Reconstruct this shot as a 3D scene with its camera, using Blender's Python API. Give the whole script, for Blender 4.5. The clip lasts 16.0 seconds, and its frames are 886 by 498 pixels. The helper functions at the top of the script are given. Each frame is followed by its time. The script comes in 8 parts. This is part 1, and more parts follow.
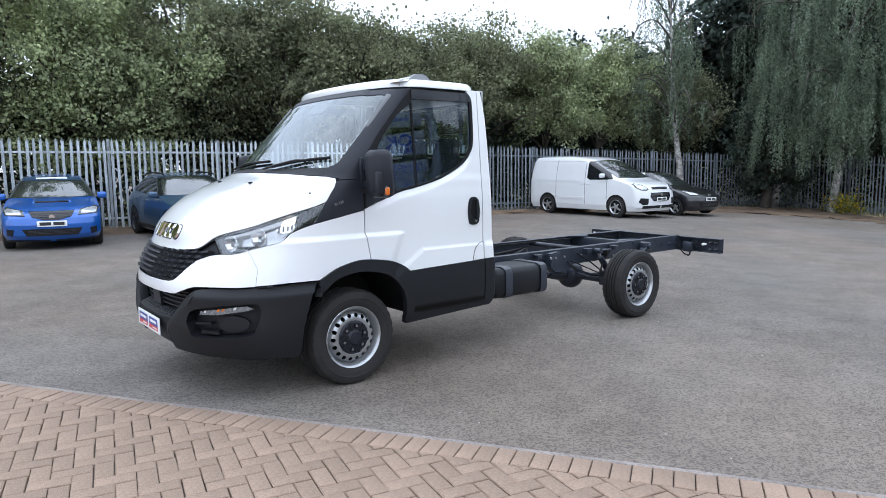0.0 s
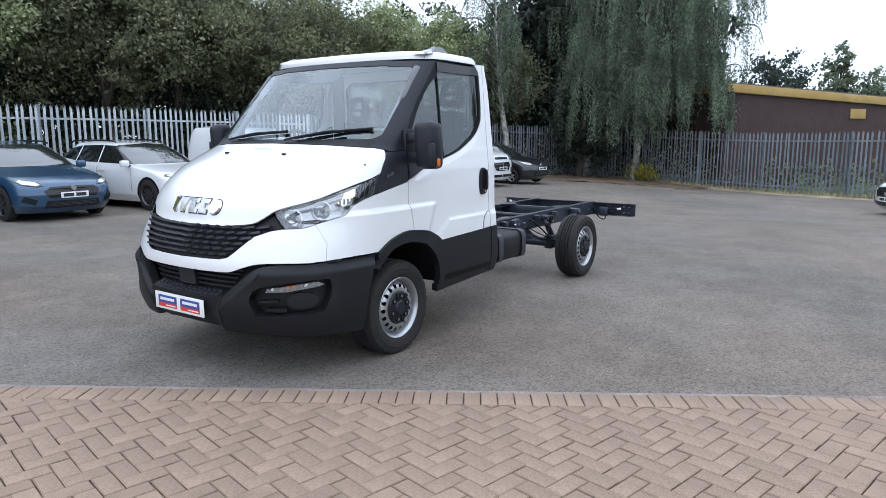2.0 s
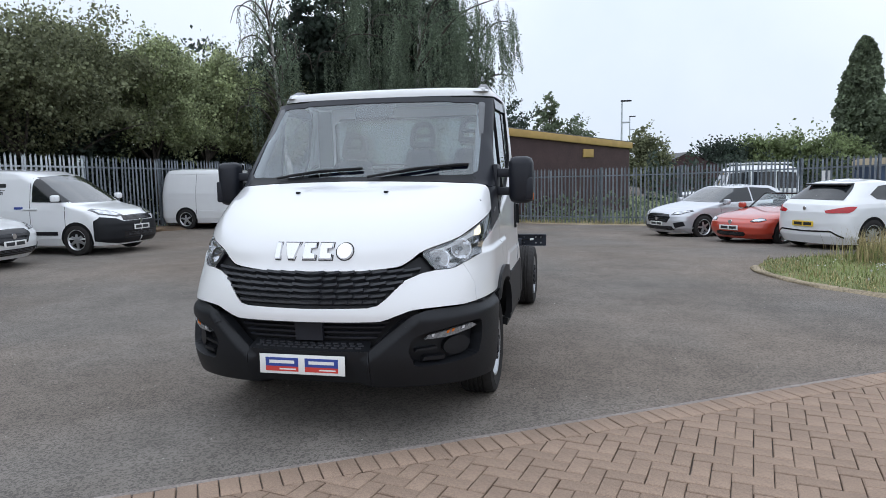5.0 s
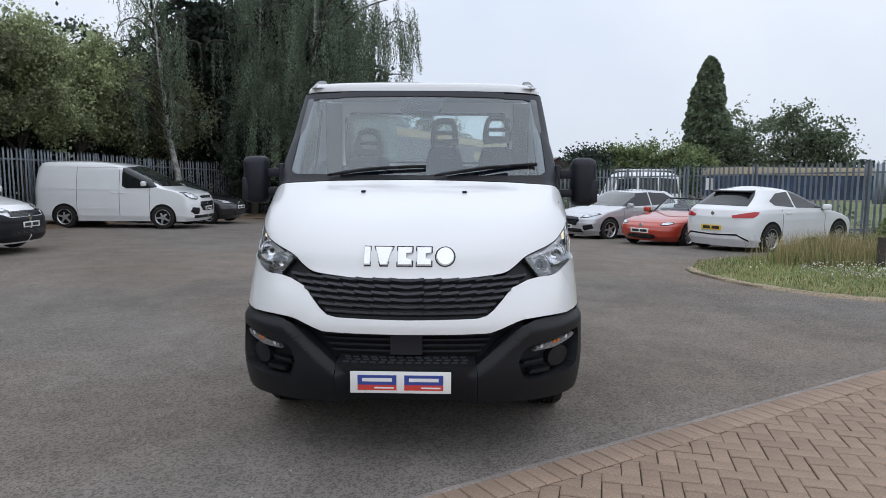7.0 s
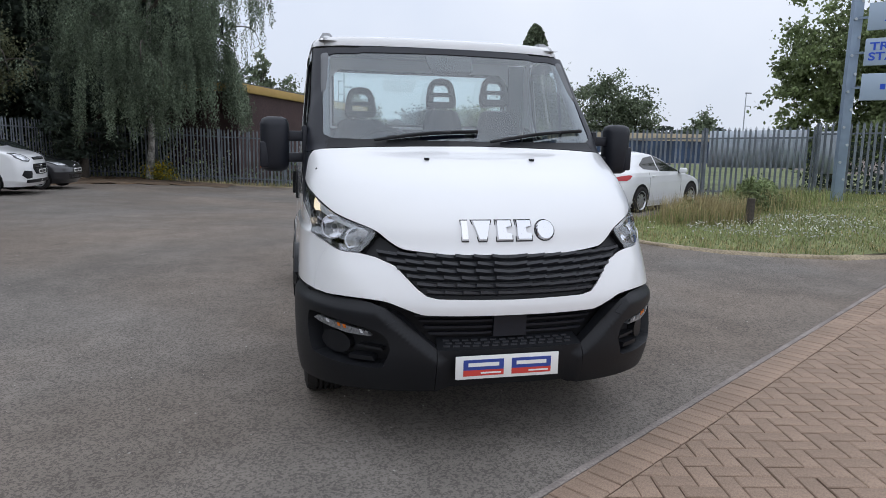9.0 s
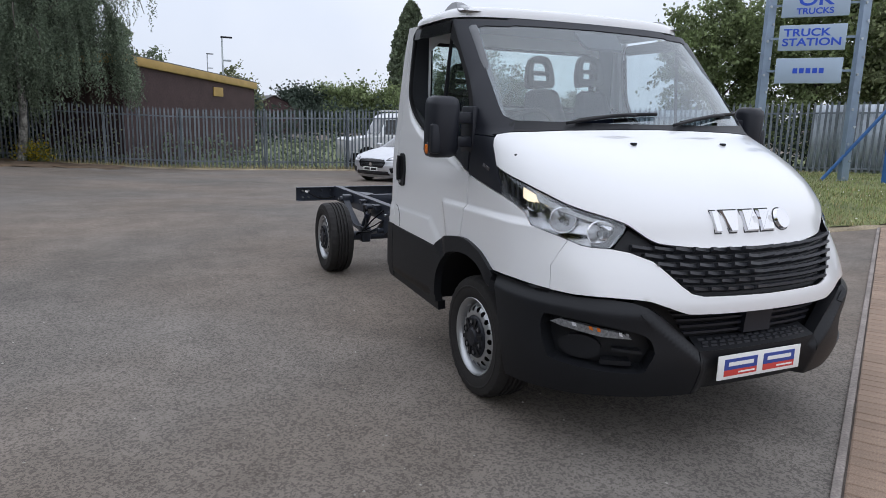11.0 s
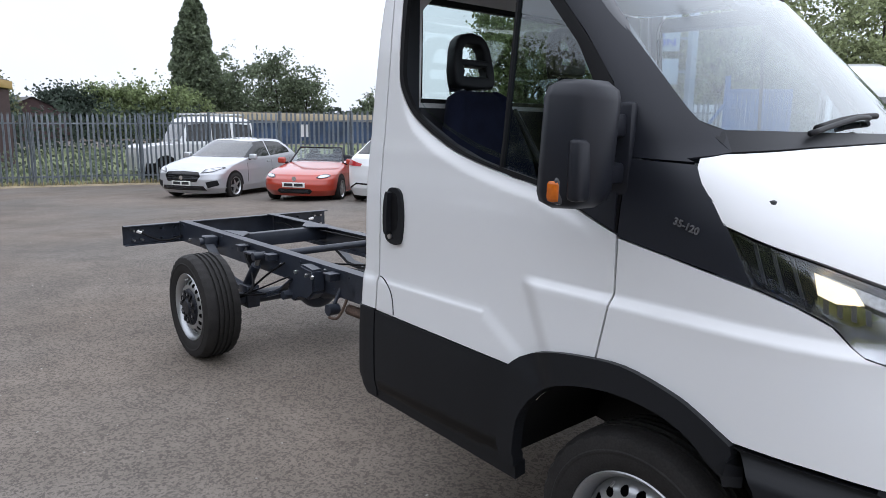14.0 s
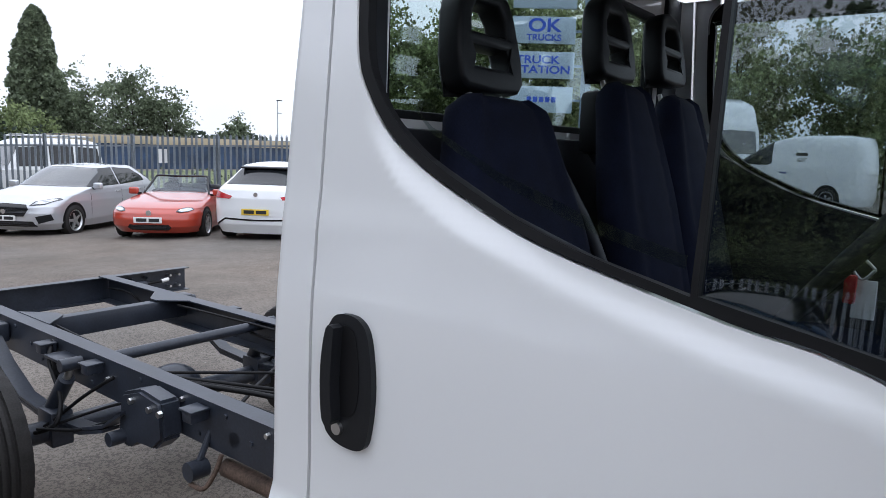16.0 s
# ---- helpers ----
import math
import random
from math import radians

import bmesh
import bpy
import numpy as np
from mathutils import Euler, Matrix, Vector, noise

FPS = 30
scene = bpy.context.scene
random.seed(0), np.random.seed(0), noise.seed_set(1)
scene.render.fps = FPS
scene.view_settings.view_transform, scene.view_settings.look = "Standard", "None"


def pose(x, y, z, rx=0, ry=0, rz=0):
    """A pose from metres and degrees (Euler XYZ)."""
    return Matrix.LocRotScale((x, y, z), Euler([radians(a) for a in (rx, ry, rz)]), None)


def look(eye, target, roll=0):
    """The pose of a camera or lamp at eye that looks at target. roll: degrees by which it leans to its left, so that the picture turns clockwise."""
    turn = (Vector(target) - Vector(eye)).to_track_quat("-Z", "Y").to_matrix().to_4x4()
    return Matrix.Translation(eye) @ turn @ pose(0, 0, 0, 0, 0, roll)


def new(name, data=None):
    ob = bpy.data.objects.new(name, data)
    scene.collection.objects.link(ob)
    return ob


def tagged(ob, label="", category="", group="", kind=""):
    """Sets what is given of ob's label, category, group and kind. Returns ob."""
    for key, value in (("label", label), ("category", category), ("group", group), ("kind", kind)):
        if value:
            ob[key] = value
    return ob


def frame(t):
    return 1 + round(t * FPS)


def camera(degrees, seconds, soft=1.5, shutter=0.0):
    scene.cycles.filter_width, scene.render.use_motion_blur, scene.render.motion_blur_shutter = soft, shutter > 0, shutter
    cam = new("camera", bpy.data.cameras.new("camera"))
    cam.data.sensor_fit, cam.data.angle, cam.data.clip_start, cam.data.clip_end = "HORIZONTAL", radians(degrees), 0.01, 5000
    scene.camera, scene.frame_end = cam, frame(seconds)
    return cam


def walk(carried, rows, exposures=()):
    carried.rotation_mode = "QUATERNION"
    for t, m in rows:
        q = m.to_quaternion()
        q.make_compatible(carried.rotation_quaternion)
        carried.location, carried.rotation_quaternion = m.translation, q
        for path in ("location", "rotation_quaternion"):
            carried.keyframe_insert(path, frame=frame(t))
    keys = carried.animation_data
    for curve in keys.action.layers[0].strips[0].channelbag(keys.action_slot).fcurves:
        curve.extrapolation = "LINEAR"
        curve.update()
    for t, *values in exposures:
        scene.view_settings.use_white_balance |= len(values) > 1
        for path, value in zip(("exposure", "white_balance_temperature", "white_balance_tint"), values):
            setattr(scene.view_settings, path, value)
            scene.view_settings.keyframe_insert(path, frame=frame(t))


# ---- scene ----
cam = camera(66.0, 16.0, 0.65)
PATH = [
    (0, (5.239, -2.503, 1.594), (3.678, -1.276, 1.352), -0.5),
    (0.5, (4.968, -2.826, 1.605), (3.515, -1.475, 1.352), -0.4),
    (1, (4.723, -3.22, 1.614), (3.377, -1.773, 1.305), -0.4),
    (1.5, (4.399, -3.532, 1.586), (3.175, -1.986, 1.253), -0.3),
    (2, (4.072, -3.864, 1.617), (2.947, -2.244, 1.287), 0.0),
    (2.5, (3.706, -4.143, 1.638), (2.716, -2.435, 1.315), 0.2),
    (3, (3.316, -4.311, 1.63), (2.426, -2.543, 1.341), 0.1),
    (3.5, (2.932, -4.571, 1.629), (2.178, -2.739, 1.354), 0.2),
    (4, (2.517, -4.755, 1.624), (1.888, -2.876, 1.353), 0.4),
    (4.2, (2.338, -4.785, 1.595), (1.762, -2.886, 1.349), 0.1),
    (6.3, (0.712, -4.901, 1.605), (0.463, -2.93, 1.382), 0.2),
    (6.5, (0.57, -4.88, 1.622), (0.365, -2.903, 1.396), 0.6),
    (7, (0.283, -4.722, 1.595), (0.242, -2.735, 1.375), 0.4),
    (7.5, (0.047, -4.578, 1.617), (0.108, -2.593, 1.382), 0.3),
    (8, (-0.3, -4.506, 1.602), (-0.125, -2.531, 1.34), 0.9),
    (8.2, (-0.455, -4.482, 1.615), (-0.22, -2.518, 1.317), 0.9),
    (10.5, (-2.354, -3.633, 1.582), (-1.597, -1.813, 1.245), 1.6),
    (11, (-2.711, -3.368, 1.595), (-1.898, -1.581, 1.216), 1.4),
    (11.5, (-2.902, -3.067, 1.598), (-2.093, -1.279, 1.209), 0.9),
    (12, (-3.019, -2.741, 1.587), (-2.12, -0.994, 1.21), 1.1),
    (12.5, (-3.111, -2.319, 1.584), (-2.044, -0.669, 1.213), 1.1),
    (13, (-2.989, -1.827, 1.56), (-1.826, -0.244, 1.188), 0.8),
    (13.5, (-2.844, -1.433, 1.567), (-1.62, 0.106, 1.201), 0.8),
    (14, (-2.629, -1.007, 1.592), (-1.325, 0.467, 1.231), 0.9),
    (14.5, (-2.379, -0.646, 1.611), (-1.072, 0.826, 1.258), 1.1),
    (15, (-2.192, -0.257, 1.619), (-0.802, 1.143, 1.293), 1.4),
    (15.5, (-1.989, 0.068, 1.601), (-0.509, 1.38, 1.302), 1.3),
    (16, (-1.765, 0.349, 1.609), (-0.2, 1.562, 1.332), 1.7),
]
walk(cam, [(t, look(eye, target, roll)) for t, eye, target, roll in PATH], [(0, .60, 5880, 10), (2, .44, 5880, 10), (4, .18, 6040, 10), (7, -.15, 6300, 11), (11, -.06, 6300, 13), (13, .13, 6280, 13), (15, .38, 6260, 13), (16, .35, 6200, 13)])

# ---- world and light: a bright overcast summer sky ----
world = bpy.data.worlds.new("world")
scene.world = world
world.use_nodes = True
wn, wl = world.node_tree.nodes, world.node_tree.links
sky = wn.new("ShaderNodeTexSky")
sky.sky_type = 'NISHITA'
sky.sun_disc = False
sky.sun_elevation, sky.sun_rotation = radians(52), radians(200)
dim = wn.new("ShaderNodeMixRGB")
dim.blend_type = 'MULTIPLY'
dim.inputs[0].default_value = 1
dim.inputs[2].default_value = (0.1, 0.1, 0.1, 1)
clouds = wn.new("ShaderNodeTexNoise")
clouds.inputs["Scale"].default_value = 2.2
clouds.inputs["Detail"].default_value = 6
ramp = wn.new("ShaderNodeValToRGB")
ramp.color_ramp.elements[0].position, ramp.color_ramp.elements[1].position = 0.3, 0.7
ramp.color_ramp.elements[0].color = (0.74, 0.81, 0.92, 1)
ramp.color_ramp.elements[1].color = (0.93, 0.97, 1.03, 1)
over = wn.new("ShaderNodeMixRGB")
over.inputs[0].default_value = 0.93
wl.new(sky.outputs[0], dim.inputs[1])
wl.new(clouds.outputs[0], ramp.inputs[0])
wl.new(dim.outputs[0], over.inputs[1])
wl.new(ramp.outputs[0], over.inputs[2])
# an overcast sky is brightest overhead
coord, split, rise, lift = wn.new("ShaderNodeTexCoord"), wn.new("ShaderNodeSeparateXYZ"), wn.new("ShaderNodeMapRange"), wn.new("ShaderNodeVectorMath")
rise.inputs[1].default_value, rise.inputs[2].default_value = 0.05, 0.95
rise.inputs[3].default_value, rise.inputs[4].default_value = 1.02, 1.62
lift.operation = 'SCALE'
wl.new(coord.outputs["Generated"], split.inputs[0])
wl.new(split.outputs["Z"], rise.inputs[0])
wl.new(over.outputs[0], lift.inputs[0])
wl.new(rise.outputs[0], lift.inputs["Scale"])
wl.new(lift.outputs[0], wn["Background"].inputs[0])
wn["Background"].inputs[1].default_value = 1.0

sun = new("sun", bpy.data.lights.new("sun", 'SUN'))
sun.data.energy, sun.data.angle, sun.data.color = 0.5, radians(140), (1.0, 0.985, 0.95)
sun.matrix_world = look((6, -8, 20), (0, 0, 0))


# ---- materials ----
def mat(name, color, rough=0.5, metal=0.0, var=0.08, scale=3.0, grain=0.0, gscale=120.0, coat=0.0, spec=0.5, random_by="", randv=0.0, bump=0.0):
    """A surface with variation at two scales, optional relief and a tint that differs from piece to piece."""
    m = bpy.data.materials.new(name)
    m.use_nodes = True
    n, l = m.node_tree.nodes, m.node_tree.links
    b = n["Principled BSDF"]
    b.inputs["Roughness"].default_value, b.inputs["Metallic"].default_value = rough, metal
    b.inputs["Coat Weight"].default_value, b.inputs["Coat Roughness"].default_value = coat, 0.04
    b.inputs["Specular IOR Level"].default_value = spec
    co = n.new("ShaderNodeTexCoord")
    big, fine = n.new("ShaderNodeTexNoise"), n.new("ShaderNodeTexNoise")
    big.inputs["Scale"].default_value, big.inputs["Detail"].default_value = scale, 5
    fine.inputs["Scale"].default_value, fine.inputs["Detail"].default_value = gscale, 3
    l.new(co.outputs["Object"], big.inputs["Vector"])
    l.new(co.outputs["Object"], fine.inputs["Vector"])
    mr = n.new("ShaderNodeMapRange")
    mr.inputs[1].default_value, mr.inputs[2].default_value = 0.3, 0.7
    mr.inputs[3].default_value, mr.inputs[4].default_value = 1 - var, 1 + var
    l.new(big.outputs[0], mr.inputs[0])
    mg = n.new("ShaderNodeMapRange")
    mg.inputs[1].default_value, mg.inputs[2].default_value = 0.3, 0.7
    mg.inputs[3].default_value, mg.inputs[4].default_value = 1 - grain, 1 + grain
    l.new(fine.outputs[0], mg.inputs[0])
    mul = n.new("ShaderNodeMath")
    mul.operation = 'MULTIPLY'
    l.new(mr.outputs[0], mul.inputs[0])
    l.new(mg.outputs[0], mul.inputs[1])
    last = mul.outputs[0]
    if random_by:
        src = n.new("ShaderNodeNewGeometry").outputs["Random Per Island"] if random_by == "island" else n.new("ShaderNodeObjectInfo").outputs["Random"]
        rr = n.new("ShaderNodeMapRange")
        rr.inputs[3].default_value, rr.inputs[4].default_value = 1 - randv, 1 + randv
        l.new(src, rr.inputs[0])
        m2 = n.new("ShaderNodeMath")
        m2.operation = 'MULTIPLY'
        l.new(last, m2.inputs[0])
        l.new(rr.outputs[0], m2.inputs[1])
        last = m2.outputs[0]
    tint = n.new("ShaderNodeVectorMath")
    tint.operation = 'SCALE'
    tint.inputs[0].default_value = color
    l.new(last, tint.inputs["Scale"])
    l.new(tint.outputs[0], b.inputs["Base Color"])
    if bump:
        bp = n.new("ShaderNodeBump")
        bp.inputs["Strength"].default_value, bp.inputs["Distance"].default_value = bump, 0.004
        l.new(fine.outputs[0], bp.inputs["Height"])
        l.new(bp.outputs[0], b.inputs["Normal"])
    return m


def glass(name, tint, gloss=1.0, ior=1.5):
    """A thin pane: clear with a tint, and a mirror that grows towards grazing sight."""
    m = bpy.data.materials.new(name)
    m.use_nodes = True
    n, l = m.node_tree.nodes, m.node_tree.links
    n.remove(n["Principled BSDF"])
    tr, gl, lw, mx = n.new("ShaderNodeBsdfTransparent"), n.new("ShaderNodeBsdfGlossy"), n.new("ShaderNodeLayerWeight"), n.new("ShaderNodeMixShader")
    tr.inputs[0].default_value = (*tint, 1)
    gl.inputs[0].default_value, gl.inputs["Roughness"].default_value = (gloss*.93, gloss*.98, gloss, 1), 0.01
    lw.inputs[0].default_value = 0.5
    up, span = n.new("ShaderNodeMath"), n.new("ShaderNodeMapRange")
    up.operation = 'POWER'
    up.inputs[1].default_value = 4.0
    span.inputs[3].default_value, span.inputs[4].default_value = 2*((ior-1)/(ior+1))**2, 1.0
    l.new(lw.outputs["Facing"], up.inputs[0])
    l.new(up.outputs[0], span.inputs[0])
    l.new(span.outputs[0], mx.inputs[0])
    l.new(tr.outputs[0], mx.inputs[1])
    l.new(gl.outputs[0], mx.inputs[2])
    l.new(mx.outputs[0], n["Material Output"].inputs[0])
    return m


def asphalt():
    """Worn grey tarmac: pale chippings in dark binder, with broad worn and stained patches."""
    m = bpy.data.materials.new("tarmac")
    m.use_nodes = True
    n, l = m.node_tree.nodes, m.node_tree.links
    b = n["Principled BSDF"]
    b.inputs["Roughness"].default_value, b.inputs["Specular IOR Level"].default_value = 0.85, 0.25
    co = n.new("ShaderNodeTexCoord")

    def tex(kind, scale, detail=4):
        t = n.new(kind)
        t.inputs["Scale"].default_value = scale
        if "Detail" in t.inputs:
            t.inputs["Detail"].default_value = detail
        l.new(co.outputs["Object"], t.inputs["Vector"])
        return t.outputs["Color"] if kind.endswith("Voronoi") else t.outputs[0]

    def mapped(src, lo, hi, a, c):
        r = n.new("ShaderNodeMapRange")
        for i, v in enumerate((lo, hi, a, c)):
            r.inputs[i + 1].default_value = v
        l.new(src, r.inputs[0])
        return r.outputs[0]

    def times(a, c):
        r = n.new("ShaderNodeMath")
        r.operation = 'MULTIPLY'
        l.new(a, r.inputs[0])
        l.new(c, r.inputs[1])
        return r.outputs[0]
    broad = mapped(tex("ShaderNodeTexNoise", 0.35, 5), 0.35, 0.65, 0.86, 1.14)
    patch = mapped(tex("ShaderNodeTexNoise", 1.7, 4), 0.35, 0.7, 0.88, 1.12)
    stones = mapped(tex("ShaderNodeTexVoronoi", 135), 0.10, 0.90, 0.76, 1.24)
    pits = mapped(tex("ShaderNodeTexVoronoi", 85), 0.10, 0.18, 0.58, 1.0)
    chips = mapped(tex("ShaderNodeTexVoronoi", 75), 0.84, 0.92, 1.0, 1.7)
    crumbs = mapped(tex("ShaderNodeTexNoise", 5, 4), 0.40, 0.72, 1.04, 0.92)
    fine = tex("ShaderNodeTexNoise", 150, 3)
    grain = mapped(fine, 0.3, 0.7, 0.87, 1.13)
    last = times(times(times(broad, crumbs), times(patch, chips)), times(times(stones, pits), grain))
    hue = n.new("ShaderNodeMixRGB")
    hue.inputs[1].default_value, hue.inputs[2].default_value = (0.0980, 0.0815, 0.0670, 1), (0.0885, 0.0800, 0.0710, 1)
    l.new(mapped(tex("ShaderNodeTexNoise", 0.22, 6), 0.40, 0.60, 0.0, 1.0), hue.inputs[0])
    tint = n.new("ShaderNodeVectorMath")
    tint.operation = 'SCALE'
    l.new(hue.outputs[0], tint.inputs[0])
    l.new(last, tint.inputs["Scale"])
    l.new(tint.outputs[0], b.inputs["Base Color"])
    return m


TARMAC = asphalt()
WHITE = mat("white_paint", (0.735, 0.74, 0.745), 0.30, var=0.015, scale=1.5, coat=1.0)
BLACKP = mat("black_plastic", (0.010, 0.0108, 0.013), 0.46, spec=0.26, var=0.12, grain=0.15, gscale=400, bump=0.08)
GREYP = mat("dark_grey_plastic", (0.0145, 0.0162, 0.0222), 0.43, spec=0.30, var=0.1, grain=0.12, gscale=400)
BLACKG = mat("black_gloss", (0.012, 0.012, 0.014), 0.12, var=0.05)
CHASSIS = mat("chassis_paint", (0.023, 0.028, 0.040), 0.38, var=0.25, scale=8, grain=0.2, gscale=90)
STEEL = mat("bright_steel", (0.6, 0.6, 0.6), 0.3, 1.0, var=0.1, scale=20)
RIMM = mat("silver_wheel_paint", (0.40, 0.41, 0.42), 0.30, 0.75, var=0.06, scale=12, grain=0.05)
BADGEM = mat("bright_chrome_badge", (0.70, 0.70, 0.72), 0.07, 1.0, var=0.04)
CHROME = mat("chrome", (0.8, 0.8, 0.82), 0.08, 1.0, var=0.02)
RUBBER = mat("tyre_rubber", (0.021, 0.0195, 0.019), 0.75, spec=0.3, var=0.2, scale=9, grain=0.25, gscale=150, bump=0.1)
SEALM = mat("rubber_seal", (0.007, 0.007, 0.008), 0.55, spec=0.2, var=0.1)
SEATM = mat("seat_fabric", (0.0060, 0.0080, 0.020), 0.9, spec=0.15, var=0.2, scale=14, grain=0.3, gscale=300)
DASHM = mat("dashboard_plastic", (0.018, 0.020, 0.025), 0.6, var=0.1)
TRIMM = mat("interior_grey_trim", (0.14, 0.147, 0.155), 0.7, var=0.08)
GLASS = glass("window_glass", (0.80, 0.86, 0.85))
DARKG = glass("quarter_light_glass", (0.56, 0.62, 0.64), 1.0, 1.6)
MARKM = mat("marker_grey_plastic", (0.16, 0.165, 0.175), 0.4, var=0.1)
NUTM = mat("wheel_nut_steel", (0.22, 0.22, 0.23), 0.4, 0.7, var=0.2, scale=40)
FINM = mat("grille_fin_plastic", (0.030, 0.032, 0.038), 0.36, var=0.1)
TINTG = glass("side_window_glass", (0.60, 0.67, 0.69), 1.0, 1.55)
SCREENG = glass("windscreen_glass", (0.78, 0.85, 0.88), 1.0, 1.68)
LENS = glass("lamp_lens", (0.92, 0.93, 0.94))
LIT = mat("lit_daytime_lamp", (0.9, 0.85, 0.7), 0.2, var=0.05)
LIT.node_tree.nodes["Principled BSDF"].inputs["Emission Color"].default_value = (1.0, 0.80, 0.50, 1)
LIT.node_tree.nodes["Principled BSDF"].inputs["Emission Strength"].default_value = 0.9
AMBER = mat("amber_lens", (0.55, 0.13, 0.01), 0.15, var=0.15, scale=60)
REDL = mat("red_lens", (0.42, 0.02, 0.025), 0.15, var=0.15, scale=40)
CLEARP = mat("clear_ribbed_plastic", (0.55, 0.56, 0.57), 0.15, var=0.25, scale=90)
SILVER = mat("silvered_lamp_housing", (0.50, 0.50, 0.51), 0.22, 0.9, var=0.2, scale=14)
BEZEL = mat("smoked_lamp_bezel", (0.09, 0.092, 0.098), 0.3, 0.2, var=0.15, scale=20)
BULB = mat("lamp_bulb_glass", (0.75, 0.75, 0.74), 0.1, 0.3, var=0.2, scale=60)
CLEARD = mat("smoked_ribbed_lens", (0.07, 0.072, 0.078), 0.12, var=0.1, scale=60)
RIBL = mat("ribbed_lamp_lens", (0.16, 0.165, 0.17), 0.12, var=0.4, scale=70)
PLATEW = mat("plate_white", (0.78, 0.78, 0.76), 0.4, var=0.03)
PLATEY = mat("plate_yellow", (0.75, 0.52, 0.05), 0.4, var=0.03)
BLUEP = mat("print_blue", (0.03, 0.06, 0.28), 0.4, var=0.04)
REDP = mat("print_red", (0.55, 0.05, 0.04), 0.4, var=0.04)
INK = mat("print_black", (0.02, 0.02, 0.022), 0.5, var=0.04)
RUST = mat("surface_rust", (0.085, 0.055, 0.04), 0.8, var=0.4, scale=18, grain=0.3)
CARGLASS = mat("car_glass", (0.02, 0.024, 0.026), 0.03, var=0.1, spec=0.5, coat=0.6)
CARGLASS.node_tree.nodes["Principled BSDF"].inputs["IOR"].default_value = 2.0
# Darker copy of the fence steel: backlight and tree shade put into its colour.
GALVD = mat("shaded_galvanised_steel", (0.185, 0.21, 0.235), 0.6, 0.3, var=0.3, scale=1.6, grain=0.2, gscale=60, random_by="object", randv=0.22)
GALV = mat("galvanised_steel", (0.43, 0.465, 0.49), 0.5, 0.25, var=0.25, scale=1.6, grain=0.15, gscale=60, random_by="object", randv=0.16)
BRICKM = mat("clay_paver", (0.272, 0.193, 0.140), 0.85, var=0.18, scale=2.2, grain=0.22, gscale=150, random_by="object", randv=0.09, bump=0.5)
BRICKJ = mat("clay_paver_joined", (0.272, 0.193, 0.140), 0.85, var=0.18, scale=2.2, grain=0.22, gscale=150, random_by="island", randv=0.09, bump=0.5)
SANDM = mat("joint_sand", (0.13, 0.11, 0.095), 0.95, var=0.3, scale=5, grain=0.3, gscale=200)
CONC = mat("concrete", (0.36, 0.34, 0.30), 0.9, var=0.25, scale=6, grain=0.25, gscale=90, bump=0.4)
DIRT = mat("dry_earth", (0.30, 0.245, 0.165), 0.95, var=0.35, scale=1.2, grain=0.35, gscale=30, bump=0.5)
LITTER = mat("leaf_litter", (0.14, 0.095, 0.06), 0.95, var=0.4, scale=1.5, grain=0.45, gscale=40, bump=0.6)
GRASSM = mat("grass_blade", (0.19, 0.225, 0.075), 0.7, var=0.3, scale=0.9, random_by="island", randv=0.4)
STRAWM = mat("dry_grass_blade", (0.36, 0.30, 0.15), 0.8, var=0.3, scale=1.1, random_by="island", randv=0.3)
TURFM = mat("turf", (0.16, 0.18, 0.07), 0.95, var=0.35, scale=1.0, grain=0.4, gscale=25, bump=0.5)
BARKM = mat("bark", (0.062, 0.052, 0.043), 0.9, var=0.35, scale=3, grain=0.35, gscale=25, bump=0.5)
BIRCHM = mat("birch_bark", (0.27, 0.26, 0.24), 0.8, var=0.65, scale=5, grain=0.45, gscale=14, bump=0.4)


def leafm(name, col, randv=0.45):
    """A leaf: part of the light comes through from behind."""
    m = mat(name, col, 0.6, var=0.45, scale=0.8, random_by="island", randv=randv, spec=0.25)
    n, l = m.node_tree.nodes, m.node_tree.links
    b = n["Principled BSDF"]
    tl, mx = n.new("ShaderNodeBsdfTranslucent"), n.new("ShaderNodeMixShader")
    l.new(b.inputs["Base Color"].links[0].from_socket, tl.inputs["Color"])
    mx.inputs[0].default_value = 0.4
    l.new(b.outputs[0], mx.inputs[1])
    l.new(tl.outputs[0], mx.inputs[2])
    l.new(mx.outputs[0], n["Material Output"].inputs[0])
    return m


LEAF = leafm("leaf_green", (0.31, 0.35, 0.19))
LEAFY = leafm("leaf_yellow_green", (0.47, 0.46, 0.20))
# Dark conifer and far hedge leaves; also colours in the hedgerow's shade.
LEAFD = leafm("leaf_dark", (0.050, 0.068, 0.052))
LEAFB = leafm("leaf_birch", (0.155, 0.195, 0.135))
LEAFM = leafm("leaf_deep_green", (0.185, 0.20, 0.115))
LEAFG = leafm("leaf_fresh", (0.19, 0.235, 0.11))
LEAFF = leafm("leaf_far", (0.155, 0.19, 0.12))
FLOWER = leafm("yellow_flower", (0.6, 0.45, 0.03), 0.25)
DAISY = leafm("white_flower", (0.7, 0.7, 0.66), 0.15)


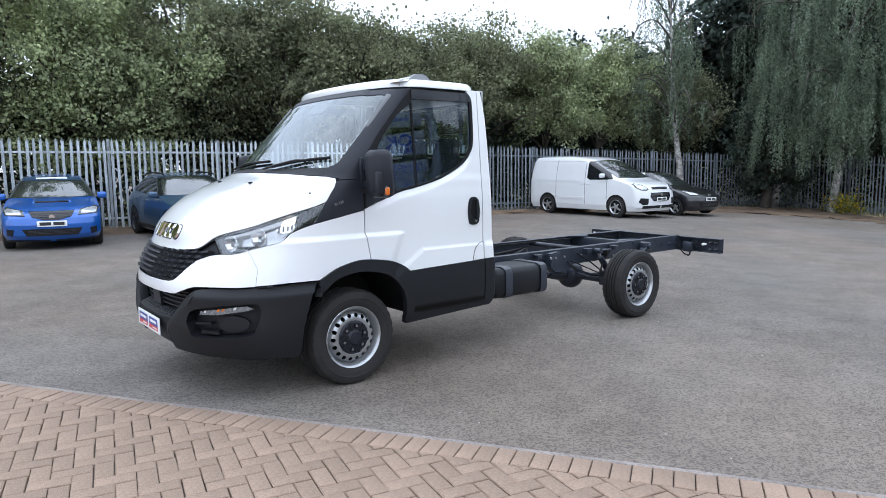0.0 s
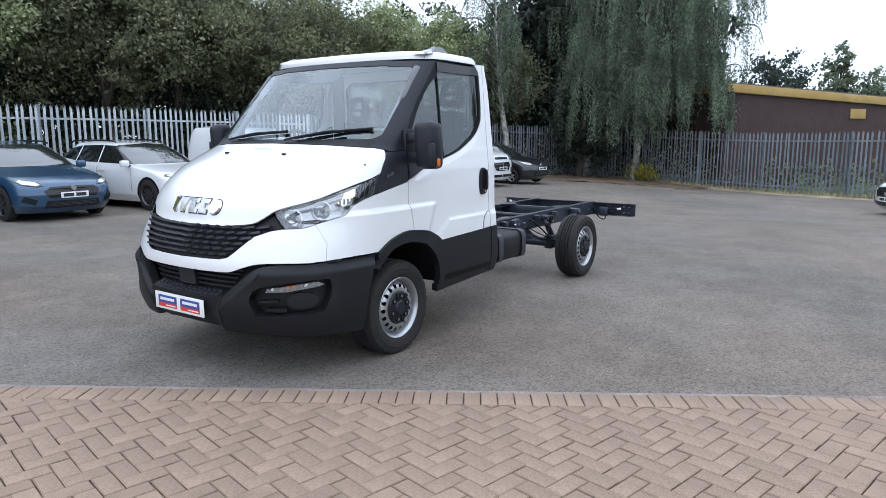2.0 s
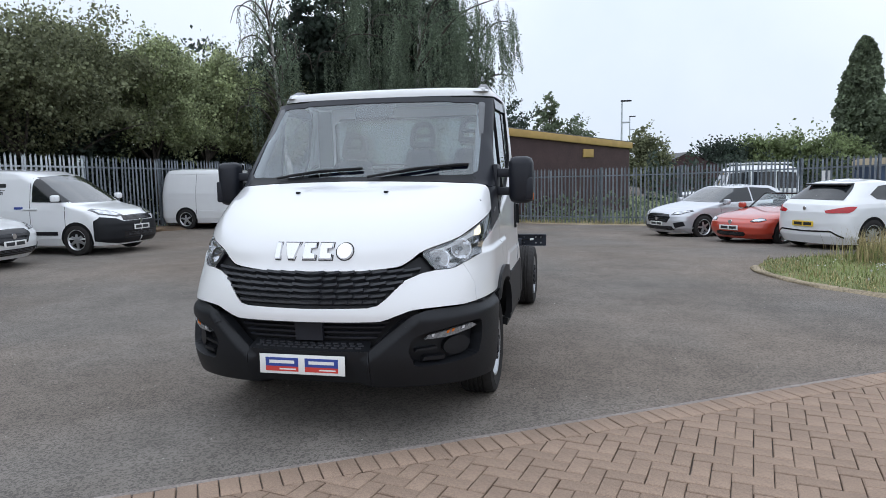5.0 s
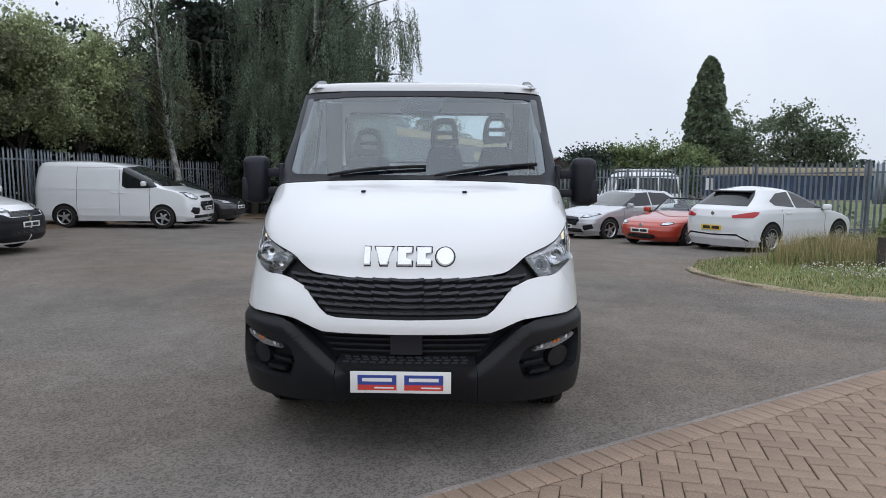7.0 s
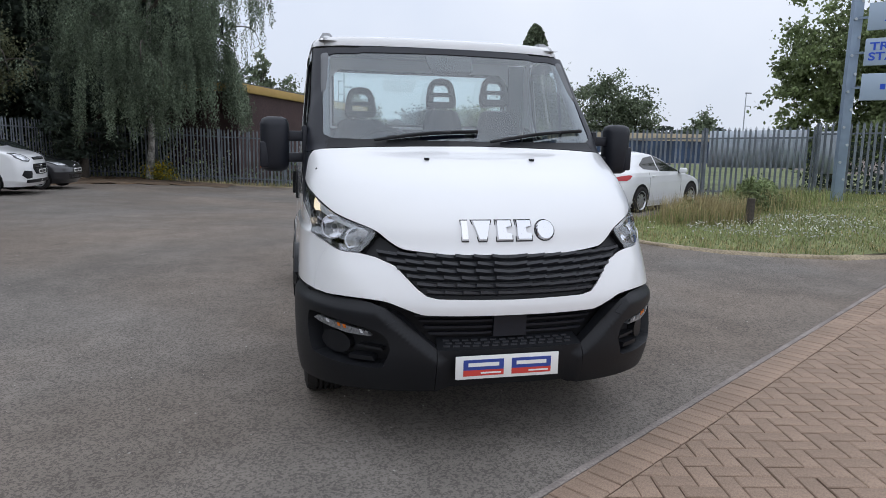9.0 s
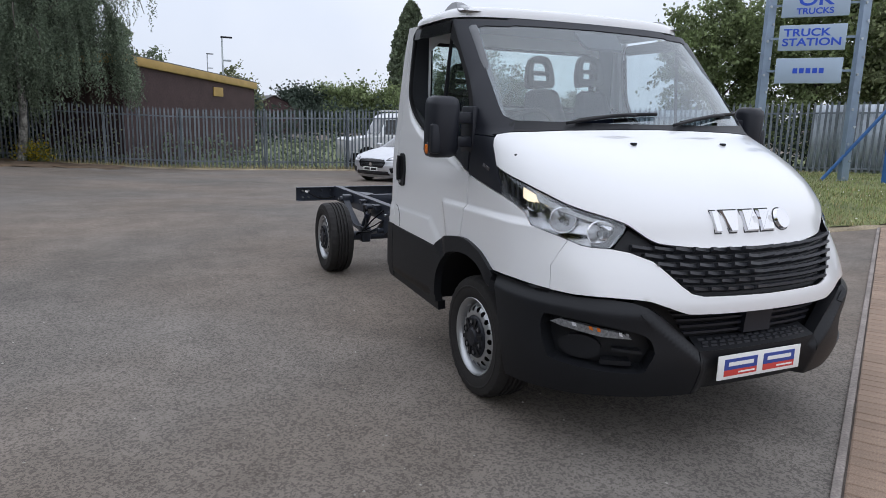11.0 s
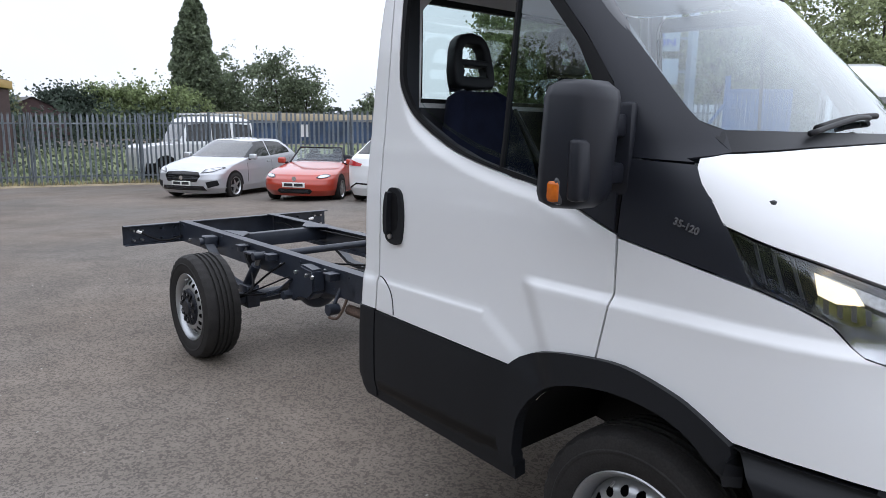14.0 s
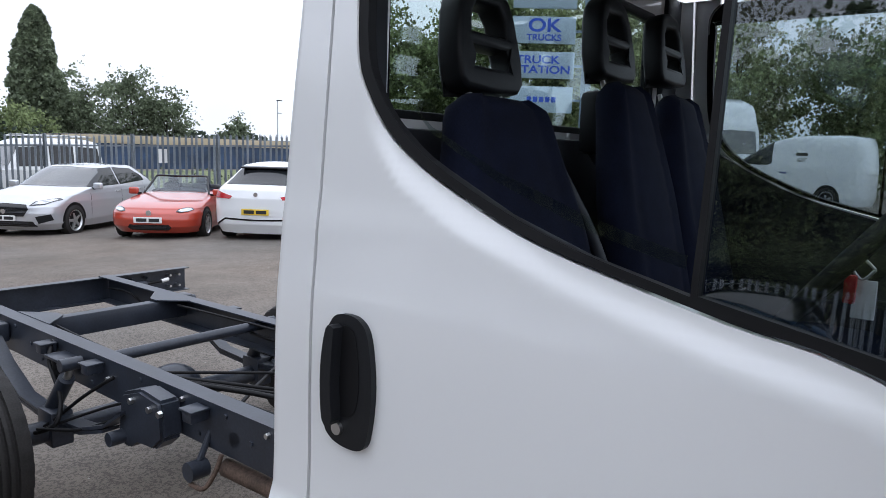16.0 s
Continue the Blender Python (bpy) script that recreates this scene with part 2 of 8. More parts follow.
# ---- mesh helpers ----
def mesh_ob(name, verts, faces, material, parent=None, label="", normals=None, smooth=True):
    me = bpy.data.meshes.new(name)
    me.from_pydata([tuple(map(float, v)) for v in verts], [], faces)
    me.materials.append(material)
    if smooth:
        me.shade_smooth()
    if normals is not None:
        me.normals_split_custom_set_from_vertices([tuple(map(float, v)) for v in normals])
    ob = new(name, me)
    if parent is not None:
        ob.parent = parent
    if label:
        ob["label"] = label
    return ob


def part(name, bm, material, parent=None, label="", smooth=30):
    """Links a bmesh as one mesh object under a thing or a part."""
    bmesh.ops.recalc_face_normals(bm, faces=bm.faces)
    me = bpy.data.meshes.new(name)
    bm.to_mesh(me)
    bm.free()
    me.materials.append(material)
    if smooth:
        me.shade_smooth()
        me.set_sharp_from_angle(angle=radians(smooth))
    ob = new(name, me)
    if parent is not None:
        ob.parent = parent
    if label:
        ob["label"] = label
    return ob


def thing(name, label, category, m=None, group="", kind=""):
    ob = tagged(new(name), label, category, group, kind)
    ob.empty_display_size = 0.1
    if m is not None:
        ob.matrix_world = m
    return ob


def add_box(bm, x0, x1, y0, y1, z0, z1, bevel=0.0, m=None):
    """Adds a box, bevelled, to a bmesh."""
    r = bmesh.ops.create_cube(bm, size=1, matrix=Matrix.Translation(((x0+x1)/2, (y0+y1)/2, (z0+z1)/2)) @ Matrix.Diagonal((abs(x1-x0), abs(y1-y0), abs(z1-z0), 1)))
    vs = r["verts"]
    if bevel:
        es = list({e for v in vs for e in v.link_edges})
        r = bmesh.ops.bevel(bm, geom=es, offset=bevel, segments=2, affect='EDGES', profile=0.5)
        vs = [v for v in r["verts"]]
    if m is not None:
        bmesh.ops.transform(bm, matrix=m, verts=list({v for v in vs}))
    return vs


def box_part(name, dims, material, parent, bevel=0.006, label="", m=None):
    bm = bmesh.new()
    add_box(bm, *dims, bevel)
    if m is not None:
        bmesh.ops.transform(bm, matrix=m, verts=bm.verts)
    return part(name, bm, material, parent, label)


def add_cyl(bm, a, b, r0, r1=None, seg=16, caps=True):
    a, b = Vector(a), Vector(b)
    m = Matrix.Translation((a + b) / 2) @ (b - a).to_track_quat("Z", "Y").to_matrix().to_4x4()
    bmesh.ops.create_cone(bm, cap_ends=caps, segments=seg, radius1=r0, radius2=r0 if r1 is None else r1, depth=(b - a).length, matrix=m)


def cyl_part(name, a, b, r0, material, parent, r1=None, seg=16, label=""):
    bm = bmesh.new()
    add_cyl(bm, a, b, r0, r1, seg)
    return part(name, bm, material, parent, label, 40)


def tube(name, points, r, material, parent=None, label="", seg=8, taper=None):
    """A round tube along a smooth line through the points."""
    pts = [Vector(p) for p in points]
    fine = []
    for i in range(len(pts) - 1):
        p0, p1, p2, p3 = pts[max(i-1, 0)], pts[i], pts[i+1], pts[min(i+2, len(pts)-1)]
        for k in range(5):
            t = k / 5
            fine.append(0.5 * ((2*p1) + (p2-p0)*t + (2*p0-5*p1+4*p2-p3)*t*t + (3*p1-p0-3*p2+p3)*t**3))
    fine.append(pts[-1])
    verts, faces = [], []
    side = None
    for i, p in enumerate(fine):
        d = (fine[min(i+1, len(fine)-1)] - fine[max(i-1, 0)]).normalized()
        if side is None:
            side = d.orthogonal().normalized()
        side = (side - d * side.dot(d)).normalized()
        up = d.cross(side)
        rr = r if taper is None else r + (taper - r) * i / (len(fine) - 1)
        for k in range(seg):
            a = 2 * math.pi * k / seg
            verts.append(p + rr * (math.cos(a) * side + math.sin(a) * up))
    for i in range(len(fine) - 1):
        for k in range(seg):
            faces.append((i*seg + k, i*seg + (k+1) % seg, (i+1)*seg + (k+1) % seg, (i+1)*seg + k))
    faces.append(tuple(range(seg))[::-1])
    faces.append(tuple((len(fine)-1)*seg + k for k in range(seg)))
    return mesh_ob(name, verts, faces, material, parent, label)


def lathe(name, profile, material, parent, seg=48, label="", axis='x', sharp=35):
    """Turns a profile of (radius, along) about the x axis."""
    bm = bmesh.new()
    rings = []
    for r, a in profile:
        rings.append([bm.verts.new((a, r * math.cos(2*math.pi*k/seg), r * math.sin(2*math.pi*k/seg))) for k in range(seg)])
    for i in range(len(rings) - 1):
        for k in range(seg):
            bm.faces.new((rings[i][k], rings[i][(k+1) % seg], rings[i+1][(k+1) % seg], rings[i+1][k]))
    return part(name, bm, material, parent, label, sharp)


def text_mesh(name, body, size, material, parent, m, extrude=0.002, label="", stretch=1.0):
    cu = bpy.data.curves.new(name, 'FONT')
    cu.body, cu.size, cu.extrude, cu.align_x, cu.align_y = body, size, extrude, 'CENTER', 'CENTER'
    cu.offset = size*.022
    tmp = bpy.data.objects.new(name, cu)
    scene.collection.objects.link(tmp)
    me = bpy.data.meshes.new_from_object(tmp.evaluated_get(bpy.context.evaluated_depsgraph_get()))
    bpy.data.objects.remove(tmp)
    me.transform(m @ Matrix.Diagonal((stretch, 1, 1, 1)))
    me.materials.clear()
    me.materials.append(material)
    ob = new(name, me)
    ob.parent = parent
    if label:
        ob["label"] = label
    return ob


# ---- stacked plan outlines: a body as a surface of (u, height), rounded at nose and tail ----
def inside_poly(x, y, poly):
    c, j = False, len(poly) - 1
    for i in range(len(poly)):
        (xi, yi), (xj, yj) = poly[i], poly[j]
        if (yi > y) != (yj > y) and x < (xj - xi) * (y - yi) / (yj - yi) + xi:
            c = not c
        j = i
    return c


class Hull:
    """Rows of height, nose y, nose rounding, tail y, tail rounding, half width. u: 0 to 1 round the nose, 1 to 2 along the side, 2 to 3 round the tail."""

    def __init__(self, rows, n=2.5, nb=2.5, relief=None, metric=1.3):
        self.rows, self.n, self.nb, self.relief, self.metric = np.array(rows, float), n, nb, relief, metric
        self.memo = {}

    def row(self, z):
        z = round(min(max(z, self.rows[0, 0]), self.rows[-1, 0]), 4)
        if z in self.memo:
            return self.memo[z]
        zs = self.rows[:, 0]
        i = int(min(max(np.searchsorted(zs, z) - 1, 0), len(zs) - 2))
        h = zs[i+1] - zs[i]
        t = (z - zs[i]) / h

        def slope(k):
            a, b = max(k-1, 0), min(k+1, len(zs)-1)
            return (self.rows[b, 1:] - self.rows[a, 1:]) / (zs[b] - zs[a])
        p0, p1, m0, m1 = self.rows[i, 1:], self.rows[i+1, 1:], slope(i)*h, slope(i+1)*h
        self.memo[z] = (2*t**3-3*t*t+1)*p0 + (t**3-2*t*t+t)*m0 + (3*t*t-2*t**3)*p1 + (t**3-t*t)*m1
        return self.memo[z]

    def u(self, kind, a, z):
        f, df, b, db, w = self.row(z)
        if kind == 'f':
            return math.asin(min(max(a/w, 0), 1) ** (self.n/2)) / (math.pi/2)
        if kind == 'b':
            return 3 - math.asin(min(max(a/w, 0), 1) ** (self.nb/2)) / (math.pi/2)
        if a < f + df:
            return math.acos(min(max(1-(a-f)/df, 0), 1) ** (self.n/2)) / (math.pi/2)
        if a > b - db:
            return 3 - math.acos(min(max(1-(b-a)/db, 0), 1) ** (self.nb/2)) / (math.pi/2)
        return 1 + (a-f-df) / max(b-db-f-df, 1e-3)

    def base(self, u, z):
        f, df, b, db, w = self.row(z)
        u = min(max(u, 0), 3)
        if u < 1:
            a = u*math.pi/2
            return np.array((w*math.sin(a)**(2/self.n), f+df*(1-max(math.cos(a), 0)**(2/self.n)), z))
        if u <= 2:
            return np.array((w, f+df+(u-1)*(b-db-f-df), z))
        a = (3-u)*math.pi/2
        return np.array((w*math.sin(a)**(2/self.nb), b-db*(1-max(math.cos(a), 0)**(2/self.nb)), z))

    def point(self, u, z, off=0.0):
        p = self.base(u, z)
        if self.relief:
            r = self.relief(p[0], p[1], z)
            if r:
                p = p + r * self.normal(u, z, plain=True)
        return p + off * self.normal(u, z) if off else p

    def normal(self, u, z, plain=False):
        e = 2e-3
        at = self.base if plain else self.point
        a = at(min(u+e, 3), z) - at(max(u-e, 0), z)
        b = at(u, min(z+e, self.rows[-1, 0])) - at(u, max(z-e, self.rows[0, 0]))
        n = np.cross(a, b)
        if u < e or u > 3 - e:
            n[0] = 0
        return n / (np.linalg.norm(n) + 1e-12)

    def loop(self, outline, step):
        """Points of an outline in (u, z); each edge is straight from the front, from the side, or on the surface."""
        out = []
        for i, (k0, a0, z0) in enumerate(outline):
            k1, a1, z1 = outline[(i+1) % len(outline)]
            length = math.hypot(a1-a0, z1-z0) if k0 == k1 else math.hypot((self.u(k1, a1, z1)-self.u(k0, a0, z0))*self.metric, z1-z0)
            m = max(1, int(length/step))
            for j in range(m):
                t = j/m
                z = z0+(z1-z0)*t
                out.append((self.u(k0, a0+(a1-a0)*t, z) if k0 == k1 else self.u(k0, a0, z0)*(1-t)+self.u(k1, a1, z1)*t, z))
        return out

    def sheet(self, outline, holes=(), off=0.0, depth=0.012, step=0.035, middle=False):
        """Verts, faces and normals of a panel; middle: mirror it across the centre line into one piece."""
        from mathutils.geometry import delaunay_2d_cdt
        S = self.metric
        loops = [self.loop(o, step) for o in (outline, *holes)]
        area = sum(p[0]*q[1]-q[0]*p[1] for p, q in zip(loops[0], loops[0][1:]+loops[0][:1]))
        if area < 0:
            loops[0].reverse()
        pts, edges = [], []
        for lp in loops:
            s = len(pts)
            pts += [(p[0]*S, p[1]) for p in lp]
            edges += [(s+i, s+(i+1) % len(lp)) for i in range(len(lp))]
        rim = np.array(pts)
        polys = [[(p[0]*S, p[1]) for p in lp] for lp in loops]
        lo, hi = rim.min(0), rim.max(0)
        for x in np.arange(lo[0]+step/2, hi[0], step):
            for y in np.arange(lo[1]+step/2, hi[1], step):
                if inside_poly(x, y, polys[0]) and not any(inside_poly(x, y, q) for q in polys[1:]) and ((rim-(x, y))**2).sum(1).min() > (0.45*step)**2:
                    pts.append((x, y))
        co, _, tris, *_ = delaunay_2d_cdt([Vector(p) for p in pts], edges, [], 0, 1e-6)
        co = [tuple(c) for c in co]
        faces = []
        for t in tris:
            c = [sum(co[i][k] for i in t)/3 for k in (0, 1)]
            if inside_poly(*c, polys[0]) and not any(inside_poly(*c, q) for q in polys[1:]):
                a = (co[t[1]][0]-co[t[0]][0])*(co[t[2]][1]-co[t[0]][1])-(co[t[2]][0]-co[t[0]][0])*(co[t[1]][1]-co[t[0]][1])
                faces.append(tuple(t) if a > 0 else tuple(t)[::-1])
        ns = [self.normal(c[0]/S, c[1]) for c in co]
        vs = [self.point(c[0]/S, c[1]) + off*n for c, n in zip(co, ns)]
        if depth:
            count = {}
            for t in faces:
                for a, b in zip(t, t[1:]+t[:1]):
                    count[(a, b)] = 1
            for (a, b) in list(count):
                if (b, a) in count or (middle and abs(vs[a][0]) < 2e-3 and abs(vs[b][0]) < 2e-3):
                    continue
                s = len(vs)
                q = [vs[a], vs[b], vs[b]-depth*ns[b], vs[a]-depth*ns[a]]
                out = np.cross(q[3]-q[0], q[1]-q[0])
                out = out/(np.linalg.norm(out)+1e-12)
                vs += q
                ns += [out]*4
                faces.append((s, s+3, s+2, s+1))
        return vs, faces, ns

    def panel(self, name, outline, material, parent, label="", side=1, **kw):
        vs, fs, ns = self.sheet(outline, **kw)
        if kw.get("middle"):
            k = len(vs)
            vs = vs + [v*(-1, 1, 1) for v in vs]
            ns = ns + [v*(-1, 1, 1) for v in ns]
            fs = fs + [tuple(i+k for i in f)[::-1] for f in fs]
        elif side < 0:
            vs, ns, fs = [v*(-1, 1, 1) for v in vs], [v*(-1, 1, 1) for v in ns], [f[::-1] for f in fs]
        return mesh_ob(name, vs, fs, material, parent, label, ns)

    def pair(self, name, outline, material, parent, label="", **kw):
        return [self.panel(name, outline, material, parent, label, side=s, **kw) for s in (1, -1)]


def ground_z(x, y):
    """The yard falls gently away behind the truck."""
    left = -0.0008 * min(max(y - 5, 0), 24) ** 2
    right = -0.037 * (min(y, 30) - 8) if y > 9.5 else -0.037 * max(0, y - 6.5) ** 2 / 6
    k = min(max((x + 9) / 9, 0), 1)
    return left + (right - left) * k * k * (3 - 2 * k)

# ---- the ground, one sheet to the horizon ----
def build_ground():
    xs = sorted(set([*np.arange(-30, 40.1, 2.0), *(-600, -300, -120, -60, 60, 120, 300, 600)]))
    ys = sorted(set([*np.arange(-20, 45.1, 2.0), *(-600, -300, -100, -40, 60, 100, 200, 400, 900)]))
    vs = [(x, y, ground_z(x, y)) for y in ys for x in xs]
    n = len(xs)
    fs = [(j*n+i, j*n+i+1, (j+1)*n+i+1, (j+1)*n+i) for j in range(len(ys)-1) for i in range(n-1)]
    g = mesh_ob("ground", vs, fs, TARMAC)
    tagged(g, "worn grey tarmac of the open yard", "ground", kind="structure")


build_ground()

# ---- the truck: white cab on a bare black chassis ----
def smooth01(t):
    t = min(max(t, 0), 1)
    return t*t*(3-2*t)


def cab_relief(x, y, z):
    """Flared wing over the wheel that runs into the door, and the low swage line behind it."""
    if z < 0.80 and y < -0.28:
        # the bumper stands out in front of a sloping ledge that runs along its top and down its arms to the middle
        edge = min(0.80, 0.56+(x-0.375)*0.83)
        return 0.034*smooth01((edge-0.004-z)/0.065)*smooth01((-0.28-y)/0.05)*smooth01((x-0.30)/0.08)
    if x < 0.6 or z < 0.5:
        return 0.0
    if z > 1.22 and 0.15 < y < 1.17:
        # the door's shoulder turns in under the window
        under = float(np.interp(y, (.108, .42, .56, .77, .92, 1.07, 1.15, 1.188), (1.292, 1.402, 1.429, 1.48, 1.534, 1.612, 1.70, 1.80)))-z
        if under < 0.06:
            return -0.010*smooth01((0.06-under)/0.052)*smooth01((y-.15)/.12)*smooth01((1.17-y)/.10)
    if z > 1.3:
        return 0.0
    line = 0.955 if y > 0.62 else 0.955-(0.62-y)*0.62
    swage = 0.009*smooth01((line+0.012-z)/0.024) if y > 0.62 else 0.009*smooth01((line+0.035-z)/0.07)
    flare = 0.020*smooth01((1.115-z)/0.035)*smooth01((0.47-0.45*max(0, 1.09-z)-y)/0.09)
    return max(swage, flare) * smooth01((x-0.6)/0.3)


CAB = Hull([
    (.24, -1.00, .66, 1.385, .05, .985), (.36, -1.085, .72, 1.385, .05, 1.008), (.50, -1.135, .76, 1.385, .05, 1.02), (.65, -1.14, .80, 1.385, .05, 1.022),
    (.78, -1.15, .82, 1.385, .05, 1.018), (.90, -1.11, .82, 1.385, .05, 1.01), (1.04, -1.03, .80, 1.385, .05, 1.002), (1.15, -.985, .78, 1.385, .05, 1.0),
    (1.25, -.90, .75, 1.385, .05, .998), (1.35, -.77, .72, 1.385, .05, .993), (1.42, -.63, .65, 1.385, .05, .985), (1.48, -.47, .55, 1.385, .05, .98),
    (1.53, -.33, .45, 1.385, .05, .972), (1.60, -.22, .36, 1.385, .05, .965), (1.80, -.01, .30, 1.38, .05, .945), (2.0, .19, .25, 1.37, .05, .925),
    (2.20, .40, .2, 1.35, .06, .902), (2.225, .425, .2, 1.345, .06, .897)], relief=cab_relief)



def curve(pts, sub=4):
    """The same outline run with a smooth line through its points."""
    out = []
    for i in range(len(pts)-1):
        k = pts[i][0]
        p0, p1, p2, p3 = pts[max(i-1, 0)], pts[i], pts[i+1], pts[min(i+2, len(pts)-1)]
        if p2[0] != k:
            out.append(p1)
            continue
        p0 = p0 if p0[0] == k else p1
        p3 = p3 if p3[0] == k else p2
        for j in range(sub):
            t = j/sub
            q = [0.5*((2*b)+(c-a)*t+(2*a-5*b+4*c-d)*t*t+(3*b-a-3*c+d)*t**3) for a, b, c, d in zip(p0[1:], p1[1:], p2[1:], p3[1:])]
            out.append((k, *q))
    return out+[pts[-1]]


truck = thing("chassis_cab_truck", "white single-cab truck with bare black chassis parked on tarmac", "truck")

BONNET_LOW = curve([('f', .32, 1.025), ('f', .48, 1.04), ('f', .545, 1.052), ('f', .60, 1.085), ('f', .65, 1.125), ('f', .71, 1.152), ('f', .80, 1.182),
              ('f', .855, 1.206), ('s', -.56, 1.246), ('s', -.43, 1.286), ('s', -.30, 1.32), ('s', -.20, 1.352)])
BONNET_SIDE = [('s', -.165, 1.40), ('s', -.122, 1.45), ('s', -.098, 1.49), ('f', .93, 1.512), ('f', .88, 1.524), ('f', .6, 1.54), ('f', .3, 1.548), ('f', 0, 1.552)]
CAB.panel("bonnet", [('f', 0, 1.022), *BONNET_LOW, *BONNET_SIDE], WHITE, truck, "white bonnet with chrome badge", middle=True, depth=0.02, step=.02)

# grille, recessed, and its rows of scooped fins
GRILLE = [('f', 0, 1.012), ('f', .32, 1.016), ('f', .48, 1.03), ('f', .55, 1.044), ('f', .61, 1.082), ('f', .652, 1.108), ('f', .725, 1.016), ('f', .66, 1.005),
          ('f', .575, .972), ('f', .475, .868), ('f', .435, .836), ('f', .38, .822), ('f', 0, .815)]
grille = CAB.panel("grille", GRILLE, BLACKP, truck, "black plastic grille with scooped fins", middle=True, off=-0.03, depth=-0.026)


def grille_fins():
    z0, dz = .834, .0335
    for r in range(6):
        zc = z0 + r*dz
        reach = .435 + r*.044
        n = (5, 5, 6, 6, 7, 7)[r]
        for side in (1, -1):
            for i in range(n):
                a, b = i*reach/n - .001, (i+1)*reach/n - .001
                bm = bmesh.new()
                rows = []
                for k in range(5):
                    x = a + (b-a)*k/4
                    lean = .012*(x/.6)**2
                    u0, u1, u2 = CAB.u('f', x, zc+lean), CAB.u('f', x, zc+lean+.017), CAB.u('f', x, zc+lean+.03)
                    bow = .026*(k/4)**1.4
                    rows.append([CAB.point(u0, zc+lean+.001, -.030), CAB.point(u1, zc+lean+.007, -.010+bow), CAB.point(u1, zc+lean+.019, -.006+bow), CAB.point(u2, zc+lean+.027, -.03)])
                vr = [[bm.verts.new((p[0]*side, p[1], p[2])) for p in row] for row in rows]
                for k in range(4):
                    for j in range(3):
                        bm.faces.new((vr[k][j], vr[k+1][j], vr[k+1][j+1], vr[k][j+1]))
                bm.faces.new(vr[0])
                bm.faces.new(vr[4][::-1])
                part("fin", bm, FINM, grille)


grille_fins()

# front cover under the bonnet, wings, lower bumper
LIP = curve([('f', 0, .735), ('f', .40, .738), ('f', .475, .746), ('f', .56, .776), ('f', .64, .80), ('f', .77, .806), ('f', .89, .803)])
CAB.panel("front_cover", [('f', 0, .812), ('f', .38, .819), ('f', .437, .832), ('f', .478, .864), ('f', .578, .968), ('f', .665, 1.002), ('f', .728, 1.012), ('f', .80, 1.012),
                          ('f', .835, 1.018), ('f', .868, 1.036), ('f', .90, .98), ('f', .932, .917), ('f', .946, .808), *LIP[::-1]], WHITE, truck, "white front cover round the grille", middle=True, depth=0.025)
CAB.pair("front_wing", [('s', .098, 1.278), ('s', -.285, 1.205), ('s', -.39, 1.178), ('s', -.47, 1.146), ('s', -.51, 1.109), ('s', -.54, 1.089), ('f', .925, 1.068), ('f', .8690, 1.038),
                        ('f', .9010, .98), ('f', .9330, .917), ('f', .9470, .810), ('s', -.60, .815), ('s', -.5, .818), ('s', -.297, .816), ('s', -.21, .858), ('s', -.125, .892), ('s', .03, .922), ('s', .128, .914), ('s', .095, 1.12)],
         WHITE, truck, "white front wing", depth=0.015, step=.017)
FOG = curve([('f', .60, .565), ('f', .628, .632), ('f', .71, .668), ('f', .925, .700), ('f', .962, .668), ('f', .955, .53), ('f', .91, .482), ('f', .66, .470), ('f', .622, .510), ('f', .60, .565)])[:-1]
CAB.pair("front_bumper", [('f', .385, .566), ('f', .50, .664), ('f', .575, .726), ('f', .635, .767), ('f', .70, .789), ('f', .77, .796), ('f', .89, .793), ('s', -.5, .806), ('s', -.30, .806), ('s', -.365, .72), ('s', -.43, .52), ('s', -.45, .36), ('s', -.46, .31),
                          ('f', .93, .33), ('f', .746, .345), ('f', .385, .355)], BLACKP, truck, "grained black plastic bumper", holes=[FOG], off=0.002, depth=0.06, step=.016)
CAB.panel("bumper_middle", [('f', 0, .558), ('f', .382, .558), ('f', .382, .355), ('f', 0, .36)], BLACKP, truck, "black plastic bumper middle with plate", middle=True, off=0.004, depth=0.05)
CAB.panel("bumper_lip", [('f', 0, .352), ('f', .746, .338), ('f', .93, .324), ('f', .93, .27), ('f', 0, .28)], BLACKP, truck, middle=True, off=-0.07, depth=0.02)
CAB.pair("fog_recess", FOG, BLACKP, truck, "dark fog lamp recess", off=-0.085, depth=-0.085)
CAB.pair("fog_blank", [('f', .868+.068*math.cos(a), .556+.058*math.sin(a)) for a in np.linspace(0, 2*math.pi, 17)[:-1]], BLACKP, truck, "round black fog lamp blank", off=-0.045, depth=0.04, step=.015)
CAB.pair("recess_rib", [('f', .64, .548), ('f', .76, .556), ('f', .76, .570), ('f', .65, .562)], BLACKP, truck, off=-0.03, depth=0.05, step=.02)
CAB.pair("recess_rib", [('f', .68, .490), ('f', .80, .488), ('f', .80, .510), ('f', .69, .512)], BLACKP, truck, off=-0.03, depth=0.05, step=.02)
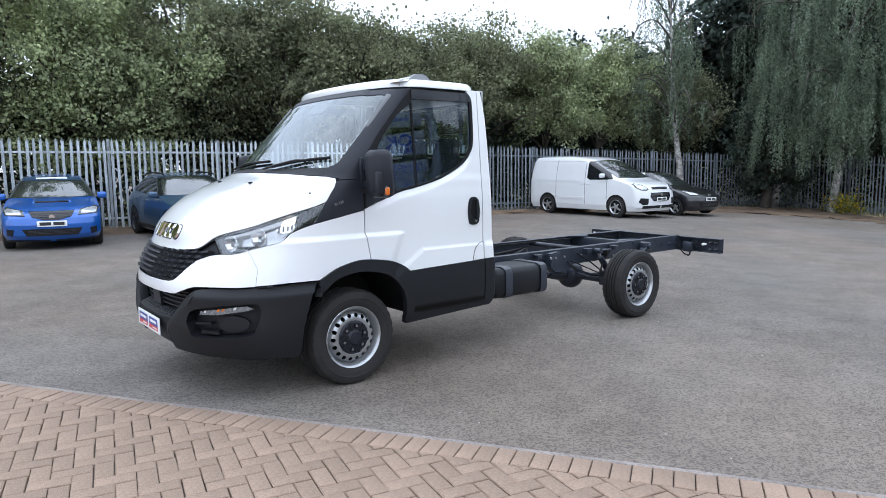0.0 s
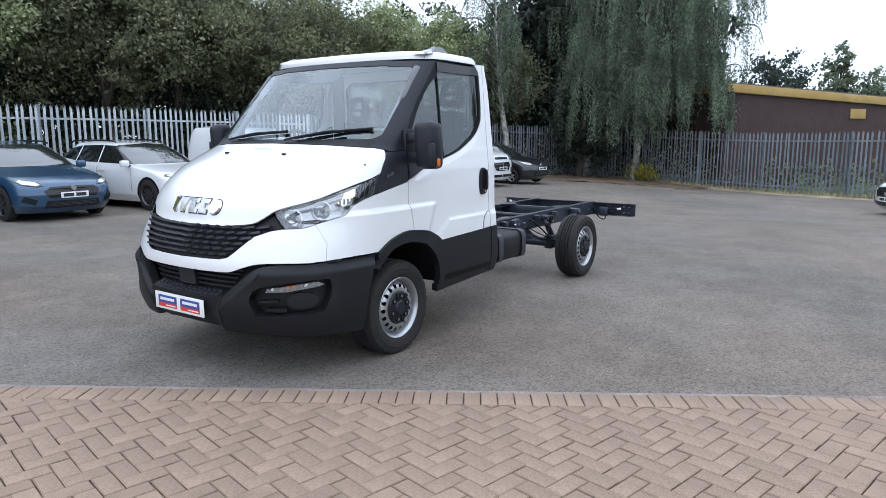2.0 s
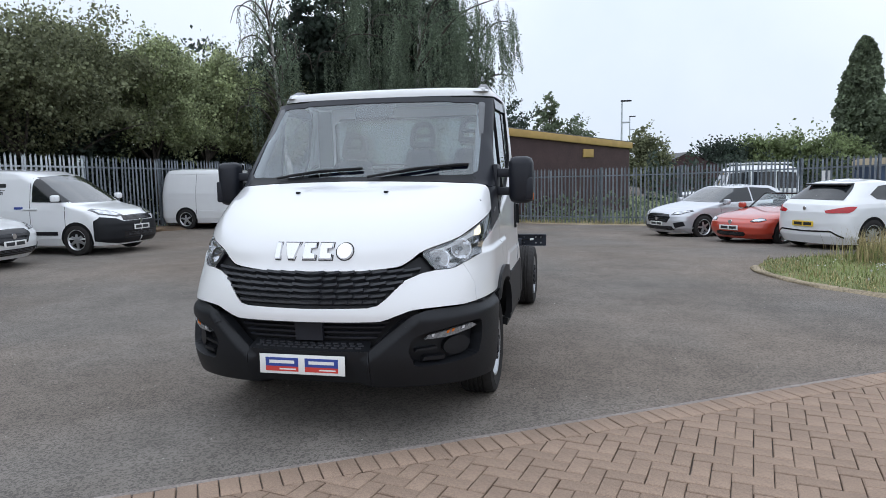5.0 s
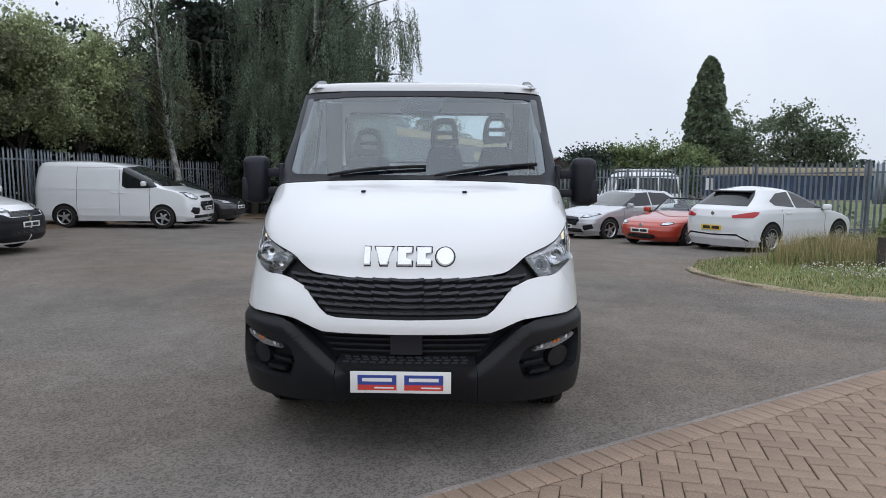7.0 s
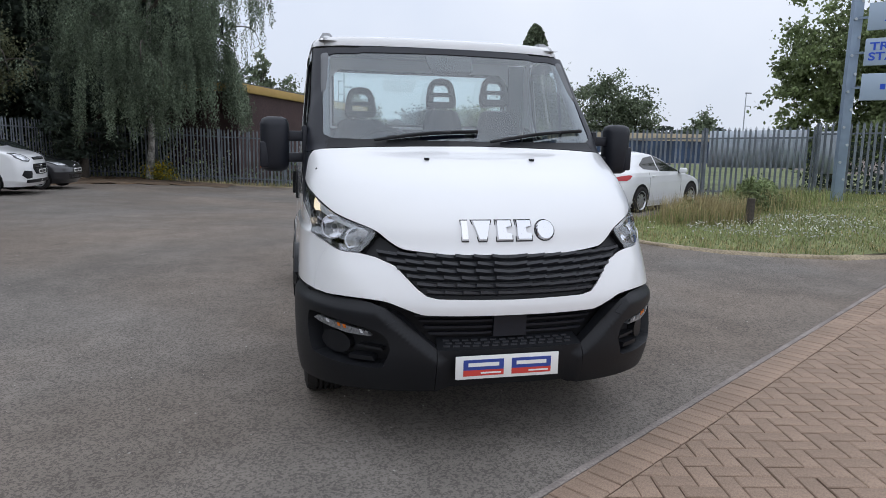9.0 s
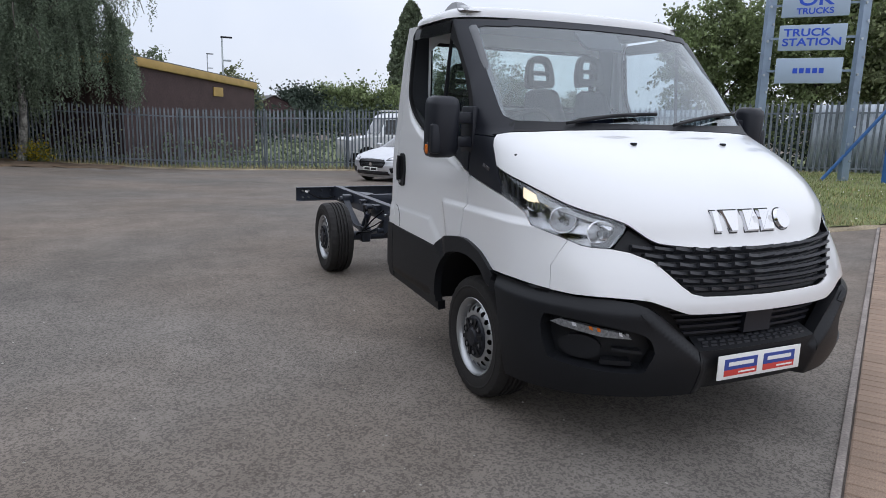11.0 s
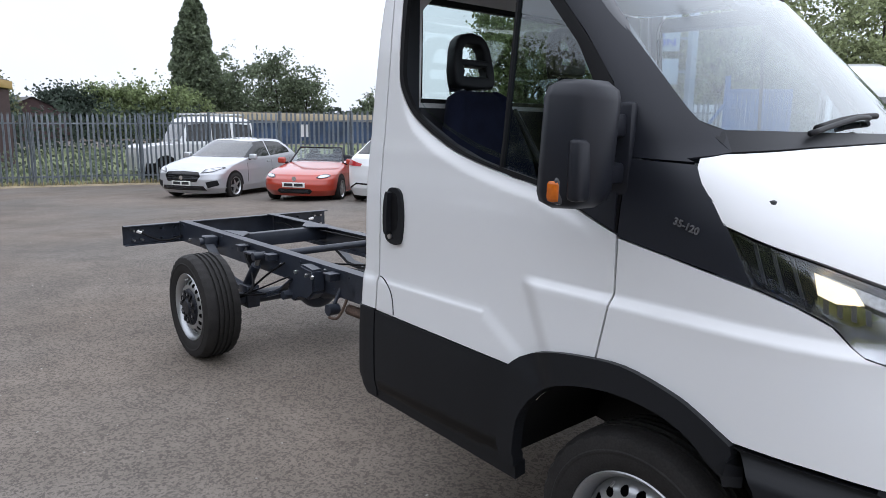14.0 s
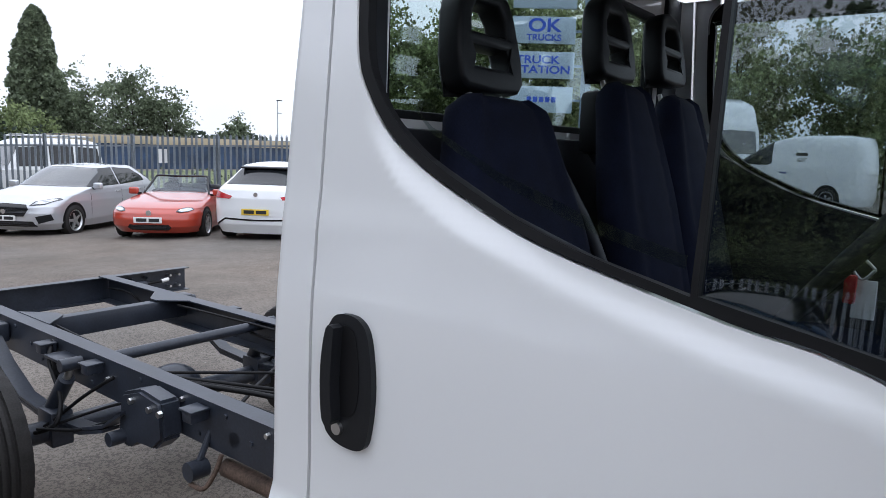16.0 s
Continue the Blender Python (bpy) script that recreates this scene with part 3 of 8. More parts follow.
for s in (1, -1):
    strip_lamp = CAB.panel("indicator_lamp", [('f', .69, .622), ('f', .725, .648), ('f', .925, .684), ('f', .945, .662), ('f', .92, .650), ('f', .80, .624)], RIBL, truck, "clear ribbed daytime lamp", side=s, off=-.010, depth=0.03, step=.02)
    for k in range(9):
        x0, z0 = .70+k*.025, .630+k*.0042
        CAB.panel("lamp_rib", [('f', x0, z0), ('f', x0+.011, z0+.002), ('f', x0+.015, z0+.020), ('f', x0+.004, z0+.018)], AMBER if k in (4, 5) else CLEARP if k % 3 == 1 else RIBL, strip_lamp, side=s, off=-.006, depth=0.006, step=.02)
CAB.pair("towing_cover", [('f', .585, .706), ('f', .640, .750), ('f', .668, .744), ('f', .628, .692)], BLACKP, truck, off=.0065, depth=0.006, step=.02)
CAB.panel("lower_grille", [('f', 0, .745), ('f', .46, .755), ('f', .56, .785), ('f', .68, .806), ('f', .70, .78), ('f', .56, .66), ('f', .40, .545), ('f', 0, .54)], SEALM, truck, "black lower air intake", middle=True, off=-0.10, depth=-0.06)
for zz in (.622, .650, .678, .706, .732):
    CAB.panel("intake_bar", [('f', 0, zz), ('f', .40+.9*(zz-.60), zz), ('f', .41+.9*(zz-.60), zz+.010), ('f', 0, zz+.010)], GREYP, truck, middle=True, off=-0.065, depth=0.02)
CAB.panel("radar_block", [('f', 0, .728), ('f', .088, .728), ('f', .088, .612), ('f', 0, .612)], GREYP, truck, "black radar cover", middle=True, off=-0.045, depth=0.04)


def step_tread():
    """The bumper's flat top before the intake, with rows of short raised ribs."""
    def at(x, t):
        p = CAB.point(CAB.u('f', abs(x), .559+.045*t), .559+.045*t, .004-.088*t)
        return Vector((math.copysign(p[0], x), p[1], p[2]))
    bm = bmesh.new()
    xs = np.linspace(-.385, .385, 23)
    rows = [[bm.verts.new(at(x, t)) for x in xs] for t in (0, .5, 1)]
    for a, b in zip(rows, rows[1:]):
        for i in range(len(xs)-1):
            bm.faces.new((a[i], a[i+1], b[i+1], b[i]))
    tread = part("step_tread", bm, BLACKP, truck, "black ribbed step on the bumper", 40)
    for r, t in enumerate((.28, .50, .72)):
        for i in range(14):
            x = -.35+i*.05+(.012 if r % 2 else 0)
            bm = bmesh.new()
            v = [bm.verts.new(at(x+dx, t+dt)+Vector((0, 0, h))) for h in (0, .006) for dx, dt in ((0, -.04), (.032, -.04), (.032, .04), (0, .04))]
            for q in ((4, 5, 6, 7), (0, 1, 5, 4), (1, 2, 6, 5), (2, 3, 7, 6), (3, 0, 4, 7)):
                bm.faces.new([v[k] for k in q])
            part("tread_rib", bm, FINM, tread, smooth=0)


step_tread()

# headlamps
HEAD = curve([('s', -.205, 1.345), ('s', -.30, 1.313), ('s', -.43, 1.279), ('s', -.56, 1.239), ('f', .855, 1.199), ('f', .80, 1.175), ('f', .71, 1.145), ('f', .662, 1.115),
        ('f', .735, 1.02), ('f', .80, 1.018), ('f', .835, 1.024), ('f', .88, 1.048), ('f', .925, 1.072), ('s', -.54, 1.093), ('s', -.51, 1.113), ('s', -.47, 1.15), ('s', -.39, 1.182), ('s', -.29, 1.21)])
for s in (1, -1):
    lamp = CAB.panel("headlight", HEAD, SILVER, truck, "clear headlight with chrome reflectors", side=s, off=-0.085, depth=-0.082, step=.025)
    CAB.panel("lamp_tail", [('s', -.215, 1.335), ('s', -.30, 1.305), ('s', -.40, 1.276), ('s', -.43, 1.215), ('s', -.42, 1.172), ('s', -.295, 1.215)], BLACKG, lamp, "dark outer corner of the lamp", side=s, off=-0.03, depth=.01)
    for k in range(3):
        CAB.panel("tail_rib", [('s', -.27-.045*k, 1.318-.014*k), ('s', -.28-.045*k, 1.315-.014*k), ('s', -.315-.045*k, 1.222-.012*k), ('s', -.305-.045*k, 1.226-.012*k)], FINM, lamp, side=s, off=-0.022, depth=.008, step=.03)
    CAB.panel("upper_strip", [('s', -.43, 1.268), ('s', -.56, 1.226), ('f', .855, 1.187), ('f', .80, 1.163), ('f', .71, 1.135), ('f', .705, 1.118), ('f', .80, 1.142), ('f', .855, 1.163), ('s', -.56, 1.198), ('s', -.45, 1.235)], CLEARP, lamp, "pale translucent upper strip", side=s, off=-0.03, depth=.02, step=.02)
    CAB.panel("inner_bezel", [('f', .668, 1.114), ('f', .70, 1.128), ('f', .712, 1.09), ('f', .745, 1.048), ('f', .80, 1.030), ('f', .795, 1.022), ('f', .738, 1.024)], BEZEL, lamp, "smoked inner bezel", side=s, off=-0.014, depth=.03, step=.015)
    for nm, px, pz, r, lean, squat in (("dip_reflector", .755, 1.096, .064, .55, .92), ("main_reflector", .885, 1.132, .062, .45, .95)):
        u = CAB.u('f', px, pz)
        c, nn = CAB.point(u, pz, -0.034), CAB.normal(u, pz)
        nn = (Vector((nn[0]*s, nn[1], nn[2]*.3))*lean+Vector((0, -1, .05))*(1-lean)).normalized()
        q = Matrix.Translation(Vector((c[0]*s, c[1], c[2]))) @ nn.to_track_quat("Z", "Y").to_matrix().to_4x4()
        bm = bmesh.new()
        prof = ((1.0, -.004), (1.06, .004), (1.10, .002), (1.04, -.006), (.96, -.006), (.82, -.022), (.60, -.038), (.34, -.048), (.24, -.050))
        rings = [[bm.verts.new(q @ Vector((r*k*math.cos(i*math.pi/14)*(1+.015*(i % 2)), squat*r*k*math.sin(i*math.pi/14), d))) for i in range(28)] for k, d in prof[1:]]
        for A_, B_ in zip(rings, rings[1:]):
            for i in range(28):
                bm.faces.new((A_[i], A_[(i+1) % 28], B_[(i+1) % 28], B_[i]))
        bowl = part(nm, bm, CHROME, lamp, "chrome reflector bowl", 35)
        bm = bmesh.new()
        add_cyl(bm, q @ Vector((0, 0, -.052)), q @ Vector((0, 0, -.020)), .013, .010, 12)
        part("bulb", bm, BULB, bowl)
        bm = bmesh.new()
        add_cyl(bm, q @ Vector((0, 0, -.020)), q @ Vector((0, 0, -.012)), .016, .012, 12)
        part("bulb_shield", bm, BEZEL, bowl)
    CAB.panel("turn_reflector", [('s', -.43, 1.232), ('s', -.52, 1.205), ('s', -.56, 1.18), ('s', -.52, 1.150), ('s', -.46, 1.158), ('s', -.425, 1.19)], CHROME, lamp, "chrome turn signal reflector", side=s, off=-0.045, depth=.02, step=.02)
    for k in range(4):
        CAB.panel("reflector_facet", [('s', -.44-.03*k, 1.225-.009*k), ('s', -.452-.03*k, 1.221-.009*k), ('s', -.458-.03*k, 1.170-.004*k), ('s', -.446-.03*k, 1.172-.004*k)], BEZEL, lamp, side=s, off=-0.042, depth=.006, step=.02)
    CAB.panel("daytime_lamp", [('s', -.415, 1.268), ('s', -.50, 1.240), ('s', -.525, 1.205), ('s', -.47, 1.20), ('s', -.43, 1.215)], LIT, lamp, "lit warm daytime lamp", side=s, off=-.026, depth=.008, step=.015)
    lens = CAB.panel("lens", HEAD, LENS, lamp, "clear plastic lens", side=s, off=-0.003, depth=0)
    lens.visible_shadow = False

# black trim at the foot of the pillar, windscreen surround
CAB.pair("wing_trim", [('s', .103, 1.284), ('s', -.287, 1.212), ('s', -.205, 1.352), ('s', -.165, 1.405), ('s', -.118, 1.455), ('s', -.092, 1.496), ('s', .098, 1.505)], GREYP, truck, "dark grey pillar foot trim with model badge")
GLASS_EDGE = curve([('f', .825, 1.588), ('f', .868, 1.612), ('f', .865, 1.75), ('f', .853, 1.95), ('f', .833, 2.10), ('f', .812, 2.135), ('f', .76, 2.15)])
CAB.pair("screen_pillar", [('s', .098, 1.51), ('s', -.085, 1.503), ('f', .945, 1.512), ('f', .86, 1.53), *GLASS_EDGE[:-8], ('f', .838, 2.185), ('s', .60, 2.185), ('s', .45, 2.03), ('s', .30, 1.87), ('s', .18, 1.72), ('s', .12, 1.60)],
         GREYP, truck, "dark grey windscreen pillar")
CAB.panel("scuttle_panel", [('f', 0, 1.556), ('f', .3, 1.552), ('f', .6, 1.544), ('f', .86, 1.53), ('f', .868, 1.612), ('f', .825, 1.588), ('f', .5, 1.584), ('f', 0, 1.582)], BLACKP, truck, "black scuttle under the windscreen", middle=True, depth=.02)
CAB.panel("screen_header", [('f', 0, 2.158), ('f', .76, 2.148), ('f', .812, 2.132), ('f', .833, 2.10), ('f', .838, 2.188), ('f', 0, 2.20)], GREYP, truck, "dark band over the windscreen", middle=True)
pane = CAB.panel("windscreen", [('f', 0, 1.58), ('f', .5, 1.582), *GLASS_EDGE, ('f', 0, 2.16)], SCREENG, truck, "raked windscreen reflecting the sky", middle=True, off=-0.004, depth=0)
pane.visible_shadow = False
CAB.panel("sensor_panel", [('f', 0, 2.15), ('f', .16, 2.15), ('f', .15, 2.07), ('f', .13, 2.045), ('f', 0, 2.045)], BLACKP, truck, "black sensor housing behind the glass", middle=True, off=-0.012, depth=.02)

# doors
BELT = curve([('s', .108, 1.292), ('s', .42, 1.402), ('s', .56, 1.429), ('s', .77, 1.48), ('s', .92, 1.534), ('s', 1.07, 1.612), ('s', 1.15, 1.70), ('s', 1.188, 1.80), ('s', 1.20, 2.08), ('s', 1.19, 2.15), ('s', 1.16, 2.182)])
PILLAR = curve([('s', .605, 2.187), ('s', .455, 2.03), ('s', .305, 1.87), ('s', .185, 1.72), ('s', .125, 1.60), ('s', .108, 1.50)])
PANE = curve([('s', .603, 2.115), ('s', 1.14, 2.122), ('s', 1.172, 2.09), ('s', 1.168, 1.815), ('s', 1.13, 1.706), ('s', 1.05, 1.620), ('s', .91, 1.546), ('s', .763, 1.492), ('s', .603, 1.450)])
QUARTER = [('s', .594, 2.075), ('s', .594, 1.452), ('s', .26, 1.388), ('s', .20, 1.52), ('s', .215, 1.66), ('s', .33, 1.84), ('s', .47, 1.99)]
for s in (1, -1):
    door = CAB.panel("door", [('s', .108, 1.288), *[(k, y, z-.004) for k, y, z in BELT[1:]], ('s', 1.16, 2.187), ('s', 1.16, 2.20), ('s', 1.252, 2.20), ('s', 1.236, 1.15), ('s', 1.234, .826),
                              ('s', .47, .802), ('s', .40, .853), ('s', .31, .889), ('s', .19, .912), ('s', .135, .915), ('s', .102, 1.12)], WHITE, truck, "white cab door with black window frame", side=s, depth=.02, step=.013)
    CAB.panel("window_frame", [*BELT, *PILLAR], SEALM, door, "black rubber window frame", side=s, holes=[PANE, QUARTER], off=-.004, depth=.02, step=.03)
    for nm, o in (("sliding_pane", PANE), ("quarter_light", QUARTER)):
        gm = DARKG if nm == "quarter_light" else TINTG
        if nm == "sliding_pane" and s < 0:
            o = [('s', .615, 1.50), ('s', .76, 1.538), ('s', .90, 1.588), ('s', 1.03, 1.652), ('s', 1.09, 1.70), ('s', 1.09, 1.70), ('s', 1.03, 1.642), ('s', .90, 1.572), ('s', .76, 1.52), ('s', .615, 1.482)]
        g = CAB.panel(nm, o, gm, door, "wound-down door glass" if s < 0 and nm == "sliding_pane" else "tinted door glass", side=s, off=-.016, depth=0, step=.05)
        g.visible_shadow = False
    CAB.panel("wind_deflector", [('s', .60, 2.178), ('s', 1.15, 2.176), ('s', 1.185, 2.14), ('s', 1.187, 2.11), ('s', .60, 2.105)], BLACKG, door, side=s, off=.004, depth=.01, step=.05)
    # handle: a dark oval with a grip bar and a lock
    HY, HZ = 1.142, 1.228
    oval = curve([('s', HY+.048, HZ+.078), ('s', HY+.030, HZ+.106), ('s', HY, HZ+.113), ('s', HY-.030, HZ+.106), ('s', HY-.050, HZ+.078), ('s', HY-.062, HZ), ('s', HY-.055, HZ-.078),
                  ('s', HY-.040, HZ-.108), ('s', HY, HZ-.113), ('s', HY+.034, HZ-.103), ('s', HY+.050, HZ-.078), ('s', HY+.060, HZ), ('s', HY+.048, HZ+.078)])[:-1]
    handle = CAB.panel("door_handle", oval, BLACKP, door, "black door handle", side=s, off=.012, depth=.014, step=.012)
    hollow = curve([('s', HY+.020, HZ+.086), ('s', HY, HZ+.095), ('s', HY-.022, HZ+.080), ('s', HY-.034, HZ+.01), ('s', HY-.026, HZ-.045), ('s', HY, HZ-.060), ('s', HY+.020, HZ-.050), ('s', HY+.026, HZ), ('s', HY+.020, HZ+.086)])[:-1]
    CAB.panel("hand_recess", hollow, SEALM, handle, side=s, off=.0135, depth=.002, step=.012)
    CAB.panel("grip", curve([('s', HY+.006, HZ+.092), ('s', HY+.024, HZ+.090), ('s', HY+.034, HZ+.02), ('s', HY+.028, HZ-.065), ('s', HY+.006, HZ-.065), ('s', HY+.010, HZ), ('s', HY+.006, HZ+.092)])[:-1], BLACKP, handle, side=s, off=.036, depth=.022, step=.012)
    x = CAB.row(HZ-.08)[4]*s
    cyl_part("lock", (x+.012*s, HY+.012, HZ-.082), (x+.019*s, HY+.012, HZ-.082), .011, STEEL, handle)
    # lower cladding and rear corner
    CAB.panel("door_cladding", [('s', .472, .797), ('s', 1.234, .822), ('s', 1.228, .60), ('s', 1.225, .475), ('s', .50, .448), ('s', .50, .60)], BLACKP, door, "black lower door cladding", side=s, off=.006, depth=.02)
    flap = CAB.panel("flap_seam", [('s', 1.231, .832), ('s', 1.231, .970), *curve([('s', 1.215, .968), ('s', 1.165, .945), ('s', 1.133, .905), ('s', 1.118, .85), ('s', 1.116, .829)])], SEALM, door, side=s, off=.002, depth=.002, step=.02)
    CAB.panel("filler_flap", [('s', 1.2285, .832), ('s', 1.2285, .966), *curve([('s', 1.215, .9635), ('s', 1.167, .941), ('s', 1.137, .903), ('s', 1.122, .85), ('s', 1.120, .829)])], WHITE, flap, side=s, off=.0045, depth=.003, step=.02)
CAB.pair("cab_rear_pillar", [('s', 1.243, .829), ('s', 1.244, 1.15), ('s', 1.259, 2.20), ('b', .85, 2.20), ('b', .94, .833)], WHITE, truck, "white rear cab pillar", depth=.02)
CAB.pair("rear_cladding", [('s', 1.243, .825), ('b', .95, .829), ('b', .95, .52), ('s', 1.36, .50), ('s', 1.30, .44), ('s', 1.236, .445)], BLACKP, truck, "black rear corner cladding", off=.006, depth=.04)
CAB.pair("sill", [('s', .44, .452), ('s', 1.30, .472), ('s', 1.30, .435), ('s', 1.05, .425), ('s', .44, .395)], BLACKP, truck, "black sill under the door", off=.0, depth=.05)
ARCH_OUT = curve([('s', .473, .80), ('s', .402, .855), ('s', .312, .891), ('s', .19, .914), ('s', .03, .925), ('s', -.125, .894), ('s', -.212, .859), ('s', -.30, .812)])
ARCH_IN = curve([('s', -.305, .70), ('s', -.193, .792), ('s', -.074, .832), ('s', .08, .838), ('s', .245, .803), ('s', .345, .736), ('s', .41, .64), ('s', .428, .527), ('s', .43, .47), ('s', .432, .455), ('s', .49, .455), ('s', .50, .55), ('s', .495, .70)])
CAB.pair("wheel_arch_trim", [*ARCH_OUT, *ARCH_IN], BLACKP, truck, "black wheel arch trim", off=.022, depth=.05, step=.025)
# wheel housings: half barrels inside the wings
for s in (1, -1):
    bm = bmesh.new()
    n = 24
    ring = []
    for k in range(n+1):
        a = radians(12 + 172*k/n)
        ring.append([bm.verts.new((s*xx, .02+.476*math.cos(a), .36+.506*math.sin(a))) for xx in (.50, 1.012)])
    for k in range(n):
        bm.faces.new((ring[k][0], ring[k+1][0], ring[k+1][1], ring[k][1]))
    bm.faces.new([r[0] for r in ring])
    part("wheel_housing", bm, SEALM, truck, "dark wheel housing")

# roof, domed, with a rolled edge
def roof_shell():
    vs, fs, ns = [], [], []
    N = 72
    levels = []
    for k in range(15):
        t = k/14
        if t < .3:
            q = t/.3
            inset, z = .055*(1-math.cos(q*math.pi/2)), 2.20+.062*math.sin(q*math.pi/2)
        else:
            q = (t-.3)/.7
            inset, z = .055+.80*q, 2.262+.045*math.sin(q*math.pi/2)
        levels.append((inset, z))
    f, df, b, db, w = CAB.row(2.20)
    cy = (f+b)/2
    for inset, z in levels:
        for i in range(N):
            a = 2*math.pi*i/N
            c, s_ = math.cos(a), math.sin(a)
            n = 5.5
            r = (abs(c)**n + abs(s_)**n) ** (-1/n)
            hx, hy = w-inset*w/.9, (b-f)/2-inset*((b-f)/2)/.9
            x, y = r*c*hx, cy+r*s_*hy
            bow = .10*(x/w)**2 * smooth01((cy-y)/((b-f)/2))
            vs.append((x, y+bow, z))
    L = len(levels)
    for j in range(L-1):
        for i in range(N):
            fs.append((j*N+i, j*N+(i+1) % N, (j+1)*N+(i+1) % N, (j+1)*N+i))
    fs.append(tuple((L-1)*N+i for i in range(N)))
    return mesh_ob("roof", vs, fs, WHITE, truck, "white domed cab roof")


roof_shell()
for s in (1, -1):
    bm = bmesh.new()
    pts = [(.0, 0), (.10, .0), (.16, .035), (.20, .055), (.27, .06), (.30, .045), (.33, 0)]
    prof = [[bm.verts.new((s*(.745+dx*(1-.35*(h/.06))+(.035*(h/.06) if dx == 0 else 0)), .505+yy, 2.232+h+.02*min(yy/.15, 1))) for yy, h in pts] for dx in (0, .11)]
    for k in range(len(pts)-1):
        bm.faces.new((prof[0][k], prof[0][k+1], prof[1][k+1], prof[1][k]))
    bm.faces.new(prof[0])
    bm.faces.new(prof[1][::-1])
    ml = part("marker_light", bm, MARKM, truck, "grey roof marker light", 50)
    bm = bmesh.new()
    add_box(bm, s*.772, s*.828, .560, .655, 2.244, 2.282, .014)
    for v in bm.verts:
        v.co.z += .22*(v.co.y-.645)
    part("marker_lens", bm, CLEARP, ml, "clear ribbed marker lens", 50)
cyl_part("aerial", (.25, 1.12, 2.29), (.25, 1.13, 2.345), .008, BLACKP, truck, r1=.004)

# rear wall with its window, inner floor and lining
def rear_wall():
    hole = [(-.72, 1.68), (.72, 1.68), (.72, 2.06), (.66, 2.12), (-.66, 2.12), (-.72, 2.06)]
    bm = bmesh.new()
    for y, inv in ((1.385, 0), (1.345, 1)):
        o = [bm.verts.new((x, y-.03*(z-.83)/1.4, z)) for x, z in ((-.93, .83), (.93, .83), (.87, 2.21), (.3, 2.24), (-.3, 2.24), (-.87, 2.21))]
        h = [bm.verts.new((x, y-.03*(z-.83)/1.4, z)) for x, z in hole]
        es = [bm.edges.new((o[i], o[(i+1) % 6])) for i in range(6)]+[bm.edges.new((h[i], h[(i+1) % 6])) for i in range(6)]
        bmesh.ops.triangle_fill(bm, edges=es, use_beauty=True)
    part("cab_rear_wall", bm, WHITE, truck, "white rear wall with wide window", 0)
    bm = bmesh.new()
    add_box(bm, -.70, .70, 1.352, 1.357, 1.70, 2.10)
    g = part("rear_window", bm, GLASS, truck, "clear rear window", 0)
    g.visible_shadow = False
    bm = bmesh.new()
    for x0, x1, z0, z1 in ((-.74, .74, 1.665, 1.70), (-.74, .74, 2.10, 2.135), (-.74, -.70, 1.70, 2.10), (.70, .74, 1.70, 2.10)):
        add_box(bm, x0, x1, 1.335, 1.375, z0, z1, .006)
    part("rear_window_seal", bm, SEALM, truck, "black rear window seal")


rear_wall()
box_part("rear_lining", (-.74, .74, 1.30, 1.332, .66, 1.66), DASHM, truck, .008, "dark rear wall lining")
box_part("cab_floor", (-.93, .93, .52, 1.34, .62, .66), DASHM, truck, .01)
box_part("footwell", (-.48, .48, -.25, .515, .60, .66), DASHM, truck, .01)
# Unseen engine bay boxes, added to keep light off the ground below.
box_part("undertray", (-.62, .62, -.85, -.45, .31, .34), SEALM, truck, .01)
box_part("engine_block", (-.36, .36, -.80, .45, .345, .95), CHASSIS, truck, .04)
box_part("bulkhead", (-.93, .93, -.30, -.26, .86, 1.42), DASHM, truck, .01)
box_part("roof_lining", (-.82, .82, .55, 1.30, 2.205, 2.22), TRIMM, truck, .004)
for s in (1, -1):
    bm = bmesh.new()
    line = [(.14, .93), (.52, .90), (.55, .66), (1.30, .66), (1.30, 1.70), (1.13, 1.64), (1.03, 1.585), (.90, 1.52), (.76, 1.47), (.56, 1.42), (.14, 1.30)]
    ring = [[bm.verts.new((s*x, y, z)) for y, z in line] for x in (.89, .925)]
    for q in ring:
        bm.faces.new(q)
    for k in range(len(line)):
        n = (k+1) % len(line)
        bm.faces.new((ring[0][k], ring[0][n], ring[1][n], ring[1][k]))
    part("door_lining", bm, DASHM, truck, "dark inner door lining", 20)
    box_part("rear_corner_lining", (s*.745, s*.885, 1.30, 1.332, .66, 2.20), DASHM, truck, .008)
    tube("pillar_lining", [(s*.86, -.02, 1.56), (s*.845, .18, 1.80), (s*.82, .46, 2.12)], .035, TRIMM, truck, "light grey pillar lining")


def dashboard():
    bm = bmesh.new()
    prof = [(-.25, 1.05), (-.25, 1.44), (-.12, 1.47), (.05, 1.46), (.16, 1.41), (.20, 1.30), (.15, 1.05)]
    for x0, x1 in ((-.9, .9),):
        a = [[bm.verts.new((x, y, z+.03*math.cos((x+.42)*4)*(1 if 0.0 < y < .18 and x < 0 else 0))) for y, z in prof] for x in np.linspace(x0, x1, 19)]
        for i in range(len(a)-1):
            for k in range(len(prof)-1):
                bm.faces.new((a[i][k], a[i+1][k], a[i+1][k+1], a[i][k+1]))
    return part("dashboard", bm, DASHM, truck, "dark grey dashboard", 50)


dash = dashboard()
box_part("instrument_hood", (-.62, -.24, .08, .24, 1.40, 1.47), BLACKP, dash, .03)
box_part("radio", (-.16, .10, .17, .21, 1.22, 1.36), BLACKG, dash, .01)
# steering wheel on the driver's side
bm = bmesh.new()
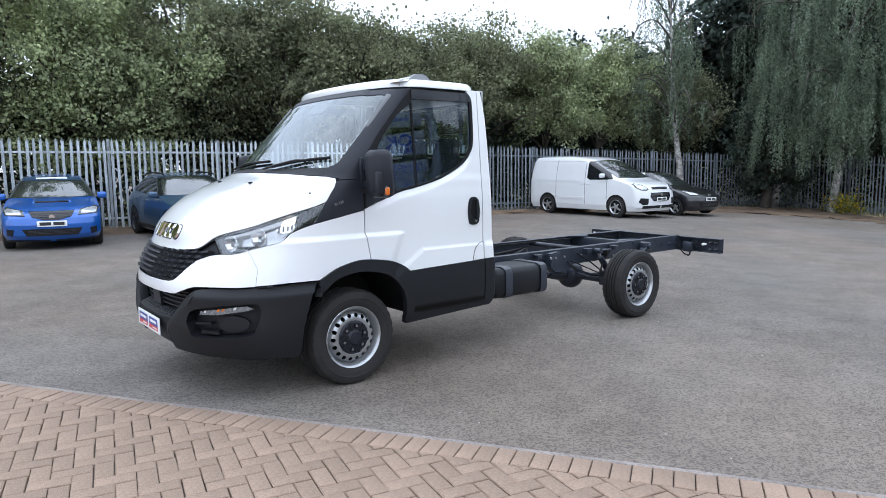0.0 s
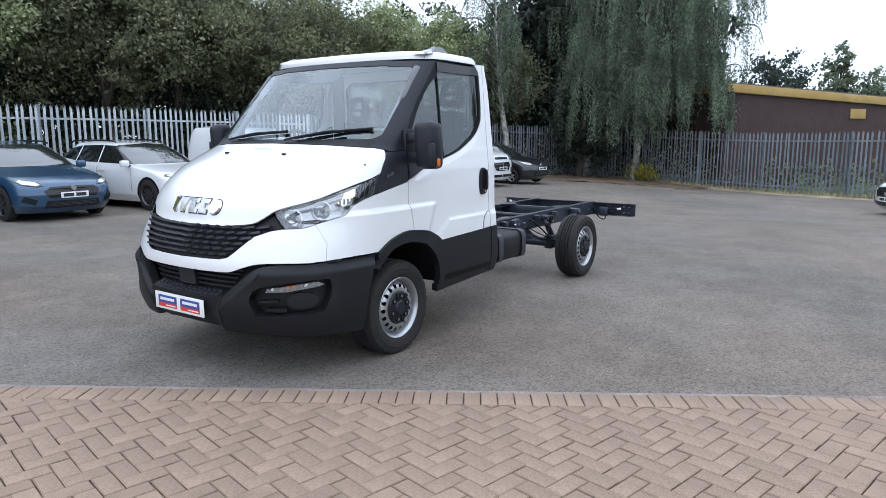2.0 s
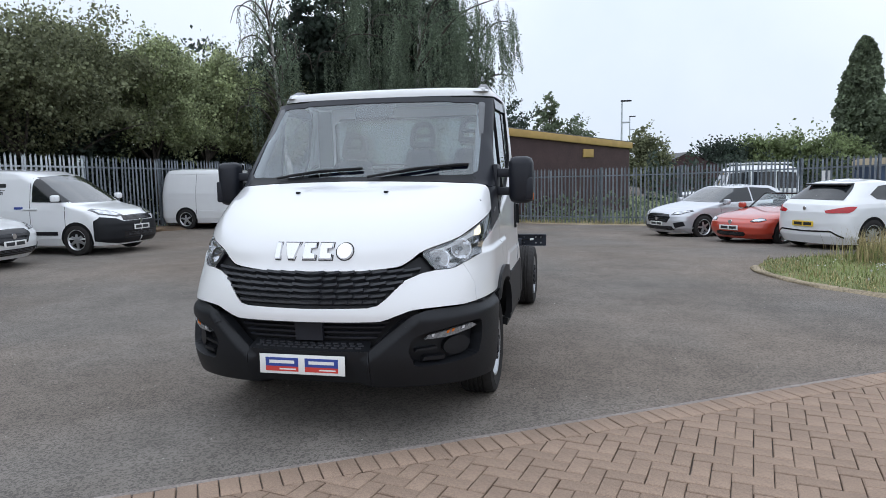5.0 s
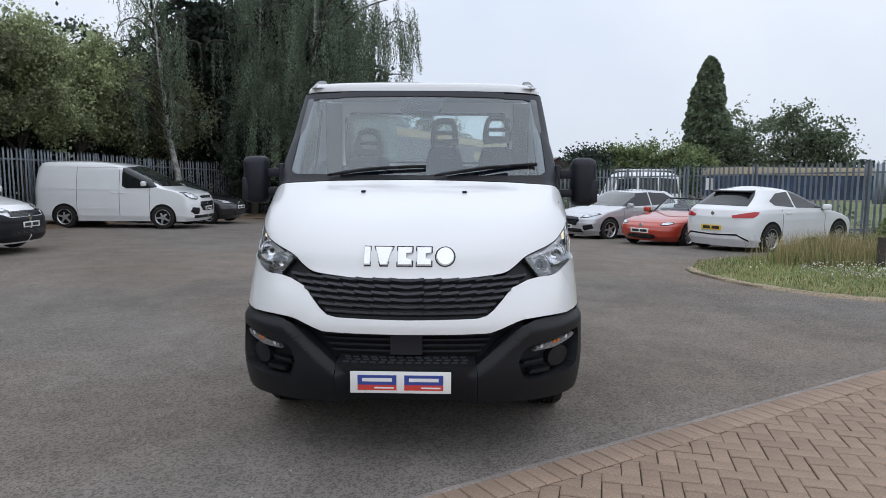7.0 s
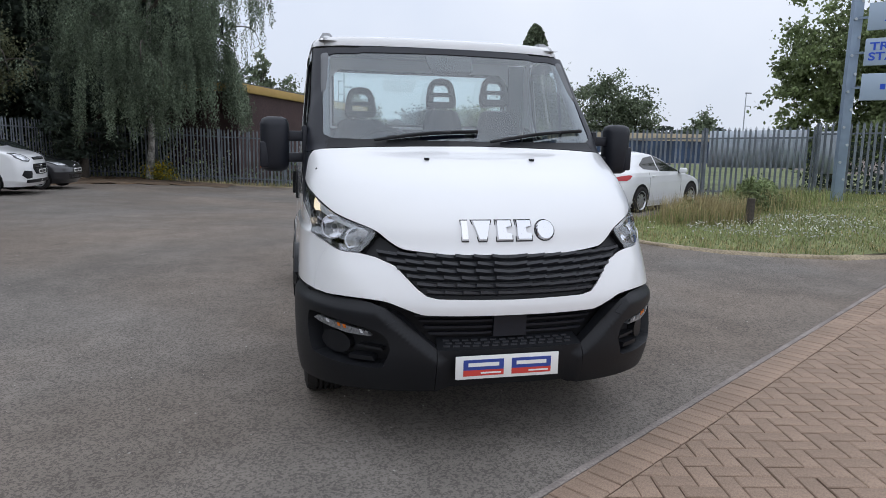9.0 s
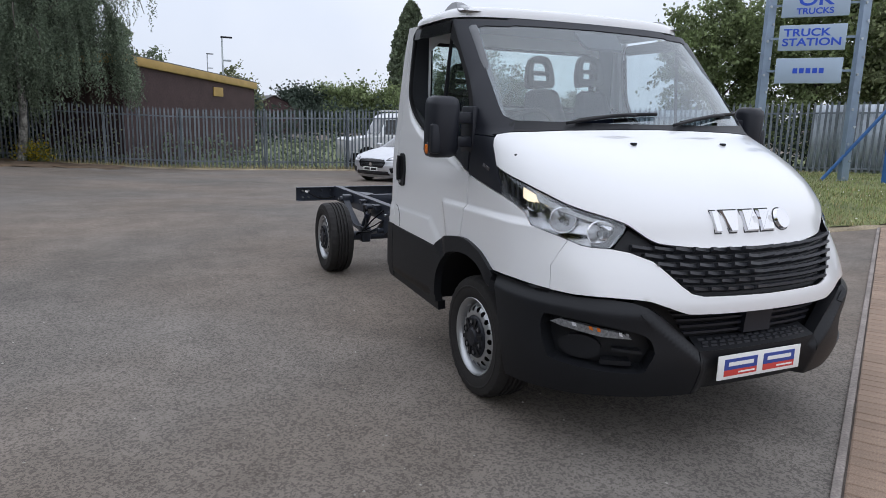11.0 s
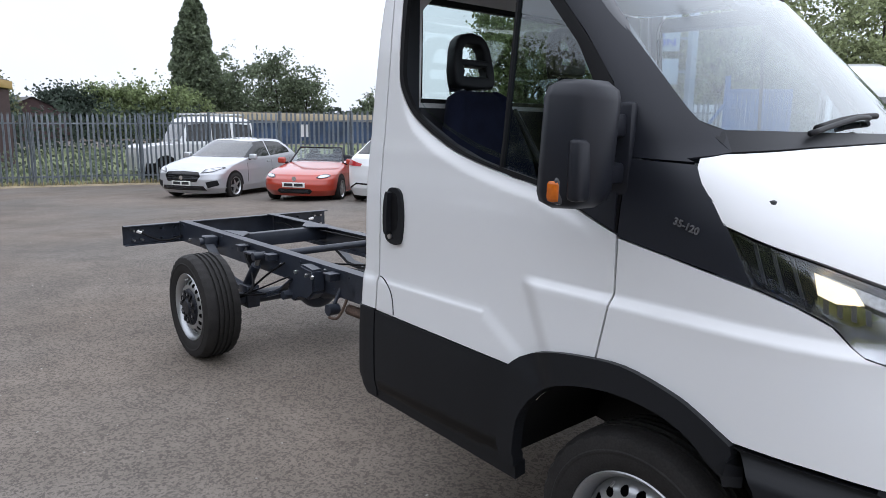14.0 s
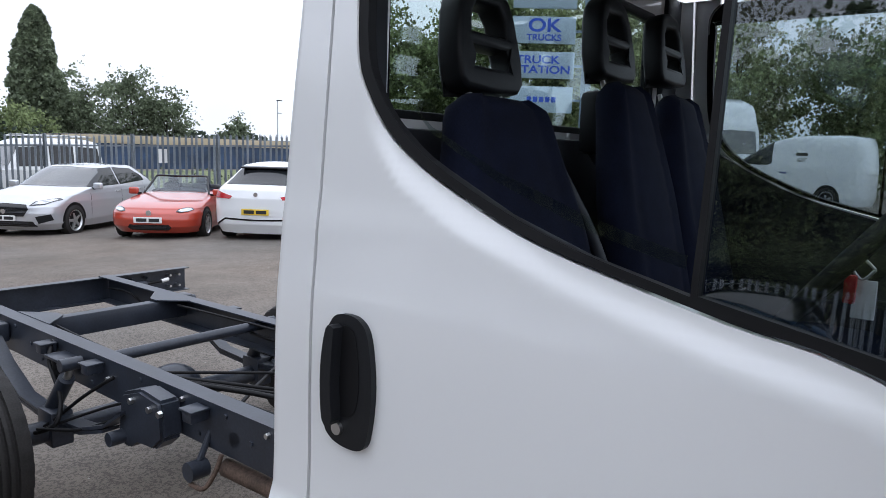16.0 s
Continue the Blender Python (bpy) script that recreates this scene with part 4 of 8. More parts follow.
m = Matrix.Translation((-.43, .47, 1.49)) @ Euler((radians(-52), 0, 0)).to_matrix().to_4x4()
N, M = 40, 10
rings = []
for i in range(N):
    a = 2*math.pi*i/N
    rings.append([bm.verts.new(m @ Vector(((.205+.016*math.cos(b))*math.cos(a), (.205+.016*math.cos(b))*math.sin(a), .016*math.sin(b)))) for b in [2*math.pi*k/M for k in range(M)]])
for i in range(N):
    for k in range(M):
        bm.faces.new((rings[i][k], rings[(i+1) % N][k], rings[(i+1) % N][(k+1) % M], rings[i][(k+1) % M]))
wheel_rim = part("steering_wheel", bm, BLACKP, truck, "black steering wheel", 60)
bm = bmesh.new()
add_cyl(bm, m @ Vector((0, 0, -.05)), m @ Vector((0, 0, .012)), .07, .055, 20)
for a in (90, 210, 330):
    p = Vector((.2*math.cos(radians(a)), .2*math.sin(radians(a)), 0))
    add_cyl(bm, m @ Vector((0, 0, -.01)), m @ p, .02, .014, 8)
add_cyl(bm, m @ Vector((0, 0, -.05)), m @ Vector((0, .0, -.36)), .03, .04, 12)
part("steering_boss", bm, BLACKP, wheel_rim)


def seat_back(w, h):
    """A padded back: rounded section, wide at the hips, narrow sloping shoulders, with a quilted middle."""
    bm = bmesh.new()
    rings, N, L = [], 36, 26
    for k in range(L+1):
        t = k/L
        half = w/2*(1-.40*smooth01((t-.42)/.60))
        deep = .078-.022*t
        end = 1 if t < .93 else math.sqrt(max(0, 1-((t-.93)/.075)**2))
        half, deep = half*(.55+.45*end), deep*(.25+.75*end)
        ring = []
        for i in range(N):
            c, q = math.cos(2*math.pi*i/N), math.sin(2*math.pi*i/N)
            x, y = half*math.copysign(abs(c)**.7, c), deep*math.copysign(abs(q)**.8, q)
            if y < 0 and abs(x) < half*.62:
                y += .016-.005*abs(math.sin(t*34))*(1 if t < .86 else 0)
            ring.append(bm.verts.new((x, y, t*h)))
        rings.append(ring)
    for p, q in zip(rings, rings[1:]):
        for i in range(N):
            bm.faces.new((p[i], p[(i+1) % N], q[(i+1) % N], q[i]))
    bm.faces.new(rings[0])
    bm.faces.new(rings[-1])
    return bm


def seat(x0, w, double=False, up=0.0):
    st = truck
    bm = bmesh.new()
    add_box(bm, x0-w/2, x0+w/2, .52, 1.06, .93, 1.08, .05)
    base = part("seat", bm, SEATM, st, "dark blue cloth cab seat with pierced headrest", 50)
    for k, xc in enumerate((x0-w/4, x0+w/4) if double else (x0,)):
        bw = w/2 if double else w
        bm = seat_back(bw-.01, .665)
        bmesh.ops.transform(bm, matrix=pose(xc, 1.06, 1.08+up, -12), verts=bm.verts)
        part("backrest", bm, SEATM, base, smooth=60)
        # headrest: a rounded plate pierced by two slots
        prof = [(-.10, .035), (0, .03), (.10, .035), (.12, .055), (.122, .11), (.105, .20), (.088, .24), (.06, .264), (0, .275), (-.06, .264), (-.088, .24), (-.105, .20), (-.122, .11), (-.12, .055)]
        slots = [[(-.070, .085), (.070, .085), (.078, .105), (.072, .13), (-.072, .13), (-.078, .105)], [(-.068, .158), (.068, .158), (.062, .195), (.04, .222), (-.04, .222), (-.062, .195)]]
        bm = bmesh.new()
        front, back = [], []
        for y, store in ((-.036, front), (.030, back)):
            es = []
            for lp in (prof, *slots):
                q = [bm.verts.new((x, y, z)) for x, z in lp]
                store.append(q)
                es += [bm.edges.new((q[i], q[(i+1) % len(q)])) for i in range(len(q))]
            bmesh.ops.triangle_fill(bm, edges=es, use_beauty=True)
        for a, b in zip(front, back):
            for i in range(len(a)):
                bm.faces.new((a[i], a[(i+1) % len(a)], b[(i+1) % len(a)], b[i]))
        rims = [e for e in bm.edges if len(e.link_faces) == 2 and abs(e.verts[0].co.y-e.verts[1].co.y) < 1e-6 and e.calc_face_angle(0) > 1]
        bmesh.ops.bevel(bm, geom=rims, offset=.012, segments=3, affect='EDGES', profile=.5)
        bmesh.ops.transform(bm, matrix=pose(xc, 1.235, 1.71+up+(.03 if k else 0), -8), verts=bm.verts)
        part("headrest", bm, BLACKP, base, "black pierced headrest", 50)
        for dx in (-.06, .06):
            bm = bmesh.new()
            add_cyl(bm, (xc+dx, 1.20, 1.62+up), (xc+dx, 1.235, 1.74+up), .008, .008, 8)
            part("headrest_stalk", bm, STEEL, base)
    return base


seat(-.50, .60)
seat(.38, .90, True, .09)
for x in (-.20, .07):
    tube("seat_belt", [(x-.0, 1.26, 1.66), (x+.05, 1.12, 1.40), (x+.06, 1.0, 1.10)], .018, GREYP, truck, "grey seat belt")
box_part("belt_guide", (.04, .12, 1.20, 1.28, 1.62, 1.80), BLACKP, truck, .02)
# keys on a ring, hung by the wheel
ring = tube("key_ring", [(-.58, .455, 1.455), (-.58, .473, 1.47), (-.58, .485, 1.455), (-.58, .471, 1.438), (-.58, .455, 1.455)], .0025, STEEL, truck, "steel key ring", seg=6)
box_part("key_tag", (-.582, -.578, .450, .482, 1.378, 1.438), PLATEW, ring, .0015, "white paper key tag", pose(0, 0, 0))
box_part("key_fob", (-.592, -.580, .476, .494, 1.400, 1.445), REDL, ring, .004, "red key fob")


# mirrors on two arms
def mirror(s):
    bm = bmesh.new()
    add_box(bm, 1.068, 1.245, .035, .20, 1.372, 1.712, .045)
    for v in bm.verts:
        t = (v.co.z-1.372)/.34
        front = max(0, (.10-v.co.y)/.10)
        v.co.x += front*(.03 if v.co.x < 1.15 else -.03)
        v.co.z -= front*(.02 if t > .5 else -.02)
        v.co.y += .02*(1-t)+.05*(v.co.x-1.15)
        v.co.x *= s
    body = part("door_mirror", bm, GREYP, truck, "large dark plastic door mirror on arms", 60)
    bm = bmesh.new()
    add_box(bm, 1.095, 1.215, .199, .2085, 1.42, 1.68, .004)
    for v in bm.verts:
        v.co.x *= s
    part("mirror_glass", bm, CHROME, body, "mirror glass")
    for nm, y0, y1, z0, z1, x1, b, mt, lb in (("side_lens", .168, .206, 1.468, 1.59, 1.2445, .014, CLEARD, "smoked ribbed side lens"), ("lower_lens", .118, .206, 1.386, 1.466, 1.2455, .016, CLEARD, "smoked lower side lens"),
                                              ("amber_lens", .122, .166, 1.392, 1.452, 1.2475, .012, AMBER, "amber indicator"), ("cover_plate", .058, .100, 1.40, 1.56, 1.2465, .012, GREYP, "")):
        bm = bmesh.new()
        add_box(bm, 1.19, x1, y0, y1, z0, z1, b)
        for v in bm.verts:
            v.co.x -= .035*max(0, v.co.y-.165)/.04
            v.co.x *= s
        part(nm, bm, mt, body, lb, 50)
    for z0, z1 in ((1.585, 1.605), (1.455, 1.47)):
        bm = bmesh.new()
        add_box(bm, .965, 1.10, .10, .165, z0-.022, z1+.022, .012)
        for v in bm.verts:
            v.co.x *= s
        part("mirror_arm", bm, GREYP, body)
    bm = bmesh.new()
    add_box(bm, .955, .99, .085, .24, 1.40, 1.66, .012)
    for v in bm.verts:
        v.co.x *= s
    part("mirror_foot", bm, GREYP, body)
    CAB.panel("mirror_corner", [('s', .115, 1.30), ('s', .30, 1.37), ('s', .27, 1.45), ('s', .17, 1.64), ('s', .125, 1.58)], GREYP, truck, side=s, off=.004, depth=.01)


mirror(1)
mirror(-1)


# wipers, washer nozzles
def wiper(x0, z0, x1, z1):
    def on(x, z, off):
        p = CAB.point(CAB.u('f', abs(x), z), z, off)
        return Vector((math.copysign(p[0], x), p[1], p[2]))
    w = tube("wiper", [on(x0, z0, .02), on((x0+x1)/2, (z0+z1)/2+.006, .035), on(x0+(x1-x0)*.72, z0+(z1-z0)*.72, .03)], .009, BLACKP, truck, "black wiper resting on the windscreen")
    a = x0+(x1-x0)*.12
    tube("wiper_blade", [on(a, z0+.020, .014), on((a+x1)/2, (z0+z1)/2+.022, .014), on(x1, z1+.006, .014)], .011, SEALM, w)


wiper(-.58, 1.565, .06, 1.625)
wiper(.12, 1.565, .80, 1.645)
for x in (-.315, .315):
    u = CAB.u('f', .315, 1.476)
    p = CAB.point(u, 1.476)
    bm = bmesh.new()
    add_box(bm, x-.014, x+.014, p[1]-.012, p[1]+.014, p[2]-.002, p[2]+.012, .004)
    part("washer_nozzle", bm, BLACKP, truck, "small black washer nozzle")


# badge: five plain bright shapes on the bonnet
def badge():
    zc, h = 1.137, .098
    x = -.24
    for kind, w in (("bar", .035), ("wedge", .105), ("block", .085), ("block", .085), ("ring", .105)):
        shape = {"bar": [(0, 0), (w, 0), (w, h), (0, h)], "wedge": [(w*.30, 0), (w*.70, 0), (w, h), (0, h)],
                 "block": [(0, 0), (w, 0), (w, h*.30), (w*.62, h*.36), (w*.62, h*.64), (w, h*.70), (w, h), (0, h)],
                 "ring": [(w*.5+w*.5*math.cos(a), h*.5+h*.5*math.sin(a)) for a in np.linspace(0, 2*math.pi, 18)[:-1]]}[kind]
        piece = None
        # the larger black shape paints in the dark reflections of the chrome's edges
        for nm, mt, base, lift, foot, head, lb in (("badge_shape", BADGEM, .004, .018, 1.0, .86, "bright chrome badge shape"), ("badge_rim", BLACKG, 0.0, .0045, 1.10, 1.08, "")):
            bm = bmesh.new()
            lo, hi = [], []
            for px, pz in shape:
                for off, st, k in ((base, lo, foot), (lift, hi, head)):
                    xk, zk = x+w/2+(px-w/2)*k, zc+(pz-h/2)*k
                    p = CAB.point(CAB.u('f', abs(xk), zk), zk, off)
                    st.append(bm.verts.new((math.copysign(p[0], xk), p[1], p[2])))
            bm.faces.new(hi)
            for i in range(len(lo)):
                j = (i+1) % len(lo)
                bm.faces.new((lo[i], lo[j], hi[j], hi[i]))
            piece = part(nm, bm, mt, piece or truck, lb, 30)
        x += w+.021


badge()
# plate with two printed fields
PX, PY = -.026, -1.158
plate = box_part("number_plate", (PX-.272, PX+.272, PY, PY+.006, .415, .535), PLATEW, truck, .002, "white show plate with two blue and red fields")
for x0 in (PX-.232, PX+.02):
    box_part("blue_field", (x0, x0+.21, PY-.002, PY, .462, .515), BLUEP, plate, 0)
    box_part("red_field", (x0, x0+.21, PY-.002, PY, .432, .462), REDP, plate, 0)
    box_part("white_bar", (x0+.025, x0+.185, PY-.0035, PY-.002, .480, .499), PLATEW, plate, 0)
    box_part("small_bar", (x0+.09, x0+.195, PY-.0035, PY-.002, .442, .450), PLATEW, plate, 0)
# model number on the trim
for s in (1, -1):
    z, y = 1.338, -.105
    x = CAB.row(z)[4]
    m = Matrix(((0, 0, s, s*(x+.003)), (s, 0, 0, y), (0, 1, 0, z), (0, 0, 0, 1))) @ Matrix.Rotation(radians(-17 if s < 0 else 17), 4, 'Z')
    text_mesh("model_number", "35-120", .027, NUTM, truck, m, .002, "small model number 35-120")


# ---- wheels ----
def ring_plate(holes, r0, r1, zf, seg=60):
    """A pressed disc between two radii with round holes; zf gives its depth by radius."""
    from mathutils.geometry import delaunay_2d_cdt
    loops = [[(r1*math.cos(2*math.pi*k/seg), r1*math.sin(2*math.pi*k/seg)) for k in range(seg)], [(r0*math.cos(2*math.pi*k/seg), r0*math.sin(2*math.pi*k/seg)) for k in range(seg)]]
    loops += [[(cx+r*math.cos(2*math.pi*k/10), cy+r*math.sin(2*math.pi*k/10)) for k in range(10)] for cx, cy, r in holes]
    pts, edges = [], []
    for lp in loops:
        s = len(pts)
        pts += lp
        edges += [(s+i, s+(i+1) % len(lp)) for i in range(len(lp))]
    for rr in np.linspace(r0, r1, 7)[1:-1]:
        for k in range(seg):
            p = (rr*math.cos(2*math.pi*(k+.5)/seg), rr*math.sin(2*math.pi*(k+.5)/seg))
            if all(math.hypot(p[0]-h[0], p[1]-h[1]) > h[2]*1.25 for h in holes):
                pts.append(p)
    co, _, tris, *_ = delaunay_2d_cdt([Vector(p) for p in pts], edges, [], 0, 1e-6)
    fs = []
    for t in tris:
        c = [sum(co[i][k] for i in t)/3 for k in (0, 1)]
        if r0 < math.hypot(*c) < r1 and all(math.hypot(c[0]-h[0], c[1]-h[1]) > h[2]*.97 for h in holes):
            fs.append(tuple(t))
    vs = [(zf(math.hypot(*p)), p[0], p[1]) for p in co]
    return vs, fs


def truck_wheel(m):
    """Steel wheel facing +x: grooved tyre, silver rim, pierced disc, dark hub with six nuts."""
    root = new("wheel")
    root.parent = truck
    root["label"] = "silver steel wheel with black hub and grooved tyre"
    R = .355
    prof = [(.218, -.10), (.26, -.118), (.31, -.121), (.338, -.112), (.349, -.095), (.352, -.075)]
    for c in (-.048, -.016, .016, .048):
        prof += [(.3545, c-.009), (.340, c-.006), (.340, c+.006), (.3545, c+.009)]
    prof += [(.352, .075), (.349, .095), (.338, .112), (.31, .121), (.262, .118), (.235, .108), (.222, .098)]
    bm = bmesh.new()
    seg = 96
    rings = []
    for r, a in prof:
        ring = []
        for k in range(seg):
            rr = r
            if k % 3 == 0 and abs(a) > .06 and r > .33:
                rr -= .006
            if k % 3 == 1 and .010 < abs(a) < .045 and r > .352:
                rr -= .004
            th = 2*math.pi*(k + (.6 if a > 0 else 0) + a*9)/seg
            ring.append(bm.verts.new((a, rr*math.cos(th), rr*math.sin(th))))
        rings.append(ring)
    for i in range(len(rings)-1):
        for k in range(seg):
            bm.faces.new((rings[i][k], rings[i][(k+1) % seg], rings[i+1][(k+1) % seg], rings[i+1][k]))
    tyre = part("tyre", bm, RUBBER, root, "black grooved van tyre", 35)
    lathe("sidewall_band", [(.285, .1205), (.29, .1235), (.296, .1235), (.30, .1205)], RUBBER, tyre)
    rim = lathe("rim", [(.205, -.09), (.20, -.02), (.198, .04), (.205, .075), (.215, .09), (.226, .100), (.2295, .106), (.226, .110), (.218, .106), (.208, .092), (.20, .072), (.196, .05)], RIMM, root, 64, "silver steel rim")
    holes = [(.163*math.cos(2*math.pi*k/18), .163*math.sin(2*math.pi*k/18), .0155) for k in range(18)]

    def zf(r):
        if r > .17:
            return .088-.045*((r-.17)/.03)
        if r > .125:
            return .088+.012*math.sin((.17-r)/.045*math.pi/2)
        return .10-.02*((.125-r)/.025)
    vs, fs = ring_plate(holes, .10, .20, zf)
    d = mesh_ob("disc", vs, fs, RIMM, rim, "pierced silver disc")
    d.data.flip_normals()
    lathe("brake_drum", [(.001, .03), (.19, .03), (.19, -.08)], SEALM, rim, 32)
    hub = lathe("hub_cap", [(.126, .084), (.124, .100), (.112, .110), (.062, .112), (.055, .118), (.046, .127), (.001, .128)], GREYP, root, 36, "black plastic hub cover")
    for k in range(6):
        a = 2*math.pi*k/6+.3
        cy, cz = .088*math.cos(a), .088*math.sin(a)
        bm = bmesh.new()
        add_cyl(bm, (.105, cy, cz), (.119, cy, cz), .013, .011, 6)
        part("nut", bm, NUTM, hub)
        lathe("nut_cup", [(.0155, .108), (.017, .121), (.021, .121), (.024, .108)], BLACKP, hub, 16, "").location = (0, cy, cz)
        b, w = a+math.pi/6, .012
        bm = bmesh.new()
        q = [(.050, -w*.6), (.118, -w), (.118, w), (.050, w*.6)]
        lo, hi = [[bm.verts.new((h, r*math.cos(b)-t*math.sin(b), r*math.sin(b)+t*math.cos(b))) for r, t in q] for h in (.108, .119)]
        bm.faces.new(hi)
        for e in range(4):
            bm.faces.new((lo[e], lo[(e+1) % 4], hi[(e+1) % 4], hi[e]))
        part("hub_rib", bm, BLACKP, hub)
    cyl_part("valve", (.09, .0, .19), (.112, .0, .183), .004, STEEL, rim, seg=8)
    root.matrix_local = m
    return root


truck_wheel(pose(.875, .0, .352, 0, 0, 0))
truck_wheel(pose(-.875, .0, .352, 25, 0, 180))
truck_wheel(pose(.868, 3.45, .352, 40, 0, 0))
truck_wheel(pose(-.868, 3.45, .352, 10, 0, 180))


# ---- chassis ----
ZT, ZB, RX = .722, .552, .455


def rail(s):
    """A channel rail, open inwards, with punched holes and bolts along its web."""
    bm = bmesh.new()
    web = [(RX-.075, ZT), (RX, ZT), (RX, ZB), (RX-.075, ZB), (RX-.075, ZB+.007), (RX-.007, ZB+.007), (RX-.007, ZT-.007), (RX-.075, ZT-.007)]
    near, far = [[bm.verts.new((s*x, y, z)) for x, z in web] for y in (.4, 4.955)]
    bm.faces.new(near)
    bm.faces.new(far)
    for i in range(8):
        bm.faces.new((near[i], near[(i+1) % 8], far[(i+1) % 8], far[i]))
    r = part("chassis_rail", bm, CHASSIS, truck, "black painted channel chassis rail", 30)
    rnd = random.Random(5+s)
    for k in range(26):
        y = 1.5+k*.134+rnd.uniform(-.03, .03)
        z = rnd.choice((ZT-.03, ZB+.035, (ZT+ZB)/2))
        bm = bmesh.new()
        bright = k % 4 == 0
        add_cyl(bm, (s*RX, y, z), (s*(RX+(.014 if bright else .006)), y, z), .011, .010, 6)
        part("bolt", bm, STEEL if bright else CHASSIS, r)
    return r


for s in (1, -1):
    rail(s)


def channel(name, y, x0, x1, z0, z1, depth, label):
    """A pressed channel across the truck, open to the front."""
    bm = bmesh.new()
    prof = [(y-depth, z1), (y+.006, z1), (y+.006, z0), (y-depth, z0), (y-depth, z0+.006), (y, z0+.006), (y, z1-.006), (y-depth, z1-.006)]
    a, b = [[bm.verts.new((x, q, z)) for q, z in prof] for x in (x0, x1)]
    bm.faces.new(a)
    bm.faces.new(b)
    for i in range(8):
        bm.faces.new((a[i], a[(i+1) % 8], b[(i+1) % 8], b[i]))
    return part(name, bm, CHASSIS, truck, label)


CX = .05
rear = channel("rear_crossmember", 4.97, CX-.975, CX+.975, .548, .714, .06, "black rear crossmember with bolt holes")
for x in (-.90, -.83, -.66, -.55, .55, .66, .83, .90):
    for z in (.59, .67):
        bm = bmesh.new()
        add_cyl(bm, (CX+x, 4.915, z), (CX+x, 4.985, z), .009, .009, 8)
        part("bolt", bm, STEEL if abs(x) > .8 else CHASSIS, rear)
box_part("crossmember", (-RX+.01, RX-.01, 4.0, 4.07, .60, .712), CHASSIS, truck, .006, "black boxed crossmember")
for s in (1, -1):
    bm = bmesh.new()
    v = [bm.verts.new(p) for p in ((s*(RX-.075), 3.86, ZT+.003), (s*(RX-.075), 4.24, ZT+.003), (s*(RX-.20), 4.07, ZT+.003), (s*(RX-.20), 4.0, ZT+.003))]
    bm.faces.new(v)
    ext = bmesh.ops.extrude_face_region(bm, geom=bm.faces[:])
    bmesh.ops.translate(bm, vec=(0, 0, -.007), verts=[q for q in ext["geom"] if isinstance(q, bmesh.types.BMVert)])
    part("gusset", bm, CHASSIS, truck)
cyl_part("cross_tube", (-RX, 3.28, .675), (RX, 3.28, .675), .026, CHASSIS, truck, label="black tubular crossmember")
cyl_part("cross_tube", (-RX, 2.25, .62), (RX, 2.25, .62), .03, CHASSIS, truck, label="black tubular crossmember")
box_part("crossmember", (-RX+.01, RX-.01, 1.55, 1.63, .57, .70), CHASSIS, truck, .006, "black boxed crossmember")

# rear axle, propshaft, springs, dampers
axle = cyl_part("rear_axle", (-.80, 3.45, .352), (.80, 3.45, .352), .048, CHASSIS, truck, label="black rear axle")
bm = bmesh.new()
bmesh.ops.create_uvsphere(bm, u_segments=24, v_segments=14, radius=.165, matrix=Matrix.Translation((.02, 3.45, .352)) @ Matrix.Diagonal((1, .85, 1, 1)))
add_cyl(bm, (.02, 3.35, .36), (.02, 3.08, .39), .085, .055, 18)
part("differential", bm, CHASSIS, axle, "cast black differential housing", 50)
for s in (1, -1):
    cyl_part("brake_backplate", (s*.70, 3.45, .352), (s*.76, 3.45, .352), .17, SEALM, axle, seg=28)
cyl_part("propshaft", (.02, 3.10, .39), (.02, 1.2, .50), .043, CHASSIS, truck, label="black propshaft")
cyl_part("propshaft_joint", (.02, 2.28, .435), (.02, 2.16, .443), .075, CHASSIS, truck)
bm = bmesh.new()
add_box(bm, -.16, .20, .6, 1.35, .36, .66, .06)
part("gearbox", bm, CHASSIS, truck, "dark gearbox under the cab")
box_part("sump", (-.25, .25, -.6, .6, .34, .60), CHASSIS, truck, .05, "dark engine sump")
